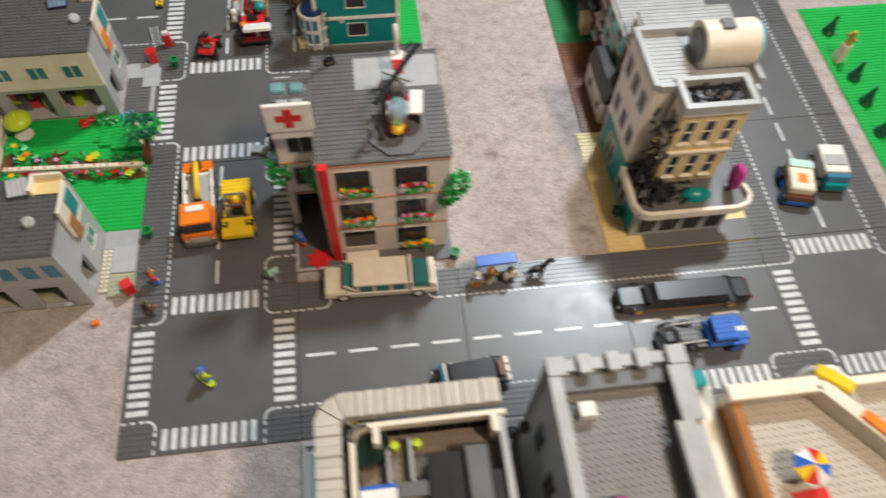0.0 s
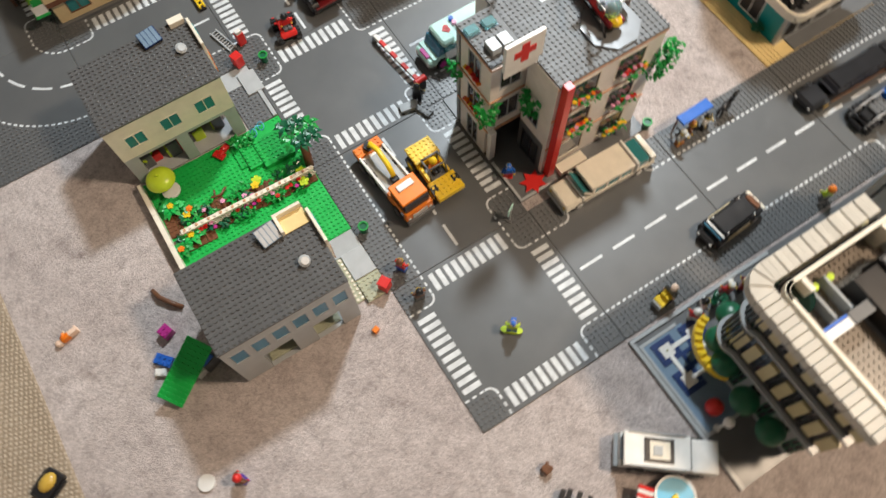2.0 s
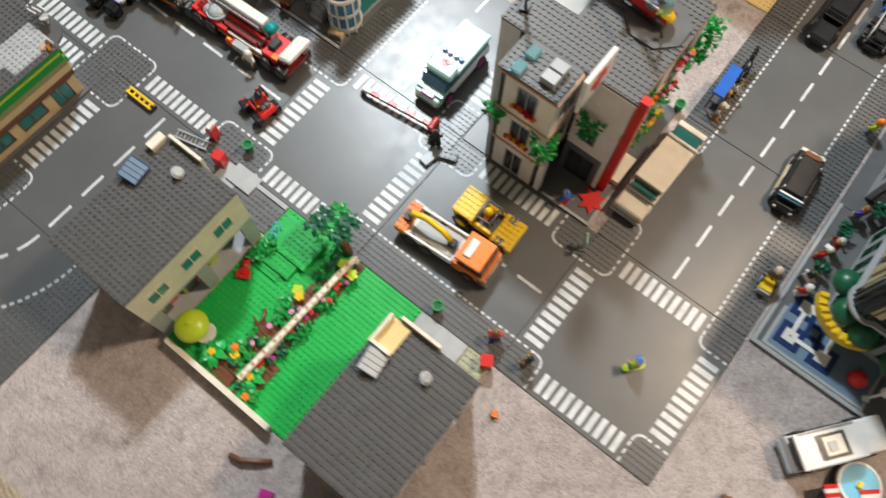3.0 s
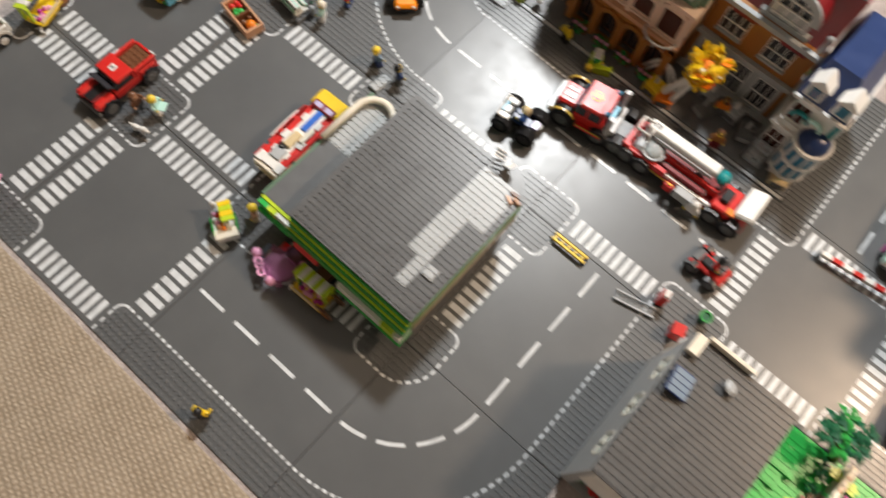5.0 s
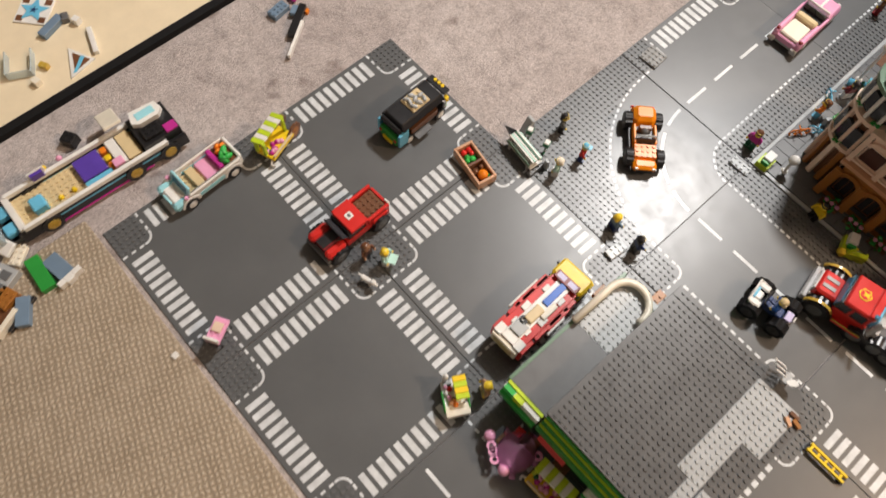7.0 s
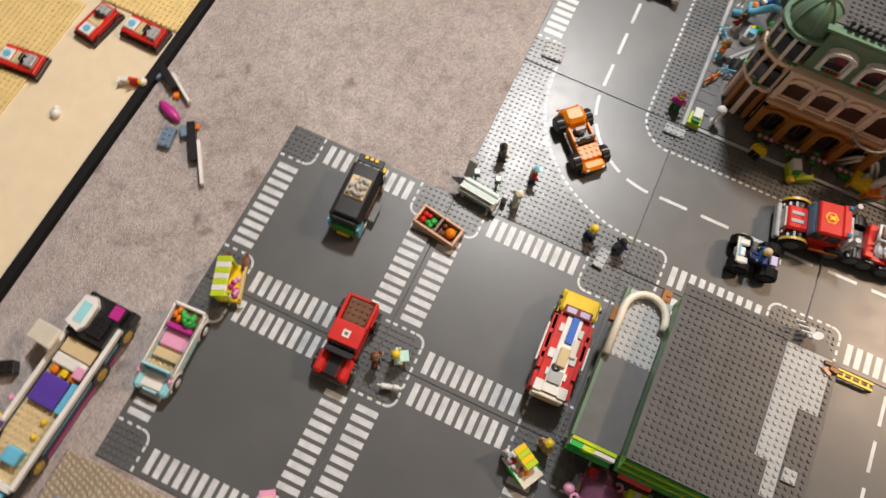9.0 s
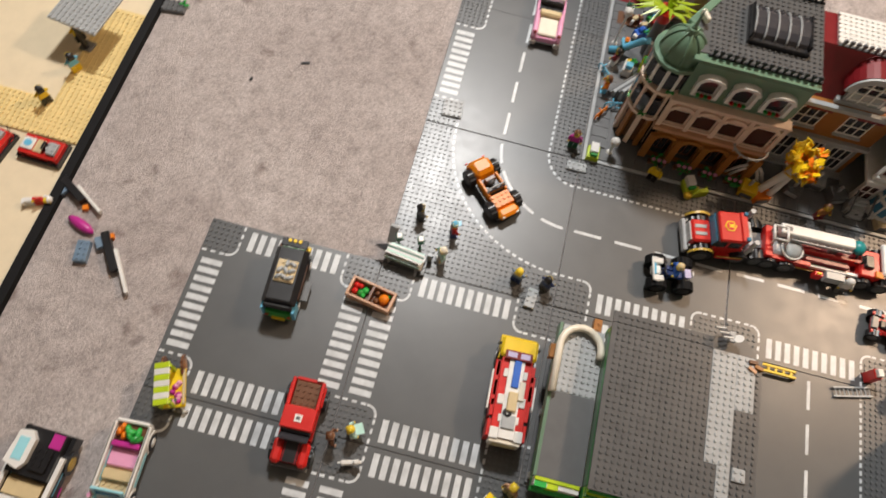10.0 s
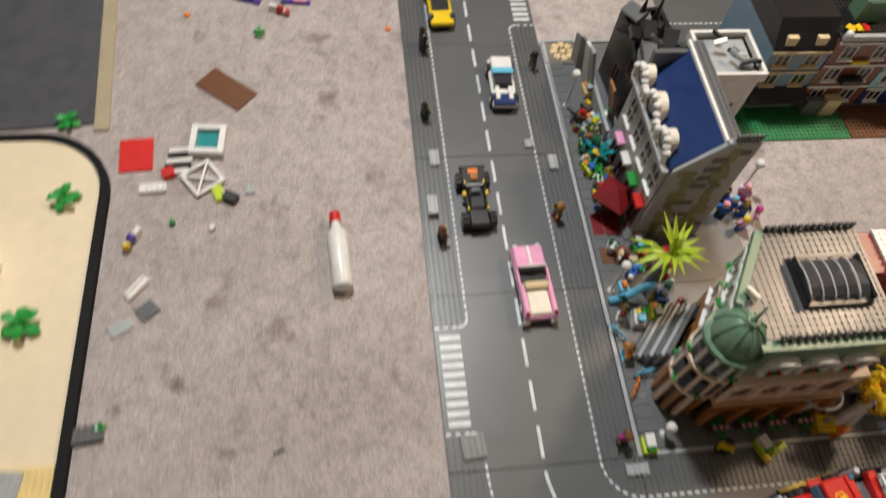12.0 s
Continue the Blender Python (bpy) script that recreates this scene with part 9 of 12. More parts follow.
for sx, sy in ((37.0, -5.8), (43.4, -5.8), (37.0, -12.2), (43.4, -12.2)):
    for k in range(4):
        w = 2.3
        q = ((-w, w, -w, -w + 1.05), (-w, w, w - 1.05, w), (-w, -w + 1.05, -w + 1.1, w - 1.1), (w - 1.05, w, -w + 1.1, w - 1.1))[k]
        mosaic(sx + q[0], sx + q[1], sy + q[2], sy + q[3], DBLUE)
    mosaic(sx - 1.2, sx + 1.2, sy - 1.2, sy + 1.2, WHITE, 0.52)
mosaic(36.8, 37.2, -6.0, -5.6, OLIVE, 0.6)
for q in ((38.2, 42.2, -6.2, -5.4), (38.2, 42.2, -12.6, -11.8), (36.6, 37.4, -11.0, -7.0), (43.0, 43.8, -11.0, -7.0)):
    mosaic(*q, WHITE, 0.56)
for q in ((38.6, 41.8, -8.2, -7.4), (38.6, 41.8, -10.6, -9.8), (38.6, 39.4, -9.78, -8.22), (41.0, 41.8, -9.78, -8.22)):
    mosaic(*q, DBLUE, 0.54)
for q in ((37.5, 38.5, -11.0, -7.0), (41.9, 42.9, -11.0, -7.0), (38.2, 42.2, -7.3, -6.4), (38.2, 42.2, -11.6, -10.7)):
    mosaic(*q, SBLUE, 0.4)

# grey open-topped hall
b2 = thing("grey_hall", 0, 0, 0, 0, "grey open-topped toy building with notched front wall", "building")
me = Mesh(); me.box(66.05, 128, -32, -0.6, -0.22, 0.1, c=0.05)
solid("block_plate", me, DG, label="dark grey ground under the lower buildings", category="baseplate", kind="structure")
for z0, z1 in ((0.5, 16), (16, 36)):
    wall(b2, LG, (89.0, -3.8), (70.0, -3.8), 1.6, z0, z1, row(4, 1.8, 4.3, 2.4, z0 + 4, z0 + 11), DG, SMOKE, name="front_wall")
wall(b2, LG, (70.0, -3.8), (70.0, -32), 1.2, 0.5, 36, row(3, 5, 7, 3, 18, 26), DG, SMOKE, name="side_wall")
wall(b2, LG, (89.0, -32), (89.0, -3.8), 1.2, 0.5, 36, (), name="side_wall")
for x0, x1 in ((69.8, 72.4), (74.2, 76.0), (78.2, 80.0), (82.2, 84.0), (86.6, 89.2)):
    slab(b2, "merlon", LG, x0, x1, -6.2, -3.5, 36.0, 37.0)
slab(b2, "front_sill", DG, 72.0, 86.8, -8.0, -5.45, 33.4, 35.2)
slab(b2, "side_coping", LG, 69.8, 71.6, -32, -6.25, 36, 36.8)
slab(b2, "side_coping", LG, 86.2, 89.2, -14, -6.25, 36, 36.8)
slab(b2, "side_coping", LG, 85.0, 87.6, -32, -14.05, 36, 37.2)
MIDG = plastic("mid_grey_plastic", (0.21, 0.21, 0.205))
slab(b2, "upper_floor", MIDG, 71.3, 87.7, -32, -5.5, 32.7, 33.3, studs=MIDG)
slab(b2, "wall_box", WHITE, 73.4, 75.6, -11.6, -9.6, 33.3, 35.4)
me = Mesh(); me.box(74.6, 77, -24, -22, 33.6, 35.2, c=0.2); me.cyl(76, -23, 35.2, 36.0, 0.6, n=8); part("black_box", me, BLACK, b2)
slab(b2, "red_box", MAGENTA, 75.2, 76.4, -23.6, -22.4, 36.0, 36.8)

# pale terrace building with beach things
b3 = thing("pale_terrace_house", 0, 0, 0, 0, "pale toy building with an open roof terrace", "building")
wall(b3, CREAM, (124, -10.4), (93.6, -10.4), 1.2, 0.5, 36, row(5, 3, 5.4, 3, 20, 28), DG, SMOKE, name="front_wall")
wall(b3, DORANGE, (93.6, -10.4), (93.6, -32), 1.2, 0.5, 36, (), name="side_wall")
slab(b3, "coping", CREAM, 93.2, 106, -12.2, -10.0, 36, 37)
me = Mesh(); me.m = pose(106, -11, 0, 0, 0, -52); me.box(0, 22, -1.0, 1.0, 33, 37, c=0.1); part("slanted_parapet", me, CREAM, b3)
me = Mesh(); me.m = pose(110, -15.8, 37.0, 0, 0, -52); me.box(0, 10, -0.7, 0.7, 0, 0.5, c=0.1); part("orange_rail", me, ORANGE, b3)
PALEG = plastic("pale_warm_grey_plastic", (0.50, 0.46, 0.40))
slab(b3, "terrace_floor", PALEG, 95.0, 122, -32, -12.0, 33.0, 33.4, studs=PALEG)
um = thing("beach_parasol", 100.6, -21.6, 33.4, 0, "toy parasol striped red, yellow, blue and white", "parasol")
me = Mesh(); me.cyl(0, 0, 0, 4.2, 0.2, n=6); part("pole", me, WHITE, um)
for k in range(8):
    a0, a1 = TAU * k / 8, TAU * (k + 1) / 8
    me = Mesh(); me.add([(0, 0, 4.8), (2.4 * math.cos(a0), 2.4 * math.sin(a0), 3.7), (2.4 * math.cos(a1), 2.4 * math.sin(a1), 3.7), (0, 0, 4.6), (2.4 * math.cos(a0), 2.4 * math.sin(a0), 3.5), (2.4 * math.cos(a1), 2.4 * math.sin(a1), 3.5)], [(0, 1, 2), (5, 4, 3), (1, 4, 5, 2)])
    part("canopy_panel", me, (YELLOW, RED, WHITE, BLUE)[k % 4], um)
me = Mesh(); me.box(-2.4, 2.4, -1.2, 1.2, 0, 0.3, c=0.06); solid("beach_towel", me, RED, 101, -25.0, 33.4, 4, "red towel on the terrace floor", "towel")
me = Mesh(); me.tube([(0, 0, 0), (2.2, 0.8, 1.6), (4.4, 0, 3.4), (6.4, -1.8, 2.4), (7.2, -4.6, 0.2)], 0.55, 8)
ob = solid("slide", me, WHITE, 104.6, -9.2, 33.0, 0, "white curved toy slide", "slide")
me = Mesh(); me.m = pose(3.6, -1.6, 4.0, 0, 0, -40); me.box(-2.6, 2.6, -1.0, 1.0, -0.4, 0.4, c=0.3); part("slide_board", me, YELLOW, ob)
me = Mesh(); me.box(-1.4, 1.4, -1.2, 1.2, 0, 2.0, c=0.2); solid("teal_chair", me, TEAL, 91.0, -7.6, 31.8, 6, "teal toy tub on a ledge", "tub")
me = Mesh(); me.box(-2.6, 2.6, -24, 1.6, -0.6, 0, c=0.1); me.box(-1.6, 1.6, -23.6, 1.2, -31.7, -0.6); solid("side_wing", me, CREAM, 90.8, -8.6, 31.8, 0, "narrow pale link between the lower buildings", "building")

# ---- small toys: people, stalls, street clutter ----
def pieces(name, mats, x, y, z, rz, label, category, boxes, group="", rx=0, ry=0, studs=()):
    """A small loose toy of a few joined bricks: boxes are (material index, x0, x1, y0, y1, z0, z1)."""
    me = Mesh()
    for k, *b in boxes:
        me.use(k).box(*b, c=0.07)
    for k, *b in studs:
        me.use(k).studgrid(*b, n=8)
    return solid(name, me, mats, x, y, z, rz, label, category, group, rx=rx, ry=ry)


def plate(x, y, z, rz, lx, ly, mat, label, h=0.4, rx=0, ry=0, tile=False, name="toy_plate", category="toy plate"):
    me = Mesh()
    me.box(-lx / 2, lx / 2, -ly / 2, ly / 2, 0, h, c=0.06)
    if not tile:
        me.studgrid(-lx / 2, lx / 2, -ly / 2, ly / 2, h, n=8)
    return solid(name, me, mat, x, y, z, rz, label, category, rx=rx, ry=ry)


PEOPLE = (
    (4.0, 34.9, 30, RED, BLUE, BROWN, "hair", "toy figure in a red top with brown hair"),
    (3.9, 27.9, 80, BROWN, DG, BLACK, "hair", "dark-clothed toy figure on the pavement"),
    (33.0, 40.6, -120, BLUE, RED, BLUE, "cap", "toy figure in blue and red by the hospital"),
    (83.4, 1.8, 70, LIME, DG, ORANGE, "helmet", "toy figure in lime with an orange helmet"),
    (10.6, 187.6, -60, DG, BLACK, BLACK, "hair", "black-haired toy figure in dark clothes"),
    (9.0, 180.9, -70, RED, DBLUE, AZURE, "cap", "toy figure in red with a blue cap"),
    (3.2, 167.6, -20, SBLUE, DBLUE, HEAD, "hair", "blond toy figure in grey-blue clothes"),
    (3.1, 162.2, -30, DBLUE, DG, BLACK, "hair", "dark-haired toy figure in navy clothes"),
    (34.9, 162.2, 180, MAGENTA, DGREEN, BROWN, "hair", "toy figure in dark red with green legs"),
    (-33.2, 161.4, 150, NOUGAT, TAN, HEAD, "hair", "blond toy figure beside an ice cream cart"),
    (32.0, 145.4, 160, YELLOW, BLACK, BLACK, "hair", "toy figure in a yellow and black suit"),
    (33.0, 111.5, 200, DORANGE, DRED, BROWN, "hair", "toy figure in brown and orange"),
    (39.4, 114.6, 200, ORANGE, DG, BROWN, "cap", "toy figure in orange overalls"),
    (106.5, 189.0, -60, BLACK, BLACK, BLACK, "hair", "black-clothed toy figure on the pavement"),
    (76.1, 188.5, -60, BROWN, BLACK, BROWN, "hair", "toy figure in brown on the pavement"),
    (80.0, 165.0, 100, BROWN, DRED, DORANGE, "hair", "toy figure in brown and dark red"),
    (120.6, 163.0, 100, BLACK, DG, BLACK, "helmet", "toy figure in black with a helmet"),
    (67.4, 27.6, -90, LG, DORANGE, LG, "cap", "toy figure in grey and orange by the blue canopy"),
    (70.4, 28.2, -60, BROWN, LG, DORANGE, "hair", "toy figure with ginger hair under the blue canopy"),
    (74.2, 27.8, -80, WHITE, BLACK, BLACK, "hair", "black-haired toy figure in white beside the stall"),
    (-61.0, 143.3, 30, YELLOW, BLACK, BLACK, "hair", "toy figure in yellow and black on the pavement"),
    (18.2, 107.0, 180, WHITE, DG, WHITE, "helmet", "toy fire fighter with a white helmet"),
    (45.0, -3.4, 40, RED, WHITE, WHITE, "helmet", "toy figure in red at a pavement table"),
    (47.6, -2.6, -30, WHITE, DG, BLACK, "hair", "toy figure in white by the lower building"),
    (53.6, -2.8, 70, RED, DRED, WHITE, "cap", "toy figure in red with a white cap"),
    (56.4, -3.6, 120, DRED, BLACK, SILVER, "hair", "grey-haired toy figure in dark red"),
    (65.0, -4.4, 60, PURPLE, DG, BROWN, "hair", "toy figure in purple in the alley"),
    (78.6, 131.0, 140, BLUE, DBLUE, PINK, "hair", "toy figure in blue with pink hair"),
    (50.0, 158.0, 90, ORANGE, AZURE, BROWN, "hair", "toy figure in orange beside the shops"),
    (57.6, 157.0, 60, DRED, WHITE, BLACK, "hair", "toy figure in dark red beside the shops"),
    (88.4, 152.6, 90, YELLOW, BLUE, BLACK, "hair", "toy figure in yellow beside the shops"),
    (97.0, 156.0, 90, BLUE, YELLOW, BROWN, "hair", "toy figure in blue and yellow"),
    (126.0, 187.6, -60, BLACK, BLACK, BLACK, "helmet", "black helmeted toy figure on the pavement"),
    (128.6, 187.4, -60, BLACK, DG, BLACK, "hair", "black-clothed toy figure on the pavement"),
)
for x, y, rz, torso, legs, hair, hat, label in PEOPLE:
    figure(x, y, 0.2, rz, torso, legs, hair, HEAD, label, hat=hat)

# skater on a lime board
sk = thing("skateboard", 15.0, 13.0, 0, -40, "lime green toy skateboard on the crossing", "skateboard")
me = Mesh(); me.prism([(2.1 * math.cos(TAU * k / 20) * abs(math.cos(TAU * k / 20)) ** -0.4 if abs(math.cos(TAU * k / 20)) > 0.01 else 0, 0.75 * math.sin(TAU * k / 20)) for k in range(20)], 0.55, 0.85)
part("deck", me, LIME, sk)
for x in (-1.1, 1.1):
    me = Mesh(); me.cyl(x, 0.28, -0.55, 0.55, 0.27, n=10, axis="y"); part("wheel", me, YELLOW, sk)
figure(15.0, 13.0, 0.76, 50, LIME, BLUE, BLUE, HEAD, "toy skater in lime and blue with a blue cap", hat="cap", lean=0)

# wheelchair, by the plaza
wc = thing("wheelchair", 43.4, 2.4, 0.2, 5, "yellow and grey toy wheelchair", "wheelchair")
bit(wc, "seat", YELLOW, -2.6, 0.4, -1.2, 1.2, 0.8, 1.8, c=0.15)
bit(wc, "footrest", LG, -3.0, -2.6, -1.1, 1.1, 0.3, 1.6, c=0.06)
bit(wc, "backrest", DG, 1.3, 1.7, -1.0, 1.0, 1.3, 3.0)
for y in (-1.25, 1.25):
    wheel(wc, -0.5, y, 1.1, 0.3, LG)
figure(44.0, 2.5, 1.8, 185, DG, YELLOW, FLESH, FLESH, "seated toy figure in grey with pale hair", sit=True)
sp = thing("street_sign", 27.8, 32.5, 0, -60, "pale green toy street sign on a grey post", "sign")
bit(sp, "post", LG, -0.25, 0.25, -0.25, 0.25, 0.2, 4.2, c=0.04)
bit(sp, "board", AQUA, -0.15, 0.15, -1.1, 1.1, 3.0, 5.2)
bit(sp, "foot", DG, -0.8, 0.8, -0.8, 0.8, 0.0, 0.35)

# lying figures and animals
hs = Mesh()
hs.dome(0, 0, 2.6, 1.9, 0.75, 0.85, n=12, rings=6, full=True)
hs.tube([(1.3, 0, 2.9), (1.9, 0, 3.9), (2.2, 0, 4.7)], 0.5, 8)
hs.at(2.4, 0, 4.8, 0, 25, 0).box(-0.4, 1.1, -0.38, 0.38, -0.4, 0.4, c=0.15)
hs.m = None
hs.tube([(1.6, 0, 4.0), (1.2, 0, 4.4), (0.9, 0, 3.6)], 0.28, 6)
for x in (-1.2, 1.2):
    for y in (-0.45, 0.45):
        hs.tube([(x, y, 2.3), (x + 0.1, y, 1.1), (x, y, 0)], 0.26, 6)
hs.tube([(-1.8, 0, 3.0), (-2.3, 0, 2.2), (-2.4, 0, 1.2)], 0.22, 6)
solid("toy_horse", hs, BLACK, 79.8, 28.4, 0.2, 12, "black toy horse beside the canopy stall", "horse")
figure(31.6, 134.4, 0.9, 25, LIME, LIME, HEAD, HEAD, "toy figure in lime lying on the pavement", lean=-90)
figure(-54.4, 58.0, 0.3, 100, ORANGE, FLESH, FLESH, FLESH, "orange and peach toy figure lying on the carpet", lean=-90)
figure(-40.0, 16.2, -0.25, 20, BROWN, PURPLE, RED, RED, "brown and purple toy figure with red hair on the carpet", hat="helmet")
figure(81.0, 244.6, 0.4, 60, PURPLE, WHITE, HEAD, FLESH, "pale purple toy figure lying on the carpet", lean=-80)
figure(140.6, 221.6, 0.4, 150, RED, WHITE, RED, WHITE, "red and white toy figure lying on the carpet", lean=-85)
pieces("toy_scooter", [PURPLE, AZURE, PINK], 142.6, 216.0, -0.25, 82, "purple and blue toy scooter on the carpet", "scooter", [(0, -3.4, 3.4, -0.6, 0.6, 0, 0.7), (2, -2.6, 0.4, -0.5, 0.5, 0.7, 1.2), (1, 2.2, 2.8, -0.9, 0.9, 0.7, 2.4)])
pieces("toy_sled", [PURPLE, BLUE, RED], 143.8, 227.0, -0.25, 70, "purple and blue toy sled on the carpet", "sled", [(0, -3.2, 3.2, -1.0, 1.0, 0, 0.8), (1, -2.0, 1.0, -0.8, 0.8, 0.8, 1.5), (2, 1.2, 3.0, -0.7, 0.7, 0.8, 1.3)])
figure(-30.8, 188.6, 0.05, -60, AQUA, WHITE, HEAD, HEAD, "blond toy figure holding a pale tray", extra=lambda me, zb: me.use(0).box(0.6, 2.0, -0.9, 0.9, zb + 0.3, zb + 0.45))
dg = Mesh()
dg.box(-1.1, 1.1, -0.4, 0.4, 0.8, 1.7, c=0.2); dg.box(0.9, 1.9, -0.4, 0.4, 1.4, 2.3, c=0.2); dg.box(1.8, 2.3, -0.25, 0.25, 1.4, 1.8, c=0.1)
for x in (-0.8, 0.8):
    for y in (-0.3, 0.3):
        dg.box(x - 0.18, x + 0.18, y - 0.15, y + 0.15, 0, 0.9)
dg.box(-1.6, -1.0, -0.12, 0.12, 1.5, 1.75)
solid("toy_dog", dg, WHITE, -35.6, 187.9, 0.05, -75, "white toy dog with a brown nose", "dog")
figure(-32.6, 191.4, 0.05, -80, BROWN, DG, BROWN, NOUGAT, "toy figure in brown walking a dog")

# stall with blue canopy
sl = thing("canopy_stall", 71.4, 29.7, 0, 2, "grey toy table under a blue awning", "stall")
bit(sl, "awning", BLUE, -4.0, 4.0, -1.2, 1.2, 5.6, 6.1)
for x in (-3.6, 3.6):
    me = Mesh(); me.cyl(x, 0.8, 0.2, 5.6, 0.2, n=8); part("post", me, BROWN if x < 0 else LG, sl)
bit(sl, "table", DG, -2.8, 2.8, -0.8, 0.8, 1.6, 2.0)
bit(sl, "leg", DG, -0.5, 0.5, -0.5, 0.5, 0.2, 1.6)


def can(x, y, r=0.95, h=1.9):
    c = thing("waste_bin", x, y, 0.2, 0, "dark green toy waste bin", "bin", "street bins")
    me = Mesh(); me.cyl(0, 0, 0, h, r * 0.85, r, n=14); part("drum", me, DGREEN, c)
    me = Mesh(); me.arc(0, 0, r * 0.8, r * 1.12, 0, 360, h, h + 0.3, n=14); part("rim", me, GREEN, c)


for x, y in ((4.1, 94.2), (2.0, 46.1), (64.0, 34.4)):
    can(x, y)
for x, y, a in ((-1.2, 96.4, 15), (-0.6, 33.4, 30)):
    pb = thing("post_box", x, y, 0.0, a, "bright red toy post box", "post box", "red boxes")
    bit(pb, "body", RED, -1.0, 1.0, -1.0, 1.0, 0.3, 3.0)
    bit(pb, "lid", RED, -1.08, 1.08, -1.08, 1.08, 3.0, 3.4)
    bit(pb, "foot", DG, -1.1, 1.1, -1.1, 1.1, 0.0, 0.3)
rp = thing("red_pump", 2.0, 101.4, 0.2, 10, "red toy fuel pump on the pavement", "pump")
bit(rp, "body", RED, -0.9, 0.9, -0.7, 0.7, 0, 3.4)
bit(rp, "top", WHITE, -0.7, 0.7, -0.5, 0.5, 3.4, 4.2)
bit(rp, "foot", BLACK, -1.1, 1.1, -0.9, 0.9, -0.15, 0.0)

# barrier arm, red and white, beside the ambulance road
ba = thing("road_barrier", 28.6, 77.5, 0, -83, "red and white striped toy barrier arm", "barrier")
for k in range(8):
    bit(ba, "arm_piece", (WHITE, RED)[k % 2], -8 + 2 * k, -6.03 + 2 * k, -0.45, 0.45, 1.3 + 0.1 * (k % 2), 2.1)
bit(ba, "stand", BLACK, 7.6, 9.2, -1.0, 1.0, 0.2, 2.8)
bit(ba, "stand", DG, -8.4, -7.6, -0.6, 0.6, 0.2, 1.3)
me = Mesh(); me.cyl(8.4, 2.6, -1.3, 1.3, 0.8, n=12, axis="y"); part("pivot", me, RED, ba)
# yellow boom on wheels by the petrol station
yb = thing("yellow_boom", -1.3, 118.4, 0.1, 90, "yellow toy boom lying on the crossing", "boom")
for y in (-0.55, 0.55):
    bit(yb, "rail", YELLOW, -3.4, 3.4, y - 0.22, y + 0.22, 0.6, 1.1, c=0.05)
for k in range(5):
    bit(yb, "rung", YELLOW, -2.8 + 1.4 * k, -2.4 + 1.4 * k, -0.33, 0.33, 0.7, 1.0, c=0.03)
bit(yb, "hinge", BLACK, 2.9, 3.6, -0.8, 0.8, 0.0, 0.6)
bit(yb, "hinge", BLACK, -3.6, -2.9, -0.8, 0.8, 0.0, 0.6)
# grey ladder and bench pieces
ld = thing("grey_ladder", -1.4, 104.2, 0.3, -76, "light grey toy ladder on the pavement", "ladder")
for y in (-0.8, 0.8):
    bit(ld, "rail", LG, -3.6, 3.6, y - 0.16, y + 0.16, 0, 0.4, c=0.04)
for k in range(9):
    me = Mesh(); me.cyl(-3.2 + 0.8 * k, 0.2, -0.64, 0.64, 0.12, n=6, axis="y"); part("rung", me, LG, ld)
for x, y, a, lx, ly, m, hh in ((24.6, 66.0, -10, 4, 2, LG, 0.8), (27.0, 63.6, 20, 2, 4, DG, 0.6), (-1.2, 90.6, 0, 3.9, 6, LG, 0.4), (-2.5, 40.6, 0, 4.8, 6, LG, 0.4), (-2.5, 34.8, 0, 4.8, 5.0, SANDY, 0.4),
                               (1.0, 184.6, 0, 3.9, 1.0, DG, 0.8), (30.0, 160.6, 0, 1.9, 3.9, LG, 0.4), (36.0, 187.4, 4, 4, 4, MIDG, 0.4), (95.6, 188.0, 90, 2, 3.9, LG, 0.4), (93.6, 163.2, 90, 1.9, 3.6, LG, 0.4),
                               (83.4, 189.6, 90, 2, 4.2, LG, 1.4), (98.6, 167.4, 90, 2, 2, LG, 0.4), (0.3, 164.2, 84, 1.9, 3.8, LG, 0.5)):
    plate(x, y, 0.2, a, lx, ly, m, "loose grey toy plate on the pavement", hh, tile=m is LG and lx > 3)
figure(27.5, 67.0, 0.3, 40, BLACK, BLACK, BLACK, HEAD, "dark toy figure beside the barrier")


# ---- market carts ----
def awning(parent, lx, ly, y, z, mats, n):
    for k in range(n):
        x0 = -lx / 2 + lx * k / n
        me = Mesh()
        me.m = pose(0, y, z, -13, 0, 0)
        me.box(x0, x0 + lx / n - 0.02, -ly / 2, ly / 2, 0, 0.35, c=0.05)
        part("awning_strip", me, mats[k % 2], parent)


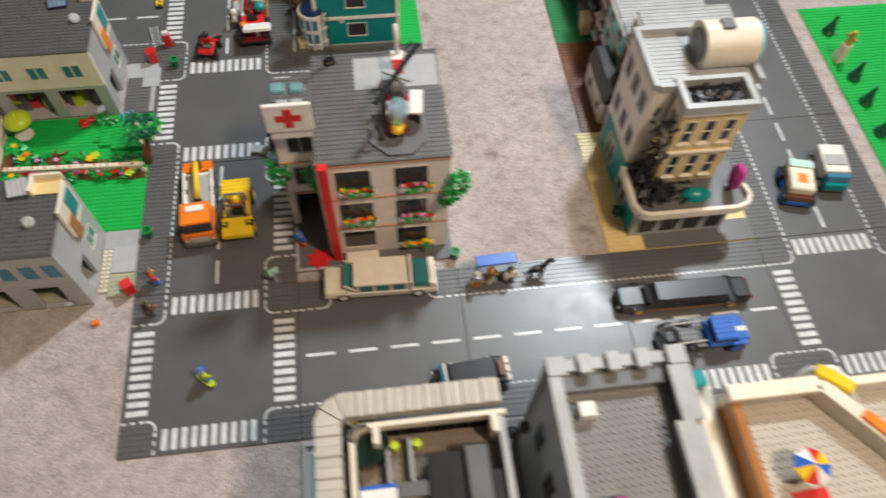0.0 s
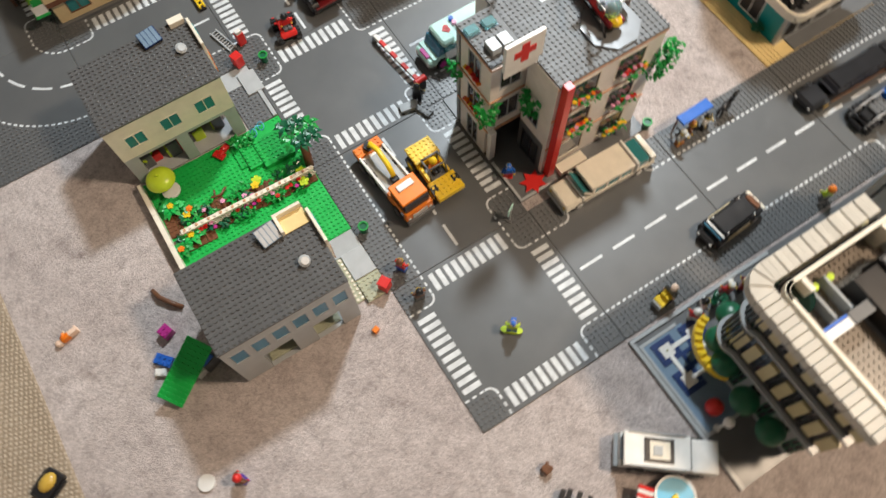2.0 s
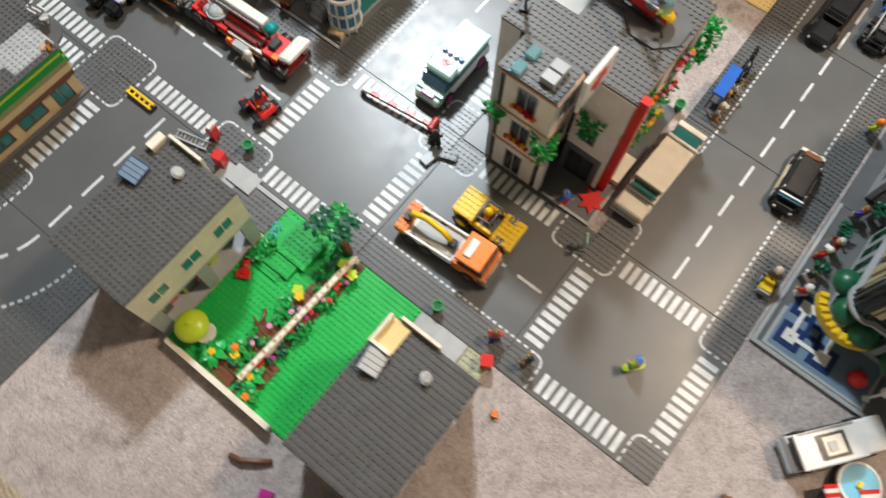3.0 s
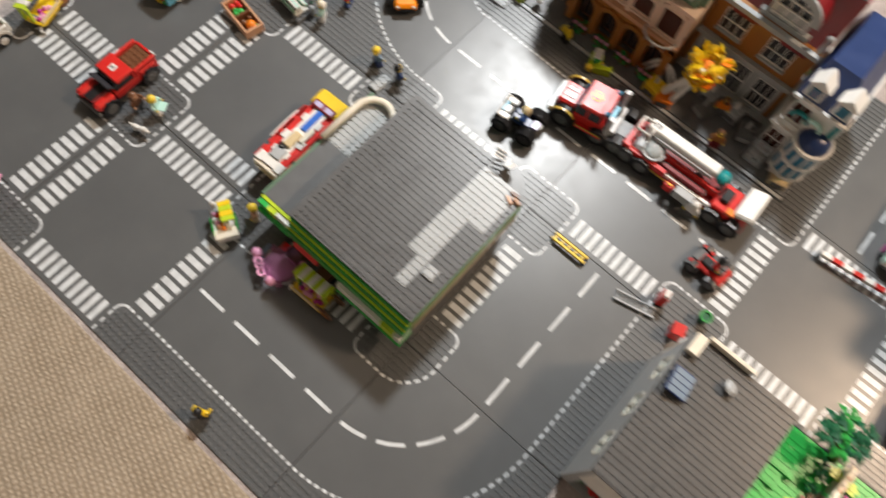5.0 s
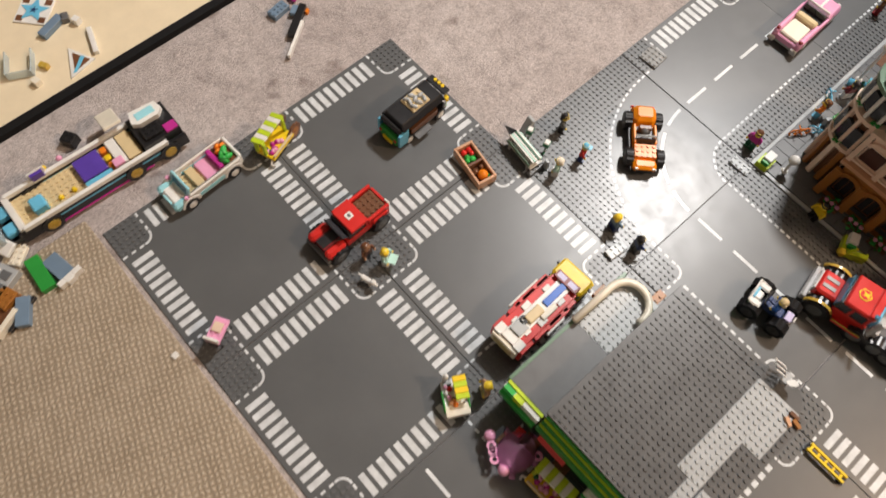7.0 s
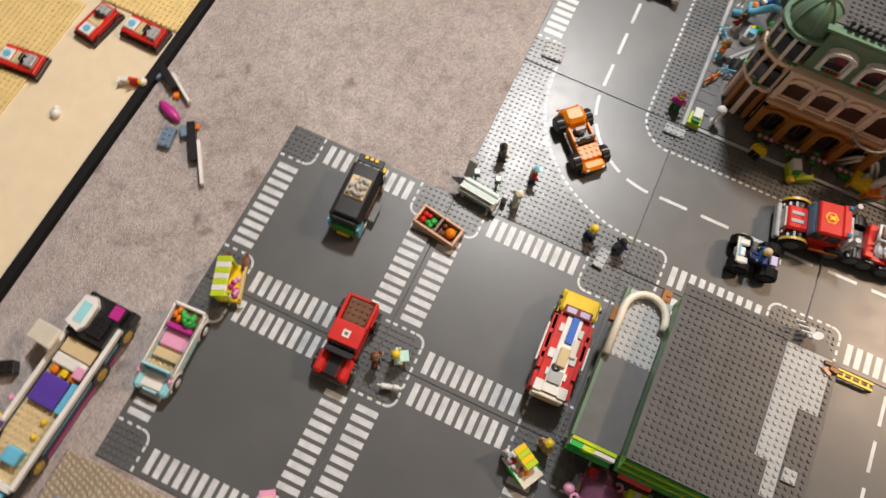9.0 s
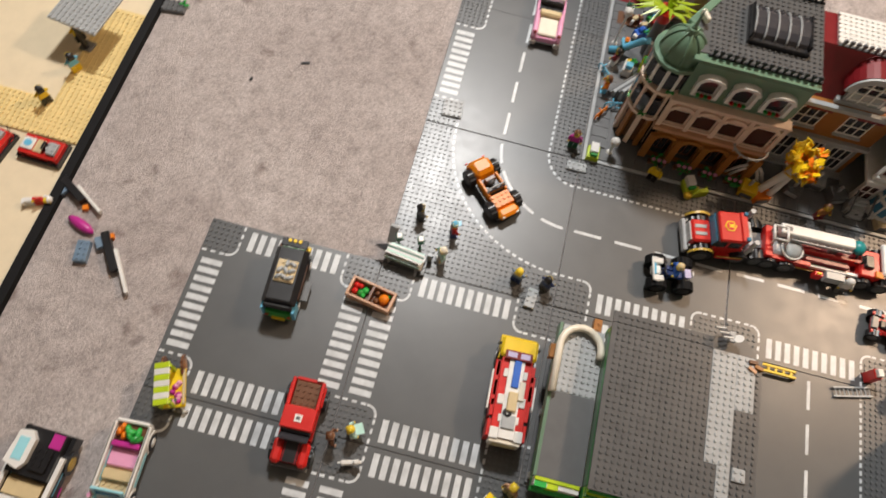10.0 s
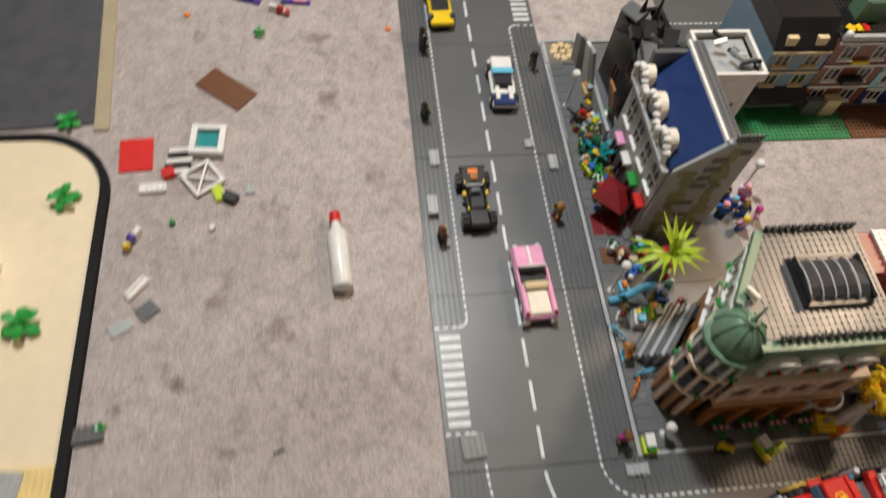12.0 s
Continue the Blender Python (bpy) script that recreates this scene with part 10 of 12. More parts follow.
def cart(x, y, rz, label, pole=5.4, lx=6.8):
    c = thing("market_cart", x, y, 0.05, rz, label, "cart", "market carts")
    awning(c, lx, 2.5, 0.9, pole, (LIME, WHITE), 7)
    for a in (-lx / 2 + 0.5, lx / 2 - 0.5):
        for b in (-0.1, 1.7):
            me = Mesh(); me.box(a - 0.3, a + 0.3, b - 0.3, b + 0.3, 1.9, pole - 0.05, c=0.08); part("post", me, LIME, c)
    me = Mesh(); me.box(-lx / 2 + 0.2, lx / 2 - 0.2, -1.9, 1.9, 1.5, 2.0, c=0.2); part("tray", me, YELLOW, c, "yellow tray")
    me = Mesh(); me.box(-lx / 2 + 1.0, lx / 2 - 1.0, -1.4, 1.4, 0.5, 1.5, c=0.3); part("body", me, YELLOW, c)
    bit(c, "front_rail", TAN, -lx / 2 + 0.6, lx / 2 - 0.6, -1.9, -1.5, 2.0, 2.5, c=0.08)
    rng = random.Random(int(x * 10))
    for mt, k in ((PINK, 6), (MAGENTA, 5), (DGREEN, 2)):
        for q in range(k):
            me = Mesh(); me.dome(rng.uniform(-lx / 2 + 1.0, lx / 2 - 1.0) if mt is not DGREEN else -lx / 2 + 1.2, rng.uniform(-1.2, 0.4), 2.0, 0.5, 0.5, 0.7, n=8, rings=3); part("sweet_bun", me, mt, c)
    wheel(c, lx / 2 + 0.3, -1.5, 1.7, 0.4, DORANGE, tyre=BROWN)
    wheel(c, lx / 2 + 0.3, 1.6, 1.7, 0.4, DORANGE, tyre=BROWN)
    me = Mesh(); me.tube([(-lx / 2 + 0.4, -1.2, 1.4), (-lx / 2 - 0.4, -1.5, 0.9), (-lx / 2 - 0.2, -1.9, 0.1)], 0.22, 6); part("hook", me, WHITE, c)
    bit(c, "leg", BROWN, -lx / 2 + 0.6, -lx / 2 + 1.1, 0.4, 0.9, 0, 1.5)
    return c


cart(-31.4, 218.4, 20, "toy market cart with a lime and white striped awning")
cart(-36.3, 144.6, -88, "toy flower cart with a lime and white striped awning")
fc = thing("fruit_crate", -7.2, 192.1, 0.05, 80, "brown toy crate of red, green and orange fruit", "crate")
bit(fc, "floor", BROWN, -4.0, 4.0, -1.5, 1.5, 0.3, 0.7)
for q in ((-4.2, 4.2, -1.9, -1.5), (-4.2, 4.2, 1.5, 1.9), (-4.2, -3.7, -1.49, 1.49), (3.7, 4.2, -1.49, 1.49), (-0.25, 0.25, -1.49, 1.49)):
    bit(fc, "side", NOUGAT if abs(q[0]) > 2 else BROWN, *q, 0.3, 2.2, c=0.06)
for x in (-3, 3):
    bit(fc, "leg", BROWN, x - 0.4, x + 0.4, -1.2, 1.2, 0.0, 0.3)
for mt, x, y, r in ((ORANGE, -2.4, -0.2, 1.0), (BROWN, -1.2, 0.6, 0.6), (GREEN, -3.0, -1.0, 0.4), (BGREEN, 1.2, -0.3, 0.65), (GREEN, 1.9, 0.4, 0.6), (BGREEN, 1.3, 0.7, 0.5), (RED, 3.0, 0.4, 0.6), (RED, 3.1, -0.7, 0.6), (RED, 2.3, -0.8, 0.5), (BROWN, -0.9, -0.8, 0.5)):
    me = Mesh(); me.dome(x, y, 1.2, r, r, r * 0.9, n=12, rings=6, full=True); part("fruit", me, mt, fc)

# rescue stretcher stall, white and dark green
rs = thing("stretcher", 1.3, 188.2, 0.05, 83, "white and sand green toy stretcher with striped top rails", "stretcher")
bit(rs, "frame", WHITE, -3.6, 3.6, -1.4, 1.4, 1.4, 1.8)
bit(rs, "side_panel", AQUA, -3.2, 3.2, -1.5, -1.25, 1.8, 2.6, c=0.04)
bit(rs, "side_panel", SAND, -3.2, 3.2, 1.25, 1.5, 1.8, 2.6, c=0.04)
for k, mt in enumerate((WHITE, DGREEN, WHITE, AQUA, WHITE)):
    bit(rs, "rail", mt, -3.4, 3.6, -0.95 + 0.4 * k, -0.62 + 0.4 * k, 2.9 + 0.12 * (k % 2), 3.3, c=0.05)
for x in (-2.6, 2.6):
    for y in (-1.2, 1.2):
        bit(rs, "leg", LG, x - 0.2, x + 0.2, y - 0.2, y + 0.2, 0, 1.4, c=0.03)
    bit(rs, "rail_post", LG, x - 0.25, x + 0.25, -0.6, 0.8, 1.8, 2.9, c=0.04)
me = Mesh(); me.add([(3.4, -0.7, 2.4), (3.4, 0.7, 2.4), (5.6, 0.2, 2.5), (3.4, -0.7, 3.4), (3.4, 0.7, 3.4), (5.6, 0.2, 3.0)], [(2, 1, 0), (3, 4, 5), (0, 1, 4, 3), (1, 2, 5, 4), (2, 0, 3, 5)]); part("wedge", me, BLACK, rs)
bit(rs, "stand", LG, -4.6, -3.7, -2.2, -1.6, 0, 2.4, c=0.06)
me = Mesh(); me.m = pose(3.6, -2.6, 0.3, 20, 0, 0); me.box(-0.8, 0.8, -0.4, 0.4, 0, 4.2, c=0.1); part("end_board", me, LG, rs)
me = Mesh()
for x in (-3.0, 0.0, 3.0):
    me.tube([(x, -2.0, 0.2), (x, -1.3, 1.4)], 0.16, 6)
part("prop", me, WHITE, rs)
for x, y in ((4.4, 190.1), (4.8, 186.2)):
    pieces("drip_stand", [LG, DGREEN, WHITE], x, y, 0.1, 20, "green-topped toy drip stand beside the stretcher", "stand", [(0, -0.2, 0.2, -0.2, 0.2, 0, 2.6), (1, -0.7, 0.7, -0.6, 0.6, 2.6, 3.3), (2, -0.5, 0.5, -0.45, 0.45, 3.3, 3.6), (1, -0.8, 0.8, -0.2, 0.2, 0, 0.3)])
figure(3.3, 181.8, 0.2, 120, AQUA, WHITE, CREAM, HEAD, "toy medic in pale aqua with pale hair beside the stretcher")

# pink stand at the rug's edge
ps = thing("pink_stand", -59, 196, 0.2, 30, "pink and white toy stand on thin black legs", "stand")
bit(ps, "top", PINK, -2.1, 2.1, -1.2, 1.2, 2.6, 3.2, studs=True)
bit(ps, "back", WHITE, -2.1, -1.6, -1.2, 1.2, 3.2, 4.4)
bit(ps, "cushion", FLESH, -0.4, 1.2, -0.8, 0.8, 3.2, 3.7)
for x in (-1.7, 1.7):
    for y in (-0.9, 0.9):
        me = Mesh(); me.cyl(x, y, 0, 2.6, 0.13, n=6); part("leg", me, BLACK, ps)
# ice cream cart
ic = thing("ice_cream_cart", -37.8, 163.6, 0.05, 60, "white toy ice cream cart with lime and orange top", "cart")
bit(ic, "body", WHITE, -2.9, 2.7, -1.8, 1.8, 0.9, 2.4)
bit(ic, "base", GREEN, -2.5, 2.5, -1.6, 1.6, 0.4, 0.9)
bit(ic, "counter", CREAM, -2.9, -1.2, -1.9, 1.9, 2.4, 2.7, c=0.05)
for k, mt in enumerate((LIME, YELLOW, LIME, YELLOW)):
    bit(ic, "roof_strip", mt, -0.9 + 0.92 * k, 0.0 + 0.92 * k, -2.0, 0.1, 4.4, 4.8)
for x in (-0.6, 2.4):
    me = Mesh(); me.cyl(x, -1.7, 2.4, 4.4, 0.18, n=6); part("post", me, WHITE, ic)
for y in (-2.05, 1.82):
    bit(ic, "side_rail", GREEN, -2.0, 1.2, y, y + 0.23, 0.9, 2.9, c=0.06)
for x, y, mt in ((1.7, 1.1, PINK), (1.4, 0.6, RED), (0.7, 1.2, WHITE), (0.0, 0.9, PINK), (-0.8, 0.8, NOUGAT), (-1.2, 0.2, ORANGE), (-0.4, 0.4, DORANGE)):
    me = Mesh(); me.dome(x, y, 2.5, 0.5, 0.5, 0.65, n=10, rings=4); part("scoop", me, mt, ic)
me = Mesh(); me.cyl(3.1, 0.9, 0.9, 3.6, 0.5, 0.4, n=10); me.dome(3.1, 0.9, 3.6, 0.5, 0.5, 0.9, n=10, rings=5, full=True); part("cone", me, WHITE, ic)
bit(ic, "jar_rack", LG, 1.9, 2.5, 0.2, 1.5, 2.4, 3.0, c=0.06)
for x in (-1.8, 1.8):
    wheel(ic, x, -1.9, 0.8, 0.3, LG)
# pink clear dome with balls
pd = thing("bubble_ride", -36.4, 151.4, 0.05, 0, "pink clear toy dome ride with pink balls", "ride")
me = Mesh(); me.cyl(0, 0, 0.2, 0.9, 2.9, n=20); part("base", me, LG, pd)
me = Mesh(); me.dome(0, 0, 2.2, 3.3, 2.9, 2.4, n=24, rings=7); me.cyl(0, 0, 0.9, 2.2, 2.6, 2.8, n=20); part("dome", me, PINKGL, pd, "pink clear dome").visible_shadow = False
for k in range(5):
    me = Mesh(); me.at(0, 0, 2.0, 0, 0, 72 * k).box(2.6, 3.9, -0.5, 0.5, 0, 0.4, c=0.1); part("petal", me, PINKGL, pd)
for x, y, z in ((-1.3, 4.4, 2.4), (-3.2, -0.6, 2.4)):
    me = Mesh(); me.dome(x, y, z, 0.95, 0.95, 0.95, n=14, rings=8, full=True); part("ball", me, PINK, pd)
    me = Mesh(); me.tube([(x, y, z - 0.9), (x * 0.7, y * 0.7, 0.6)], 0.15, 6); part("stalk", me, LG, pd)
for x, y in ((-2.6, 2.4), (-3.2, 1.4), (-2.2, 3.2), (2.0, -2.6)):
    me = Mesh(); me.arc(x, y, 0.35, 0.75, 0, 360, 2.2, 2.7, 12); part("ring", me, PINK, pd)
bit(pd, "seat", SBLUE, -1.2, 1.2, 3.4, 4.2, 0.9, 2.4, c=0.1)
bit(pd, "step", TAN, -1.0, 1.0, 2.7, 3.38, 0.9, 1.8, c=0.08)
pieces("goods_crate", [BROWN, DG, RED], -33.6, 148.0, 0.05, 5, "dark brown toy crates beside the flower cart", "crate",
       [(0, -1.4, 1.4, -4, -1.4, 0, 1.8), (1, -1.2, 1.2, -1.2, 1.4, 0, 1.3), (0, -1.4, 1.2, 1.6, 4.2, 0, 2.2), (2, -1.0, 0.8, 4.4, 5.8, 0, 2.4)])
for x, y, a in ((33.6, 158.0, 0), (31.8, 138.0, 20)):
    pieces("lime_planter", [LIME, WHITE, GREEN], x, y, 0.2, a, "lime and white toy flower stand", "planter",
           [(0, -1.4, 1.4, -1.2, 1.2, 0, 1.4), (1, -0.6, 1.6, -0.8, 0.8, 1.4, 2.6), (2, -1.2, -0.5, -0.8, 0.6, 1.4, 2.2)])

# ---- the tan tray with go-karts ----
def ring_plan(x0, x1, y0, y1, r, n=8):
    p = []
    for cx, cy, a in ((x1 - r, y1 - r, 0), (x0 + r, y1 - r, 90), (x0 + r, y0 + r, 180), (x1 - r, y0 + r, 270)):
        p += [(cx + r * math.cos(radians(a + 90 * k / n)), cy + r * math.sin(radians(a + 90 * k / n))) for k in range(n + 1)]
    return p


TRAY = plastic("cream_tray_paint", (0.78, 0.66, 0.47), 0.38, 0.04)
ty = thing("play_table", 0, 0, 0, 0, "cream play mat board with a rounded black edge", "board")
outer, inner = ring_plan(-230, 104.2, 251.0, 430, 15), ring_plan(-228.4, 102.6, 252.5, 428.4, 13.6)
me = Mesh()
me.prism(inner, -0.24, 0.9)
part("surface", me, TRAY, ty)
me = Mesh()
n = len(outer)
me.add([(x, y, z) for ring, z in ((outer, -0.24), (outer, 1.2), (inner, 1.5), (inner, 0.5)) for x, y in ring],
       [(q * n + k, q * n + (k + 1) % n, (q + 1) * n + (k + 1) % n, (q + 1) * n + k) for q in range(3) for k in range(n)])
part("border", me, RUBBER, ty, "raised black rubber border")
for x0, x1, y0, y1 in ((6.6, 22.0, 252.7, 260.7), (22.05, 38.4, 252.7, 260.7), (6.6, 14.6, 260.75, 277.0), (-24, 4.4, 271.0, 291.0)):
    plate((x0 + x1) / 2, (y0 + y1) / 2, 0.92, 0, x1 - x0, y1 - y0, BTAN, "yellow-tan studded toy baseplate on the board")
cp = thing("pit_canopy", 31.5, 259.5, 1.3, -8, "grey studded toy canopy on a dark post", "canopy")
bit(cp, "roof", LG, -5, 5, -5, 5, 7.0, 7.4, studs=True)
bit(cp, "post", BLACK, -4.6, -3.8, -0.5, 0.5, 0.02, 7.0, c=0.05)
bit(cp, "foot", DG, -5.0, -2.6, -1.2, 1.2, 0.0, 0.4)


def kart(x, y, rz):
    k = thing("go_kart", x, y, 0.9, rz, "red toy go-kart with grey and blue trim", "go-kart", "go-karts")
    bit(k, "body", RED, -3.8, 3.6, -2.0, 2.0, 1.0, 2.0)
    bit(k, "bumper", BLACK, -4.2, 4.0, -2.5, 2.5, 0.1, 1.0)
    bit(k, "nose", WHITE, 1.2, 3.4, -1.2, 1.2, 2.0, 2.3)
    bit(k, "cockpit", TAN, -0.6, 1.0, -1.3, 1.3, 2.0, 2.2)
    bit(k, "engine", LG, -3.2, -1.6, -1.2, 1.2, 2.0, 2.7, studs=True)
    bit(k, "seat", BLACK, -1.2, -0.7, -0.8, 0.8, 2.0, 3.2)
    me = Mesh(); me.cyl(2.3, 0, 2.3, 2.42, 0.7, n=12); part("badge", me, AZURE, k)
    for px in (-2.6, 2.6):
        for py in (-1.9, 1.9):
            wheel(k, px, py, 0.75, 0.7, RED)
    me = Mesh(); me.tube([(-3.6, 1.6, 1.6), (-3.9, 1.8, 3.8)], 0.1, 6); part("antenna", me, BLACK, k)


kart(1.4, 266.0, 172)
kart(3.6, 257.4, 88)
kart(-11.5, 273.4, 95)
for x, y, a, c0, c1, c2 in ((12, 274, 10, RED, WHITE, BROWN), (13.6, 261.5, 60, YELLOW, BLACK, BLACK), (22.0, 259.6, 60, AZURE, YELLOW, BLACK), (29.0, 262.0, 60, YELLOW, BLACK, BLACK)):
    figure(x, y, 1.4, a, c0, c1, c2, HEAD, "toy racing figure standing on the tan plate")
figure(-7.0, 256.0, 1.4, 200, RED, WHITE, WHITE, HEAD, "toy figure in red and white lying on the board", lean=-85)
me = Mesh(); me.dome(0, 0, 0.5, 1.0, 0.9, 0.7, full=True); me.dome(0.7, 0.3, 0.7, 0.7, 0.6, 0.6, full=True)
solid("white_lump", me, WHITE, -17.6, 262.4, 0.9, 0, "small crumpled white piece on the board", "scrap")
# picture panels and scraps at the board's near end
for x, y, a, mt in ((-62.0, 275, 50, ORANGE), (-70, 268, 80, TAN), (-55.5, 280, 25, PINK)):
    pieces("panel_piece", [mt, BLACK], x, y, 0.92, a, "small printed toy panel lying on the board", "toy panel",
           [(0, -2.2, 2.2, -1.4, 1.4, 0, 0.4), (1, -1.6, 1.4, -0.2, 0.2, 0.4, 0.5), (1, -0.2, 0.2, -1.0, -0.22, 0.4, 0.5)])
sp = thing("star_panel", -48.7, 272.2, 0.92, 42, "white-edged toy panel with a pale blue star", "toy panel")
bit(sp, "sheet", WHITE, -3.1, 3.1, -3.1, 3.1, 0, 0.35, c=0.04)
for sx in (-1, 1):
    for sy in (-1, 1):
        bit(sp, "lattice", BROWN, *sorted((1.5 * sx, 2.8 * sx)), *sorted((1.5 * sy, 2.8 * sy)), 0.35, 0.42, c=0)
me = Mesh()
me.prism([((2.9 if k % 2 == 0 else 1.3) * math.cos(TAU * k / 10), (2.9 if k % 2 == 0 else 1.3) * math.sin(TAU * k / 10)) for k in range(10)], 0.43, 0.5)
star = part("star", me, AZURE, sp, "pale blue star")
me = Mesh(); me.prism([((0.9 if k % 2 == 0 else 0.3) * math.cos(TAU * k / 10), (0.9 if k % 2 == 0 else 0.3) * math.sin(TAU * k / 10)) for k in range(10)], 0.5, 0.56); part("centre", me, DBLUE, star)
tp = thing("triangle_panel", -48.6, 256.5, 0.92, 0, "torn white toy panel with dark lattice and blue stripe", "toy panel")
me = Mesh(); me.prism([(-2.8, -2.5), (2.7, -1.4), (0.2, 3.9)], 0, 0.3); part("sheet", me, WHITE, tp)
me = Mesh(); me.prism([(-1.6, -1.8), (2.0, -1.0), (0.2, 2.4)], 0.3, 0.37); part("lattice", me, BROWN, tp)
me = Mesh(); me.prism([(-2.0, -1.9), (-1.3, -2.0), (1.5, 0.1), (1.1, 0.8)], 0.38, 0.45); part("stripe", me, AZURE, tp, "pale blue stripe")
for x, y, a, w, l, hh, mt in ((-48.2, 266.4, -70, 1.7, 5.4, 1.2, SBLUE), (-45.2, 266.6, -20, 1.4, 1.8, 1.2, DG), (-43.9, 264.6, 20, 1.3, 1.3, 1.4, WHITE), (-44.0, 258.8, -18, 0.9, 6.2, 0.9, WHITE), (-53.8, 259.4, 30, 1.1, 1.7, 1.0, GOLD), (-56.6, 257.0, 10, 1.3, 1.5, 1.3, CREAM)):
    plate(x, y, 0.92, a, w, l, mt, "loose toy brick lying on the cream board", hh, tile=True, name="loose_brick", category="toy brick")
pieces("clear_box", [GLASS], -57.0, 262.3, 0.92, 62, "clear toy window case on the board", "toy window", [(0, -2.6, 2.6, -2.4, -2.2, 0, 1.8), (0, -2.6, 2.6, 2.2, 2.4, 0, 1.8), (0, -2.6, -2.4, -2.19, 2.19, 0, 1.8)])



def star_plant(x, y, r, z, mt=GREEN):
    p = thing("leaf_plant", x, y, z, RNG.uniform(0, 90), "bright green toy plant of pointed leaves", "plant", "loose plants")
    r = 0.8 * r
    for k in range(6):
        me = Mesh()
        me.m = pose(0, 0, 0.35 + 0.5 * (k % 2), 0, -14 * (k % 2), 60 * k)
        w = r * 0.24
        me.add([(0, 0, 0), (0.35 * r, -w, 0.3 * r), (0.35 * r, w, 0.3 * r), (0.8 * r, -w * 1.3, 0.28 * r), (0.8 * r, w * 1.3, 0.28 * r), (1.1 * r, 0, 0.05 * r), (0.35 * r, 0, 0.1 * r), (0.8 * r, 0, 0.12 * r)],
               [(0, 1, 2), (1, 3, 4, 2), (3, 5, 4), (0, 6, 1), (6, 7, 3, 1), (7, 5, 3), (0, 2, 6), (2, 4, 7, 6), (4, 5, 7)])
        part("leaf", me, mt, p)
    me = Mesh(); me.cyl(0, 0, 0, 0.9, 0.5, 0.35, n=8); part("stalk", me, mt, p)


for x, y, r, z in ((107.5, 261.0, 3.0, -0.25), (88.0, 258.4, 3.6, 0.95), (62.4, 261.5, 4.2, 0.95), (132.4, 224.0, 1.8, -0.25), (82.5, 239.0, 0.9, -0.25), (44.0, 247.0, 1.2, -0.25)):
    star_plant(x, y, r, z)
bt = thing("white_tub", 69.3, 274.6, 0.92, -13.8, "deep white plastic tub standing on the board", "tub")
me = Mesh()
loft = ((0.88, 0.0), (0.97, 9.0), (1.06, 9.05), (1.06, 9.8), (0.92, 9.85), (0.84, 0.8))
for f, z in loft:
    me.v += [(x * f, y * f, z) for x, y in ring_plan(-9.4, 9.4, -7.4, 7.4, 3.4, 5)]
n = len(me.v) // len(loft)
me.f = [(q * n + k, q * n + (k + 1) % n, (q + 1) * n + (k + 1) % n, (q + 1) * n + k) for q in range(len(loft) - 1) for k in range(n)]
me.f += [tuple(range(n - 1, -1, -1)), tuple(range(5 * n, 6 * n))]
me.i, me.smooth = [0] * len(me.f), [False] * len(me.f)
part("tub_shell", me, WHITE, bt)
pieces("dark_bar", [DG, BLACK], 71.8, 274.4, 1.8, 60, "dark toy bar lying in the tub", "toy bar", [(0, -3, 3, -0.6, 0.6, 0, 0.9), (1, -1, 2, -0.61, 0.61, 0.9, 1.6)])

# ---- loose pieces on the carpet ----
Z0 = -0.25
plate(116.0, 230.6, Z0, -40, 6.2, 11.9, BROWN, "loose brown toy plate on the carpet", 0.35, tile=True)
plate(99.0, 247.2, Z0, 4, 8, 6.4, RED, "loose red toy plate on the carpet", 0.4, tile=True)
plate(94.0, 240.6, Z0, 20, 2.2, 2.4, RED, "loose red toy brick on the carpet", 1.2)
wf = thing("window_piece", 101.5, 233.4, Z0, -4, "loose white toy window with teal glass", "window", "loose pieces")
for q in ((-3.6, 3.6, -3.4, -2.2), (-3.6, 3.6, 2.2, 3.4), (-3.6, -2.4, -2.19, 2.19), (2.4, 3.6, -2.19, 2.19)):
    bit(wf, "frame", WHITE, *q, 0, 1.9, c=0.06)
bit(wf, "pane", TEAL, -2.39, 2.39, -2.19, 2.19, 0.3, 0.8, c=0.02)
lt = thing("lattice_piece", 92.5, 234.0, 0.3, 35, "loose white toy lattice frame", "lattice", "loose pieces")
for q in ((-3.2, 3.2, -3.2, -2.6), (-3.2, 3.2, 2.6, 3.2), (-3.2, -2.6, -2.59, 2.59), (2.6, 3.2, -2.59, 2.59)):
    bit(lt, "frame", WHITE, *q, 0, 0.5, c=0.05)
for a in (45, -45):
    me = Mesh(); me.at(0, 0, 0.1, 0, 0, a).box(-3.6, 3.6, -0.2, 0.2, 0, 0.3 + 0.02 * (a > 0)); part("brace", me, WHITE, lt)
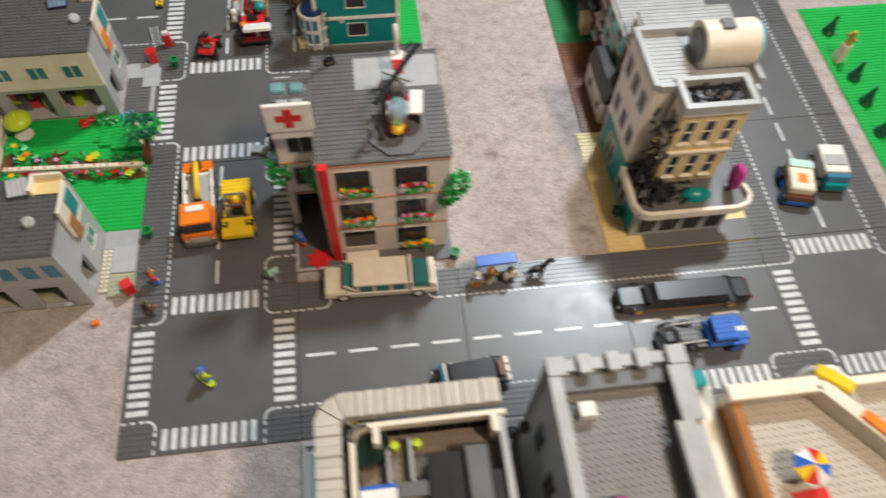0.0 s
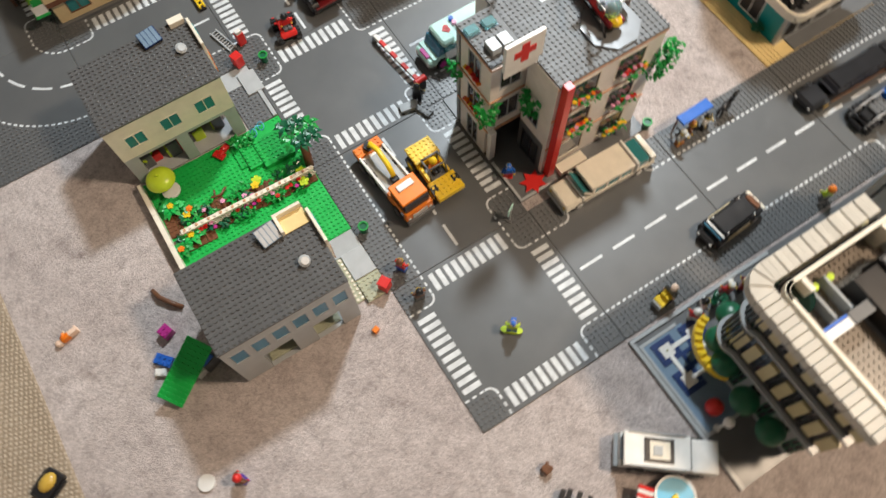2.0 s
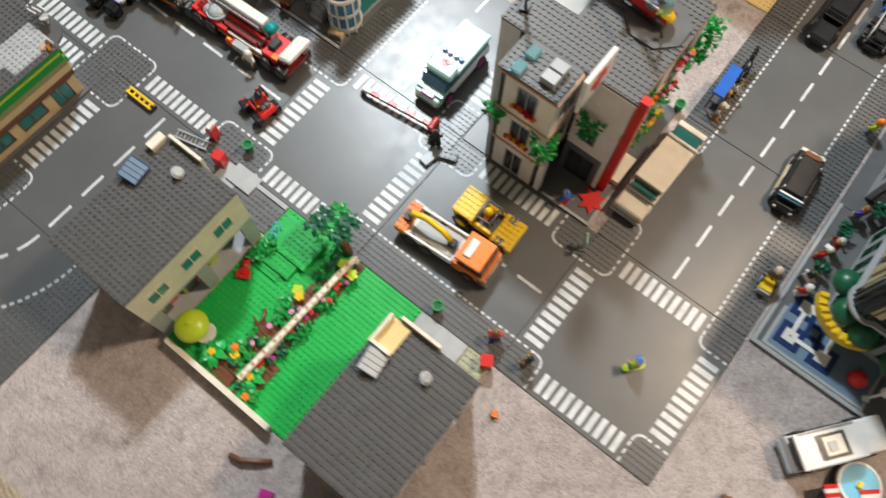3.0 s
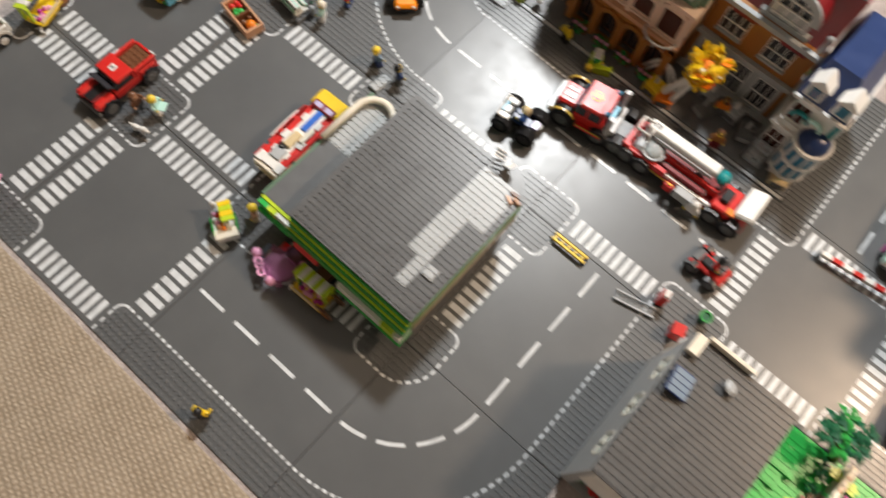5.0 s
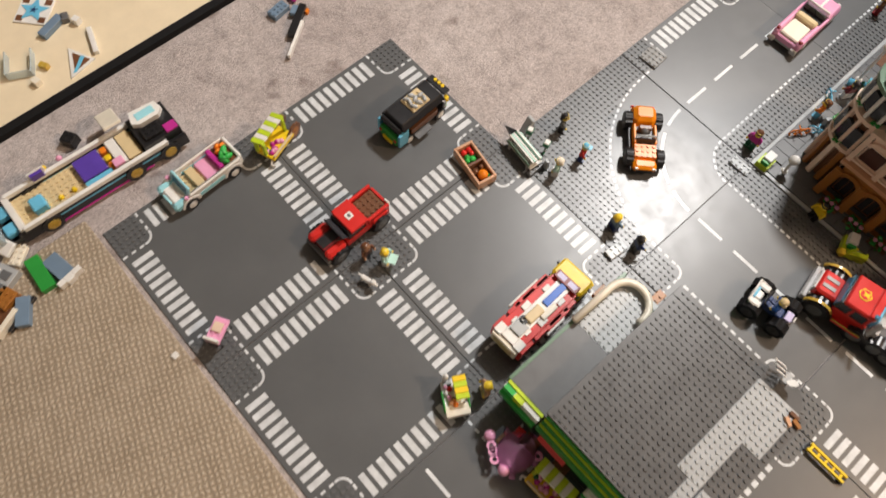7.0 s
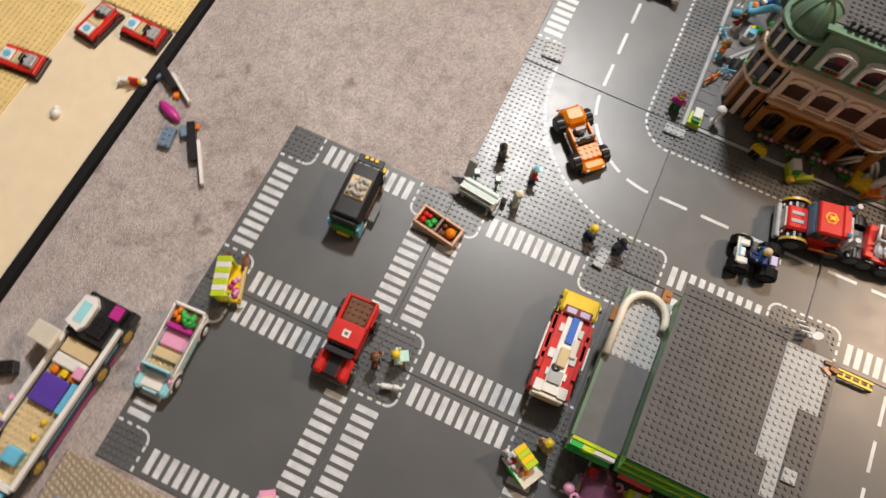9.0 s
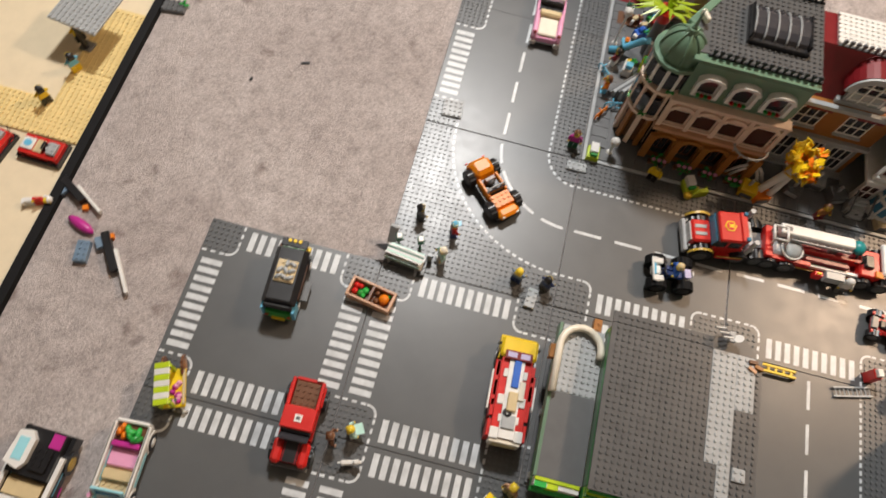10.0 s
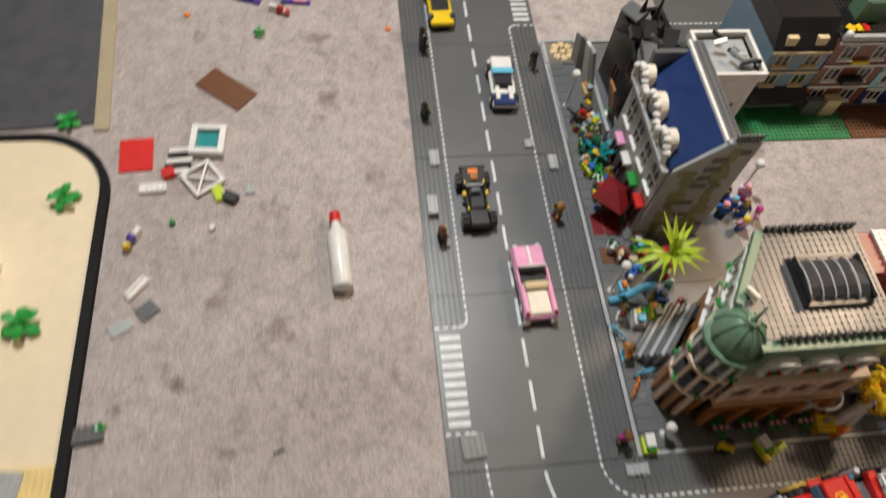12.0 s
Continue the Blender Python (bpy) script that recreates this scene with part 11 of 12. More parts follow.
for x, y, a, w, l, hh, mt in ((99.8, 238.4, 4, 1, 5, 0.6, WHITE), (98.5, 238.6, 4, 1, 5, 0.6, BLACK), (97.2, 238.8, 4, 1, 5, 0.6, WHITE), (95.9, 239.0, 4, 1, 5, 0.6, BLACK), (94.6, 238.9, 4, 1, 4, 0.6, WHITE), (90.6, 243.2, 4, 2, 5, 0.9, WHITE), (88.8, 230.8, 20, 3.4, 2, 0.9, LIME),
                              (87.6, 228.4, 60, 2.6, 2, 1.4, BLACK), (89.6, 225.0, 10, 2, 2, 0.5, LG), (64.6, 241.8, 40, 3.0, 3.4, 0.5, DG), (61.6, 246.0, 30, 2.4, 4, 0.4, LG), (43.0, 249.0, 8, 2.6, 5, 0.9, DG),
                              (81.0, 231.6, 30, 1.0, 1.0, 1.0, WHITE), (133.6, 195.0, 10, 1.1, 1.1, 0.5, ORANGE), (138.6, 240.2, 40, 1.0, 1.2, 0.5, ORANGE), (-6.5, 27.0, 20, 1.2, 1.0, 1.0, ORANGE), (5.9, -11.0, 10, 1.6, 1.6, 1.5, BROWN),
                              (-40.3, 48.1, 20, 2.2, 2.2, 1.8, MAGENTA), (-43.0, 43.4, 40, 2, 3.4, 1.0, BLUE), (-44.4, 41.6, 60, 1.4, 2.0, 0.8, WHITE), (-12.7, 243.0, 10, 4.0, 2.2, 1.2, SBLUE), (-8.6, 239.6, 30, 1, 1, 0.8, ORANGE),
                              (-4.6, 246.2, 20, 1, 1, 0.8, ORANGE), (-58.4, 243.0, 30, 2.2, 2.4, 2.0, BLACK), 
                              
                              (-66.4, 198.0, 10, 1.0, 1.0, 0.8, WHITE), (38.0, 219.0, 20, 0.5, 1.8, 0.3, BLACK), (31.0, 228.0, 80, 0.5, 0.9, 0.3, BLACK)):
    plate(x, y, Z0 + (0.12 if x < -64.8 and y < 228 else 0), a, w, l, mt, "loose toy brick lying on the carpet", hh, tile=w < 1.3 or hh < 0.45, name="loose_brick", category="toy brick")
RUG = 0.36
plate(-76.6, 229.4, RUG, 40, 3.6, 3.2, CREAM, "loose cream toy tile lying on the rug", 0.7, name="loose_brick", category="toy brick")
plate(-75.1, 223.6, RUG, -3, 2.4, 6.6, GREEN, "loose green toy brick lying on the rug", 1.2, tile=True, name="loose_brick", category="toy brick")
plate(-80.4, 219.6, RUG, -30, 2.2, 5.0, SBLUE, "loose sand blue toy brick lying on the rug", 1.2, tile=True, name="loose_brick", category="toy brick")
plate(-81.4, 223.4, RUG, 20, 3.4, 3.0, DORANGE, "loose red-brown toy brick lying on the rug", 1.4, name="loose_brick", category="toy brick")
pieces("slope_piece", [SBLUE, WHITE, BLACK], -72.2, 222.4, RUG, -80, "sand blue toy roof slope with a white scalloped edge", "toy roof",
       [(0, -2.8, 2.0, -1.4, 1.4, 0, 1.1), (1, 2.0, 3.0, -2.2, -0.9, 0, 1.3), (1, 2.0, 3.3, -0.88, 0.6, 0, 1.3), (1, 2.0, 3.0, 0.62, 2.2, 0, 1.3), (2, -2.0, 2.0, -1.9, -1.42, 0, 0.6)])
pieces("machine_piece", [LG, DG, WHITE], -80.6, 226.8, RUG, 25, "grey toy machine block with dark printed panels", "toy machine",
       [(0, -2.6, 2.6, -2.2, 2.2, 0, 1.4), (1, -2.0, -0.4, -1.6, 1.6, 1.4, 1.52), (1, 0.2, 1.8, -1.6, 0.2, 1.4, 1.52), (2, 0.3, 1.7, 0.5, 1.5, 1.4, 1.54)])
pieces("window_frame_piece", [CREAM, BROWN, BLACK], -84.0, 221.0, RUG, 25, "cream toy window frame with a dark bar lying on the rug", "toy window",
       [(0, -2.6, 2.6, -2.2, -1.4, 0, 1.6), (0, -2.6, 2.6, 1.4, 2.2, 0, 1.6), (0, -2.6, -1.8, -1.38, 1.38, 0, 1.6), (1, -1.7, 2.2, -1.3, 1.3, 0, 0.6), (2, -1.0, 5.6, -3.0, -2.4, 0, 0.7)])
me = Mesh(); me.prism([(-4.0, -1.6), (4.2, -0.6), (3.4, 1.2), (-3.6, 1.4)], 0, 0.9); me.box(-3.4, 3.0, -0.4, 0.8, 0.9, 1.7, c=0.2)
solid("white_shell_piece", me, WHITE, -76.2, 234.6, RUG, 60, "white curved toy body panel lying by the bus", "toy panel")
bar = Mesh(); bar.at(0, 0, 0, 0, 0, 0).box(-0.9, 0.9, -2.6, 2.6, 0, 0.6, c=0.25); bar.box(-0.85, -0.35, -2.3, 2.3, 0.6, 1.1, c=0.1); bar.box(0.35, 0.85, -2.3, 2.3, 0.6, 1.1, c=0.1)
solid("white_clip", bar, WHITE, 69.0, 244.0, Z0, 52, "small white toy clip on the carpet", "toy piece")
for pts, mt in ((((-0.4, 252.0), (-5.8, 243.6)), 0), (((-8.4, 240.6), (-18.6, 233.4)), 1)):
    (xa, ya), (xb, yb2) = pts
    L, a = math.hypot(xb - xa, yb2 - ya), math.degrees(math.atan2(yb2 - ya, xb - xa))
    pieces("bar_piece", [BLACK, WHITE, SBLUE], xa, ya, 0.2, a, "black and white toy bar on the carpet", "toy bar",
           [(0, 0, L * 0.62, -0.7, 0.7, 0, 1.2), (1, L * 0.3, L, 0.72, 1.3, 0, 1.0), (2, 0.4, 2.6, -2.0, -0.72, 0, 0.8)])
me = Mesh(); me.dome(0, 0, 0.5, 3.0, 1.0, 0.7, full=True); solid("magenta_surfboard", me, MAGENTA, -8.0, 245.4, Z0 + 0.2, 70, "magenta toy surfboard on the carpet", "surfboard")
mb = thing("milk_bottle", 66.0, 207.6, 1.7, 4, "white toy bottle with a red cap lying on the carpet", "bottle")
me = Mesh()
me.lathe(((0.0, 1.5), (0.15, 1.75), (0.5, 1.9), (11.2, 1.9), (11.9, 1.7), (12.5, 1.1), (12.8, 0.95), (14.0, 0.95)), 22)
part("bottle", me, WHITE, mb)
me = Mesh(); me.cyl(0, 0, 14.02, 16.2, 1.15, 1.05, n=16, axis="x"); part("cap", me, RED, mb)
# tilted green plate and bits by the house
lp = plate(0, 0, 0, 0, 12.6, 5.0, BGREEN, "bright green studded toy plate leaning on bricks by the house", 0.4)
ex, ey = Vector((10.3, 5.0, 5.2)).normalized(), Vector((-2.8, 3.9, 1.4))
ez = ex.cross(ey).normalized()
ey = ez.cross(ex)
lp.matrix_world = Matrix.Translation(Vector((-39.6, 37.6, 4.6)) * S) @ Matrix((ex, ey, ez)).transposed().to_4x4()
pieces("brick_pile", [DG, BLUE, WHITE], -35.6, 38.6, Z0, 20, "dark and blue toy bricks piled under a plate", "bricks", [(0, -1.6, 1.6, -1.4, 1.4, 0, 3.6), (1, -1.4, 1.0, -1.2, 1.2, 3.6, 5.6), (2, -3.6, -1.7, -1.0, 1.0, 0, 2.0)])
me = Mesh(); me.tube([(0, 0, 0.5), (1.5, 1.6, 0.9), (2.6, 4.0, 0.8), (3.4, 6.4, 0.4)], 0.5, 8); solid("curved_piece", me, BROWN, -39.2, 57.4, Z0, -122, "brown bent toy piece on the carpet", "toy piece")
me = Mesh(); me.cyl(0, 0, 0, 0.5, 1.5, n=20); solid("white_disc", me, WHITE, -45.6, 19.2, Z0, 0, "round white toy dish on the carpet", "toy dish")
me = Mesh()
for k in range(11):
    a = TAU * k / 11
    me.at(2.2 * math.cos(a) * 1.5, 0.9 * math.sin(a), 1.0 + 0.8 * math.sin(a), 0, 0, 0).box(-0.42, 0.42, -1.0, 1.0, -0.3, 0.3, c=0.05)
solid("tread_piece", me, BLACK, 7.2, -18.6, 0.2, -54, "black toy tread link belt on the carpet", "tread")
me = Mesh(); me.use(0).box(-2.6, 2.6, -1.8, 1.8, 0, 1.8, c=0.3); me.use(1).dome(0.4, 0, 1.6, 1.9, 1.4, 1.1); me.use(0).box(-2.0, 2.0, -2.3, -1.8, 0, 1.0, c=0.1); me.box(-2.0, 2.0, 1.8, 2.3, 0, 1.0, c=0.1)
solid("black_toy_car", me, [BLACK, GOLD], -69.0, 33.6, 0.1, 30, "small black toy car with gold trim on the rug", "toy car")
rt = thing("striped_ride", 19.0, -26.4, Z0, 0, "red and white striped toy ride with a blue disc", "ride")
bit(rt, "base", DG, -5.0, 5.0, -3.6, 3.6, 0, 0.8)
for cx, cy, a, tilt in ((-2.6, 2.4, 42, 20), (0.6, -3.0, 42, -12)):
    for k in range(7):
        me = Mesh(); me.m = pose(cx, cy, 3.0, 0, 0, a) @ pose(0, 0, 0, tilt, 0, 0); me.box(-2.45 + 0.7 * k, -1.77 + 0.7 * k, -1.5, 1.5, -0.2, 0.2, c=0.05); part("stripe", me, (RED, WHITE)[k % 2], rt)
    me = Mesh(); me.cyl(cx, cy, 0.8, 2.8, 0.3, n=8); part("post", me, LG, rt)
me = Mesh(); me.cyl(2.4, 0.0, 2.0, 2.5, 3.2, n=24); part("disc", me, AZURE, rt)
me = Mesh(); me.arc(2.4, 0.0, 3.2, 3.6, 0, 360, 1.9, 2.6, 24); part("disc_rim", me, WHITE, rt)
me = Mesh(); me.cyl(2.4, 0.0, 0.8, 2.0, 1.0, n=12); part("pedestal", me, LG, rt)
bit(rt, "seat", YELLOW, 1.6, 2.8, -0.4, 0.4, 2.5, 3.1, c=0.15)
bit(rt, "gear_box", BROWN, -1.0, 1.2, -1.2, 0.8, 0.8, 2.4, c=0.15)
bit(rt, "side_box", LG, -5.4, -3.4, -2.8, -0.6, 0, 2.2, c=0.1)

def street_lamp(x, y, h, label="white toy street lamp"):
    l = thing("street_lamp", x, y, 0.2, RNG.uniform(0, 360), label, "street lamp", "white street lamps")
    me = Mesh(); me.cyl(0, 0, 0, 0.6, 0.8, 0.5, n=10); part("foot", me, WHITE, l)
    me = Mesh(); me.cyl(0, 0, 0.6, h - 1.2, 0.28, n=8); part("pole", me, WHITE, l)
    me = Mesh(); me.dome(0, 0, h - 0.6, 1.0, 1.0, 1.0, full=True); part("globe", me, WHITE, l)


for x, y, h in ((63.0, 157.6, 10.5), (108.8, 157.4, 10.5), (35.4, 154.6, 4.6), (35.5, -21.5, 7.0), (44.6, 98.2, 8.0)):
    street_lamp(x, y, h)
me = Mesh(); me.dome(0, 0, 1.6, 1.7, 1.7, 1.7, full=True); solid("red_ball", me, RED, 37.0, -18.4, 0.1, 0, "glossy red toy ball beside the plaza", "ball")
ae = thing("tall_aerial", 42.8, 61.2, 30.0, 20, "two thin black toy aerials on a dark base", "aerial")
bit(ae, "base", BLACK, -1.0, 1.0, -0.8, 0.8, 0, 0.7)
for x in (-0.5, 0.5):
    me = Mesh(); me.tube([(x, 0, 0.7), (x + 0.1, 0.1, 6.0), (x + 0.3, 0.2, 11.4)], 0.17, 6); part("rod", me, BLACK, ae)

# ---- clutter before the shops ----
pm = thing("palm_plant", 63.0, 150.6, 0.2, 0, "tall lime green toy palm in a red pot", "palm")
me = Mesh(); me.cyl(0, 0, 10.2, 13.0, 1.4, 2.0, n=16); part("pot", me, RED, pm)
me = Mesh(); me.cyl(0, 0, 0, 10.2, 1.2, 1.2, n=10); part("pillar", me, DG, pm)
for k in range(24):
    a, el = 137.5 * k, (66, 44, 20, 2)[k % 4]
    me = Mesh()
    me.m = pose(0, 0, 13.0, 0, 0, a) @ pose(0, 0, 0, 0, -el, 0)
    L = 6.6 if k % 3 else 7.8
    me.add([(0, -0.15, 0), (0, 0.15, 0), (L * 0.5, -0.5, 0.4), (L * 0.5, 0.5, 0.4), (L, 0, -1.8), (0, 0, -0.2), (L * 0.5, 0, -0.1)],
           [(0, 2, 3, 1), (2, 4, 3), (5, 6, 2, 0), (6, 4, 2), (1, 3, 6, 5), (3, 4, 6)])
    part("frond", me, PALMGREEN, pm)
az = thing("toy_slide", 61.0, 155.0, 0.2, 95, "bright blue toy slide", "slide")
me = Mesh(); me.tube([(-4.0, 0, 5.2), (-2.6, 0, 5.0), (1.4, 0, 1.2), (3.6, 0, 0.6)], 0.75, 8); part("chute", me, AZURE, az)
bit(az, "ladder", LG, -4.6, -4.0, -0.6, 0.6, 0, 5.0)
um = thing("dark_red_umbrella", 81.4, 154.0, 0.2, 45, "square dark red toy umbrella over a table", "umbrella")
me = Mesh(); me.add([(-3.4, -3.4, 5), (3.4, -3.4, 5), (3.4, 3.4, 5), (-3.4, 3.4, 5), (0, 0, 7.2)], [(0, 1, 4), (1, 2, 4), (2, 3, 4), (3, 0, 4), (3, 2, 1, 0)]); part("canopy", me, DRED, um)
me = Mesh(); me.cyl(0, 0, 0, 5.4, 0.25, n=8); part("pole", me, BROWN, um)
me = Mesh(); me.cyl(0, 0, 2.0, 2.4, 1.8, n=14); part("table", me, BROWN, um)
for x, y, a in ((77.8, 157.0, 0), (77.8, 154.6, 0), (77.8, 152.2, 0)):
    plate(x, y, 0.2, a, 5.0, 2.3, DRED, "dark red toy carpet tile", 0.25, tile=True)
plate(70.6, 155.6, 0.2, 0, 3.6, 4.6, BROWN, "brown toy tile on the pavement", 0.3, tile=True)
gb = thing("green_shrub", 94.4, 153.6, 0.2, 0, "large dark green toy shrub", "shrub")
for k in range(12):
    me = Mesh()
    me.m = pose(0, 0, 0, 0, 0, 30 * k)
    L = (3.6, 2.8)[k % 2]
    me.add([(0, -0.3, 0.4), (0, 0.3, 0.4), (L * 0.6, -0.7, 3.4 - 1.4 * (k % 2)), (L * 0.6, 0.7, 3.4 - 1.4 * (k % 2)), (L, 0, 4.2 - 2 * (k % 2)), (0, 0, 0.0), (L * 0.6, 0, 2.8 - 1.4 * (k % 2))],
           [(0, 2, 3, 1), (2, 4, 3), (5, 6, 2, 0), (6, 4, 2), (1, 3, 6, 5), (3, 4, 6)])
    part("leaf", me, TEAL if k % 3 else DGREEN, gb)
rng = random.Random(31)
STALLS = ((66.4, 146.4, RED, YELLOW), (57.6, 150.6, LIME, DG), (68.6, 149.8, BROWN, GREEN), (87.6, 148.4, YELLOW, BLACK), (90.8, 156.2, LIME, BLUE), (100.6, 153.6, TAN, OLIVE), (104.6, 150.4, AZURE, WHITE), (99.0, 148.6, BLUE, YELLOW),
          (85.4, 154.6, BROWN, BLACK), (73.4, 150.4, DG, WHITE), (112.4, 152.0, TAN, LG), (56.6, 154.0, WHITE, AZURE))
for x, y, m0, m1 in STALLS:
    st_ = thing("street_stall", x, y, 0.2, rng.uniform(-25, 25), "small colourful toy stall with goods on top", "stall", "street stalls")
    bit(st_, "counter", m0, -1.6, 1.6, -1.0, 1.0, 0, 1.8, studs=True)
    bit(st_, "crate", m1, -1.2, 0.2, -0.8, 0.6, 2.05, 3.0)
    me = Mesh(); flower(me, 0.9, 0.1, 2.05, 0.7); part("flower", me, rng.choice((RED, YELLOW, PINK, ORANGE)), st_)
    me = Mesh(); leaf_clump(me, 0.6, -0.5, 2.3, 0.7, 10, rng, 0.8, 0.5); part("leaves", me, GREEN, st_)
stp = thing("grey_steps", 53.4, 151.0, 0.2, -40, "dark and light grey toy roller shutter steps", "steps")
for k in range(7):
    bit(stp, "step", (DG, LG)[k % 2], -7.0 + 0.3 * k, 6.6, 2.3 - 0.76 * (k + 1), 2.3 - 0.76 * k - 0.03, 0, 1.2 + 0.7 * k)
bit(stp, "top_rail", BLACK, 3.0, 7.2, -3.8, -3.1, 0, 6.8, c=0.2)

for x, y, m0 in ((44.6, 157.2, ORANGE), (46.6, 154.4, AZURE), (53.4, 158.0, AZURE), (60.0, 148.0, GREEN)):
    me = Mesh(); me.tube([(0.9 * math.cos(a), 0, 0.9 + 0.9 * math.sin(a)) for a in [TAU * k / 12 for k in range(13)]], 0.16, 6)
    me.tube([(2.2 + 0.9 * math.cos(a), 0, 0.9 + 0.9 * math.sin(a)) for a in [TAU * k / 12 for k in range(13)]], 0.16, 6)
    me.tube([(0, 0, 0.9), (0.7, 0, 1.8), (1.7, 0, 1.8), (2.2, 0, 0.9), (1.1, 0, 0.8), (0.7, 0, 1.9)], 0.14, 6); me.tube([(1.7, -0.6, 2.4), (1.7, 0, 2.3), (1.7, 0.6, 2.4)], 0.12, 6)
    solid("toy_bicycle", me, m0, x, y, 0.2, rng.uniform(0, 180), "small toy bicycle parked on the pavement", "bicycle", "bicycles")
for x, y, m0, m1, m2, lb in ((83.0, 124.6, PINK, MAGENTA, PINK, "toy figure in pink on the carpet"), (80.2, 128.4, BLUE, DBLUE, AZURE, "toy figure in blue on the carpet"), (77.4, 124.0, PINK, WHITE, MAGENTA, "toy figure in pale pink on the carpet"),
                             (79.0, 126.2, DBLUE, BLUE, BROWN, "toy figure in navy on the carpet"), (75.4, 127.6, PINK, BLUE, HEAD, "toy figure in pink and blue on the carpet"), (82.4, 129.4, PURPLE, BLACK, BLACK, "toy figure in purple on the carpet")):
    figure(x, y, -0.25, rng.uniform(0, 360), m0, m1, m2, HEAD, lb)
street_lamp(85.4, 123.4, 8.6)
# loose goods crowding the pavement in front of the blue-roofed house
GOODS = (RED, YELLOW, BLUE, GREEN, LIME, WHITE, BLACK, BROWN, AZURE, TAN, DGREEN, ORANGE, DG, LG)
for k in range(64):
    x, y = (rng.uniform(80.5, 108), rng.uniform(152.4, 156.6)) if k < 44 else (rng.uniform(56, 74), rng.uniform(145.5, 156))
    m0, m1 = rng.choice(GOODS), rng.choice(GOODS)
    w, l, t = rng.uniform(0.6, 1.3), rng.uniform(0.6, 1.6), rng.uniform(0.8, 2.8)
    if k % 3 == 0:
        me = Mesh(); me.use(0).box(-w, w, -l, l, 0, t, c=0.08); me.use(1).box(-w * 0.6, w * 0.6, -l * 0.5, l * 0.5, t, t + 0.9, c=0.15); me.studs([(0, 0)], t + 0.9, n=8)
        solid("goods_crate", me, [m0, m1], x, y, 0.4, rng.uniform(0, 180), "small coloured toy crate among the street goods", "crate", "street goods")
    elif k % 3 == 1:
        me = Mesh(); me.use(0).cyl(0, 0, 0, t, w * 0.7, w * 0.9, n=10); me.use(1); leaf_clump(me, 0, 0, t + 0.2, 1.1, 12, rng, 0.8, 0.5)
        solid("potted_plant", me, [m0, GREEN if k % 2 else DGREEN], x, y, 0.4, 0, "small potted toy plant among the street goods", "plant", "street goods")
    else:
        me = Mesh(); me.use(0).box(-l, l, -0.3, 0.3, 0.9, 1.2, c=0.06); me.box(-l, -l + 0.3, -0.3, 0.3, 0, 0.9); me.box(l - 0.3, l, -0.3, 0.3, 0, 0.9); me.use(1).box(-l * 0.6, l * 0.5, -0.5, 0.5, 1.2, 1.2 + t * 0.5, c=0.12)
        solid("small_table", me, [m0, m1], x, y, 0.4, rng.uniform(0, 180), "small toy table with goods on top", "table", "street goods")
# yellow flowering tree on a white trunk
ft = thing("flower_tree", 36.6, 120.6, 0.2, 0, "toy tree with yellow and orange blossom on a white trunk", "tree")
me = Mesh()
me.tube([(-2.3, 4.4, 0), (-2.0, 3.4, 3.4), (-1.0, 1.6, 7), (0, 0, 10.6)], 0.8, 8)
me.tube([(-3.0, 2.0, 0), (-2.5, 1.6, 3.4), (-1.4, 0.8, 6.6), (0, 0, 10.2)], 0.65, 8)
for k in range(7):
    a = TAU * k / 7
    me.tube([(0, 0, 5 + 0.5 * k), (1.6 * math.cos(a), 1.6 * math.sin(a), 8 + 0.5 * k), (2.9 * math.cos(a), 2.9 * math.sin(a), 9.4 + 0.5 * k)], 0.22, 6)
part("trunk", me, WHITE, ft)
for mt, num in ((YELLOW, 46), (ORANGE, 22), (HEAD, 16)):
    me = Mesh()
    for k in range(num):
        a, b, r = rng.uniform(0, TAU), rng.uniform(-0.8, 1.0), rng.uniform(1.4, 3.6)
        me.m = pose(r * math.cos(a), r * math.sin(a), 11.0 + 2.6 * b, rng.uniform(-70, 70), rng.uniform(-70, 70), 0)
        flower(me, 0, 0, 0, 0.95)
        me.m = None
    part("blossom", me, mt, ft)
me = Mesh(); me.m = pose(2.2, -1.8, 9.6, 50, 20, 0); me.box(-1.6, 1.6, -0.4, 0.4, 0, 0.5, c=0.1); part("blue_bird", me, BLUE, ft, "blue piece on the branch")
for k in range(2):
    arch = thing("white_arch", 37.2, 127.6 - 0.9 * k, 0.2, 80 + 8 * k, "white curved toy arch beside the pavement", "arch", "white arches")
    me = Mesh(); me.tube([(-3.4 + 6.8 * q / 8, 0, 5.0 * math.sin(math.pi * q / 8) + 0.3) for q in range(9)], 0.34, 6); part("bow", me, WHITE, arch)
for k, (x, y, m0) in enumerate(((37.4, 117.0, DG), (40.6, 112.4, LG), (38.4, 108.4, DG), (41.0, 117.6, LG), (36.8, 104.6, LG), (40.0, 101.0, DG), (35.0, 98.6, TAN), (34.0, 123.8, ORANGE), (34.4, 126.4, YELLOW))):
    g = thing("street_module", x, y, 0.2, rng.uniform(-20, 20), "grey toy machine block on the pavement", "machine", "street machines")
    bit(g, "block", m0, -1.5, 1.5, -1.6, 1.6, 0, 1.6 + 0.5 * (k % 3), studs=True)
    bit(g, "panel", LG if m0 is DG else DG, -1.62, -1.5, -1.2, 1.2, 0.4, 1.4, c=0.02)
    me = Mesh(); me.cyl(0.2, 0.2, 1.6 + 0.5 * (k % 3), 3.4 + 0.5 * (k % 3), 0.35, n=8); part("pipe", me, WHITE if k % 2 else LG, g)

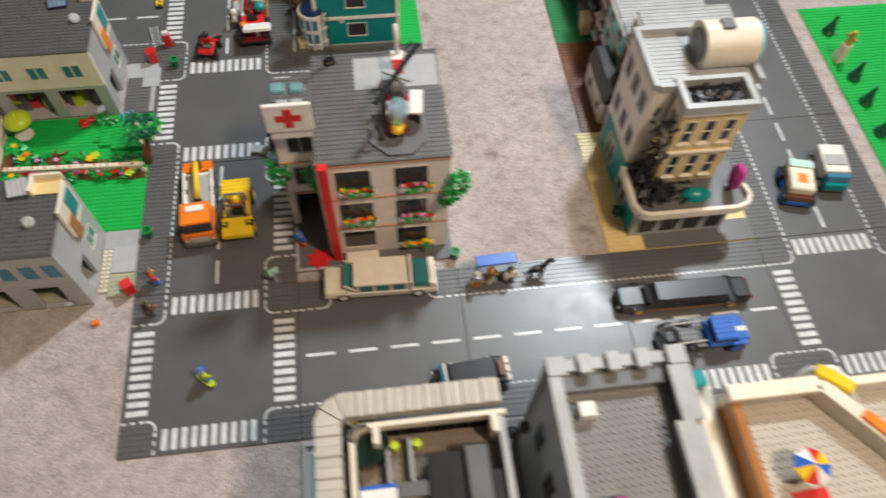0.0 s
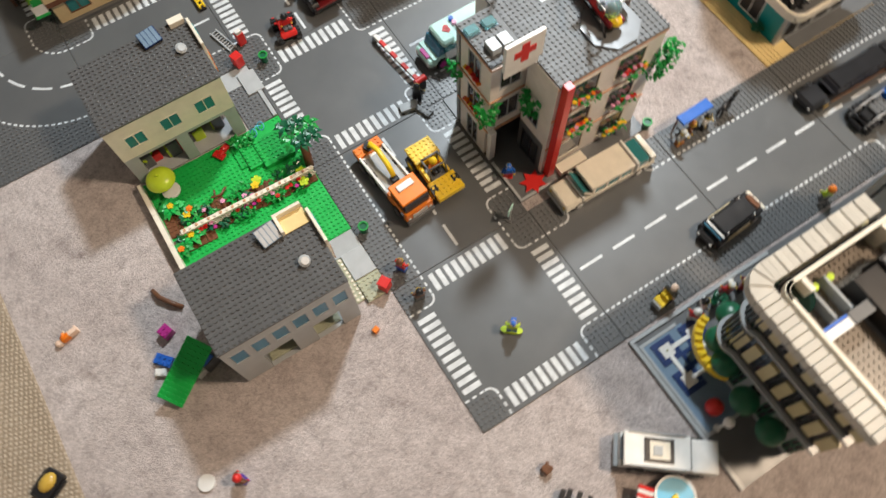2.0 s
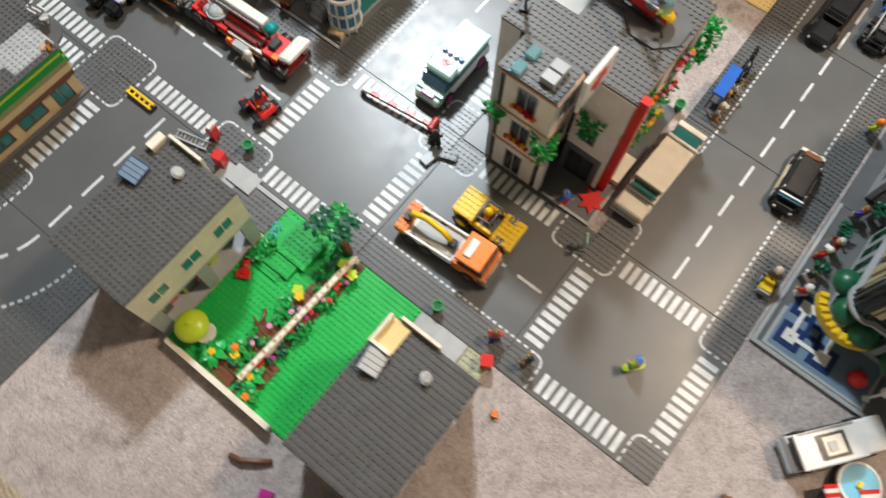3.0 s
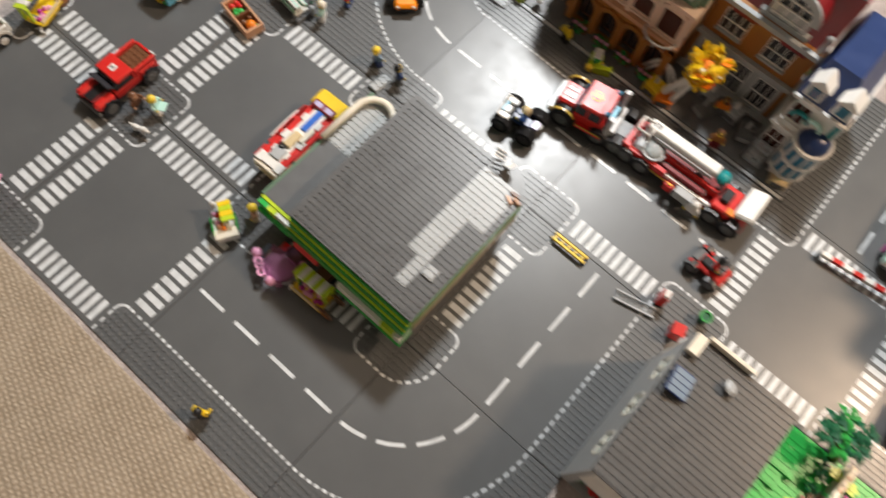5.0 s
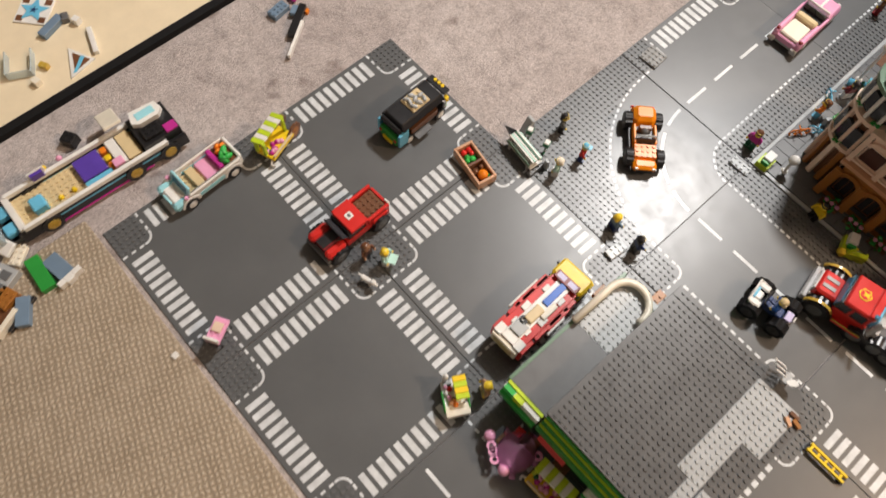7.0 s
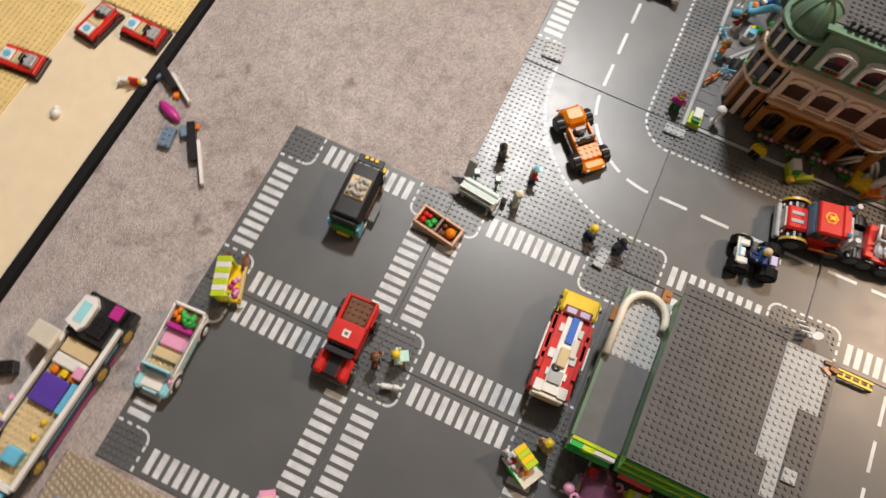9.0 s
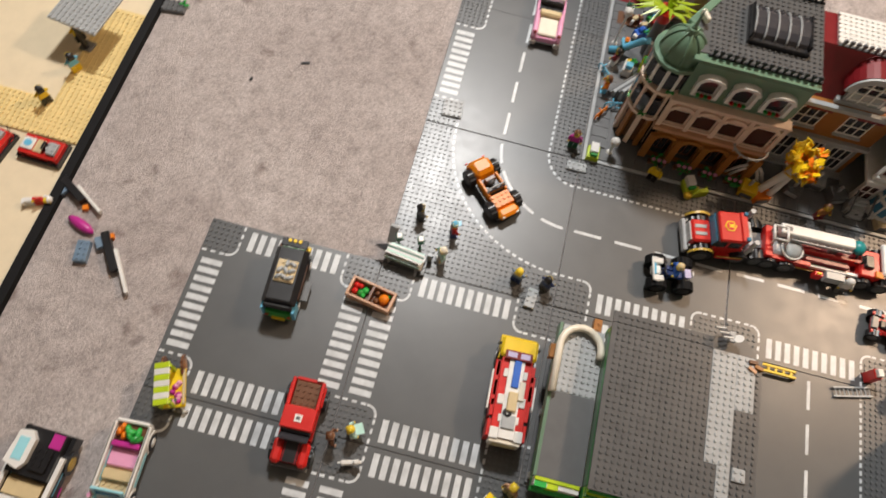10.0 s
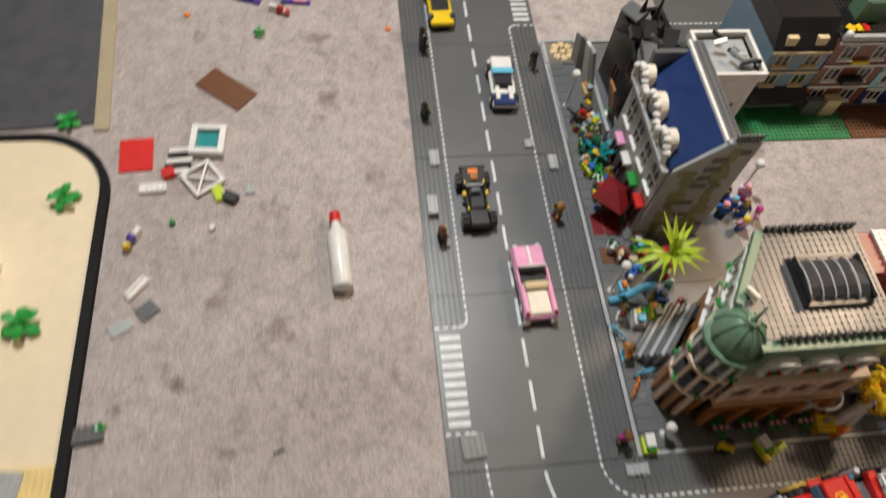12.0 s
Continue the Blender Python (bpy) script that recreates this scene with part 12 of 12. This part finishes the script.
# ---- far lawn with cones and a statue, and the dark rug by the board ----
gl = solid("lawn_plate", Mesh().box(164.0, 211.9, 44.0, 99.9, -0.22, 0.1, c=0.06), BGREEN, label="bright green toy baseplate lawn", category="lawn plate", kind="structure")
st = Mesh(); st.studgrid(164, 190, 44, 99, 0.1); part("stud_field", st, BGREEN, gl, kind="stuff")
for x, y in ((167.5, 47.5), (167.5, 57.0), (168, 66.5), (168.5, 74.5), (168.5, 90.5)):
    c = thing("cone_tree", x, y, 0.1, 0, "dark green cone-shaped toy conifer", "conifer", "conifers")
    for k in range(4):
        me = Mesh(); me.cyl(0, 0, 0.6 + 1.1 * k, 2.1 + 1.1 * k, 1.7 - 0.38 * k, 0.35, n=11); part("tier", me, DGREEN, c)
    me = Mesh(); me.cyl(0, 0, 0, 0.6, 0.4, n=8); part("trunk", me, BROWN, c)
me = Mesh()
me.box(-1.2, 1.2, -1.2, 1.2, 0, 5.4, c=0.2, tx=0.2, ty=0.2)
me.use(1).cyl(0, 0, 5.4, 8.2, 0.9, 0.5, n=10)
me.dome(0, 0, 8.6, 0.7, 0.7, 0.8, full=True); me.box(-0.3, 0.3, -1.6, 1.6, 7.0, 7.6, c=0.1)
solid("toy_statue", me, [CREAM, GOLD], 167.0, 81.0, 0.1, 20, "golden toy statue on a cream pedestal", "statue")
RUGD = woven_material("dark_rug_pile", (0.045, 0.048, 0.056), (0.085, 0.088, 0.10), (0.13, 0.13, 0.14), 150)
RUGE = woven_material("rug_binding", (0.34, 0.27, 0.17), (0.52, 0.44, 0.30), (0.62, 0.55, 0.40), 200)
dr = thing("dark_rug", 98.5, 252.6, 0, 4.0, "dark grey rug with a beige bound edge", "rug")
me = Mesh(); me.box(9.0, 240, 3.0, 200, -0.24, 0.25, c=0.1); part("field", me, RUGD, dr)
me = Mesh(); me.box(7.0, 240, 0, 2.96, -0.24, 0.32, c=0.12); part("binding", me, RUGE, dr, "beige woven edge strip")

# red ball and a toy figure at the rug's edge
rb = thing("striped_ball", -83.2, 141.6, -0.1, 25, "red and yellow toy dome on the rug", "toy dome")
me = Mesh(); me.dome(0, 0, 0, 3.2, 3.2, 2.6, n=18, rings=6); part("shell", me, RED, rb)
me = Mesh(); me.arc(0, 0, 3.15, 3.6, 0, 360, 0.0, 0.7, 20); part("rim", me, YELLOW, rb)
figure(-76.0, 134.8, 0.3, 60, OLIVE, CREAM, ORANGE, HEAD, "toy figure in olive lying on the rug", lean=-80)
plate(-78.6, 133.0, -0.1, 30, 1.6, 2.0, YELLOW, "small yellow toy brick on the rug", 1.0, name="loose_brick", category="toy brick")
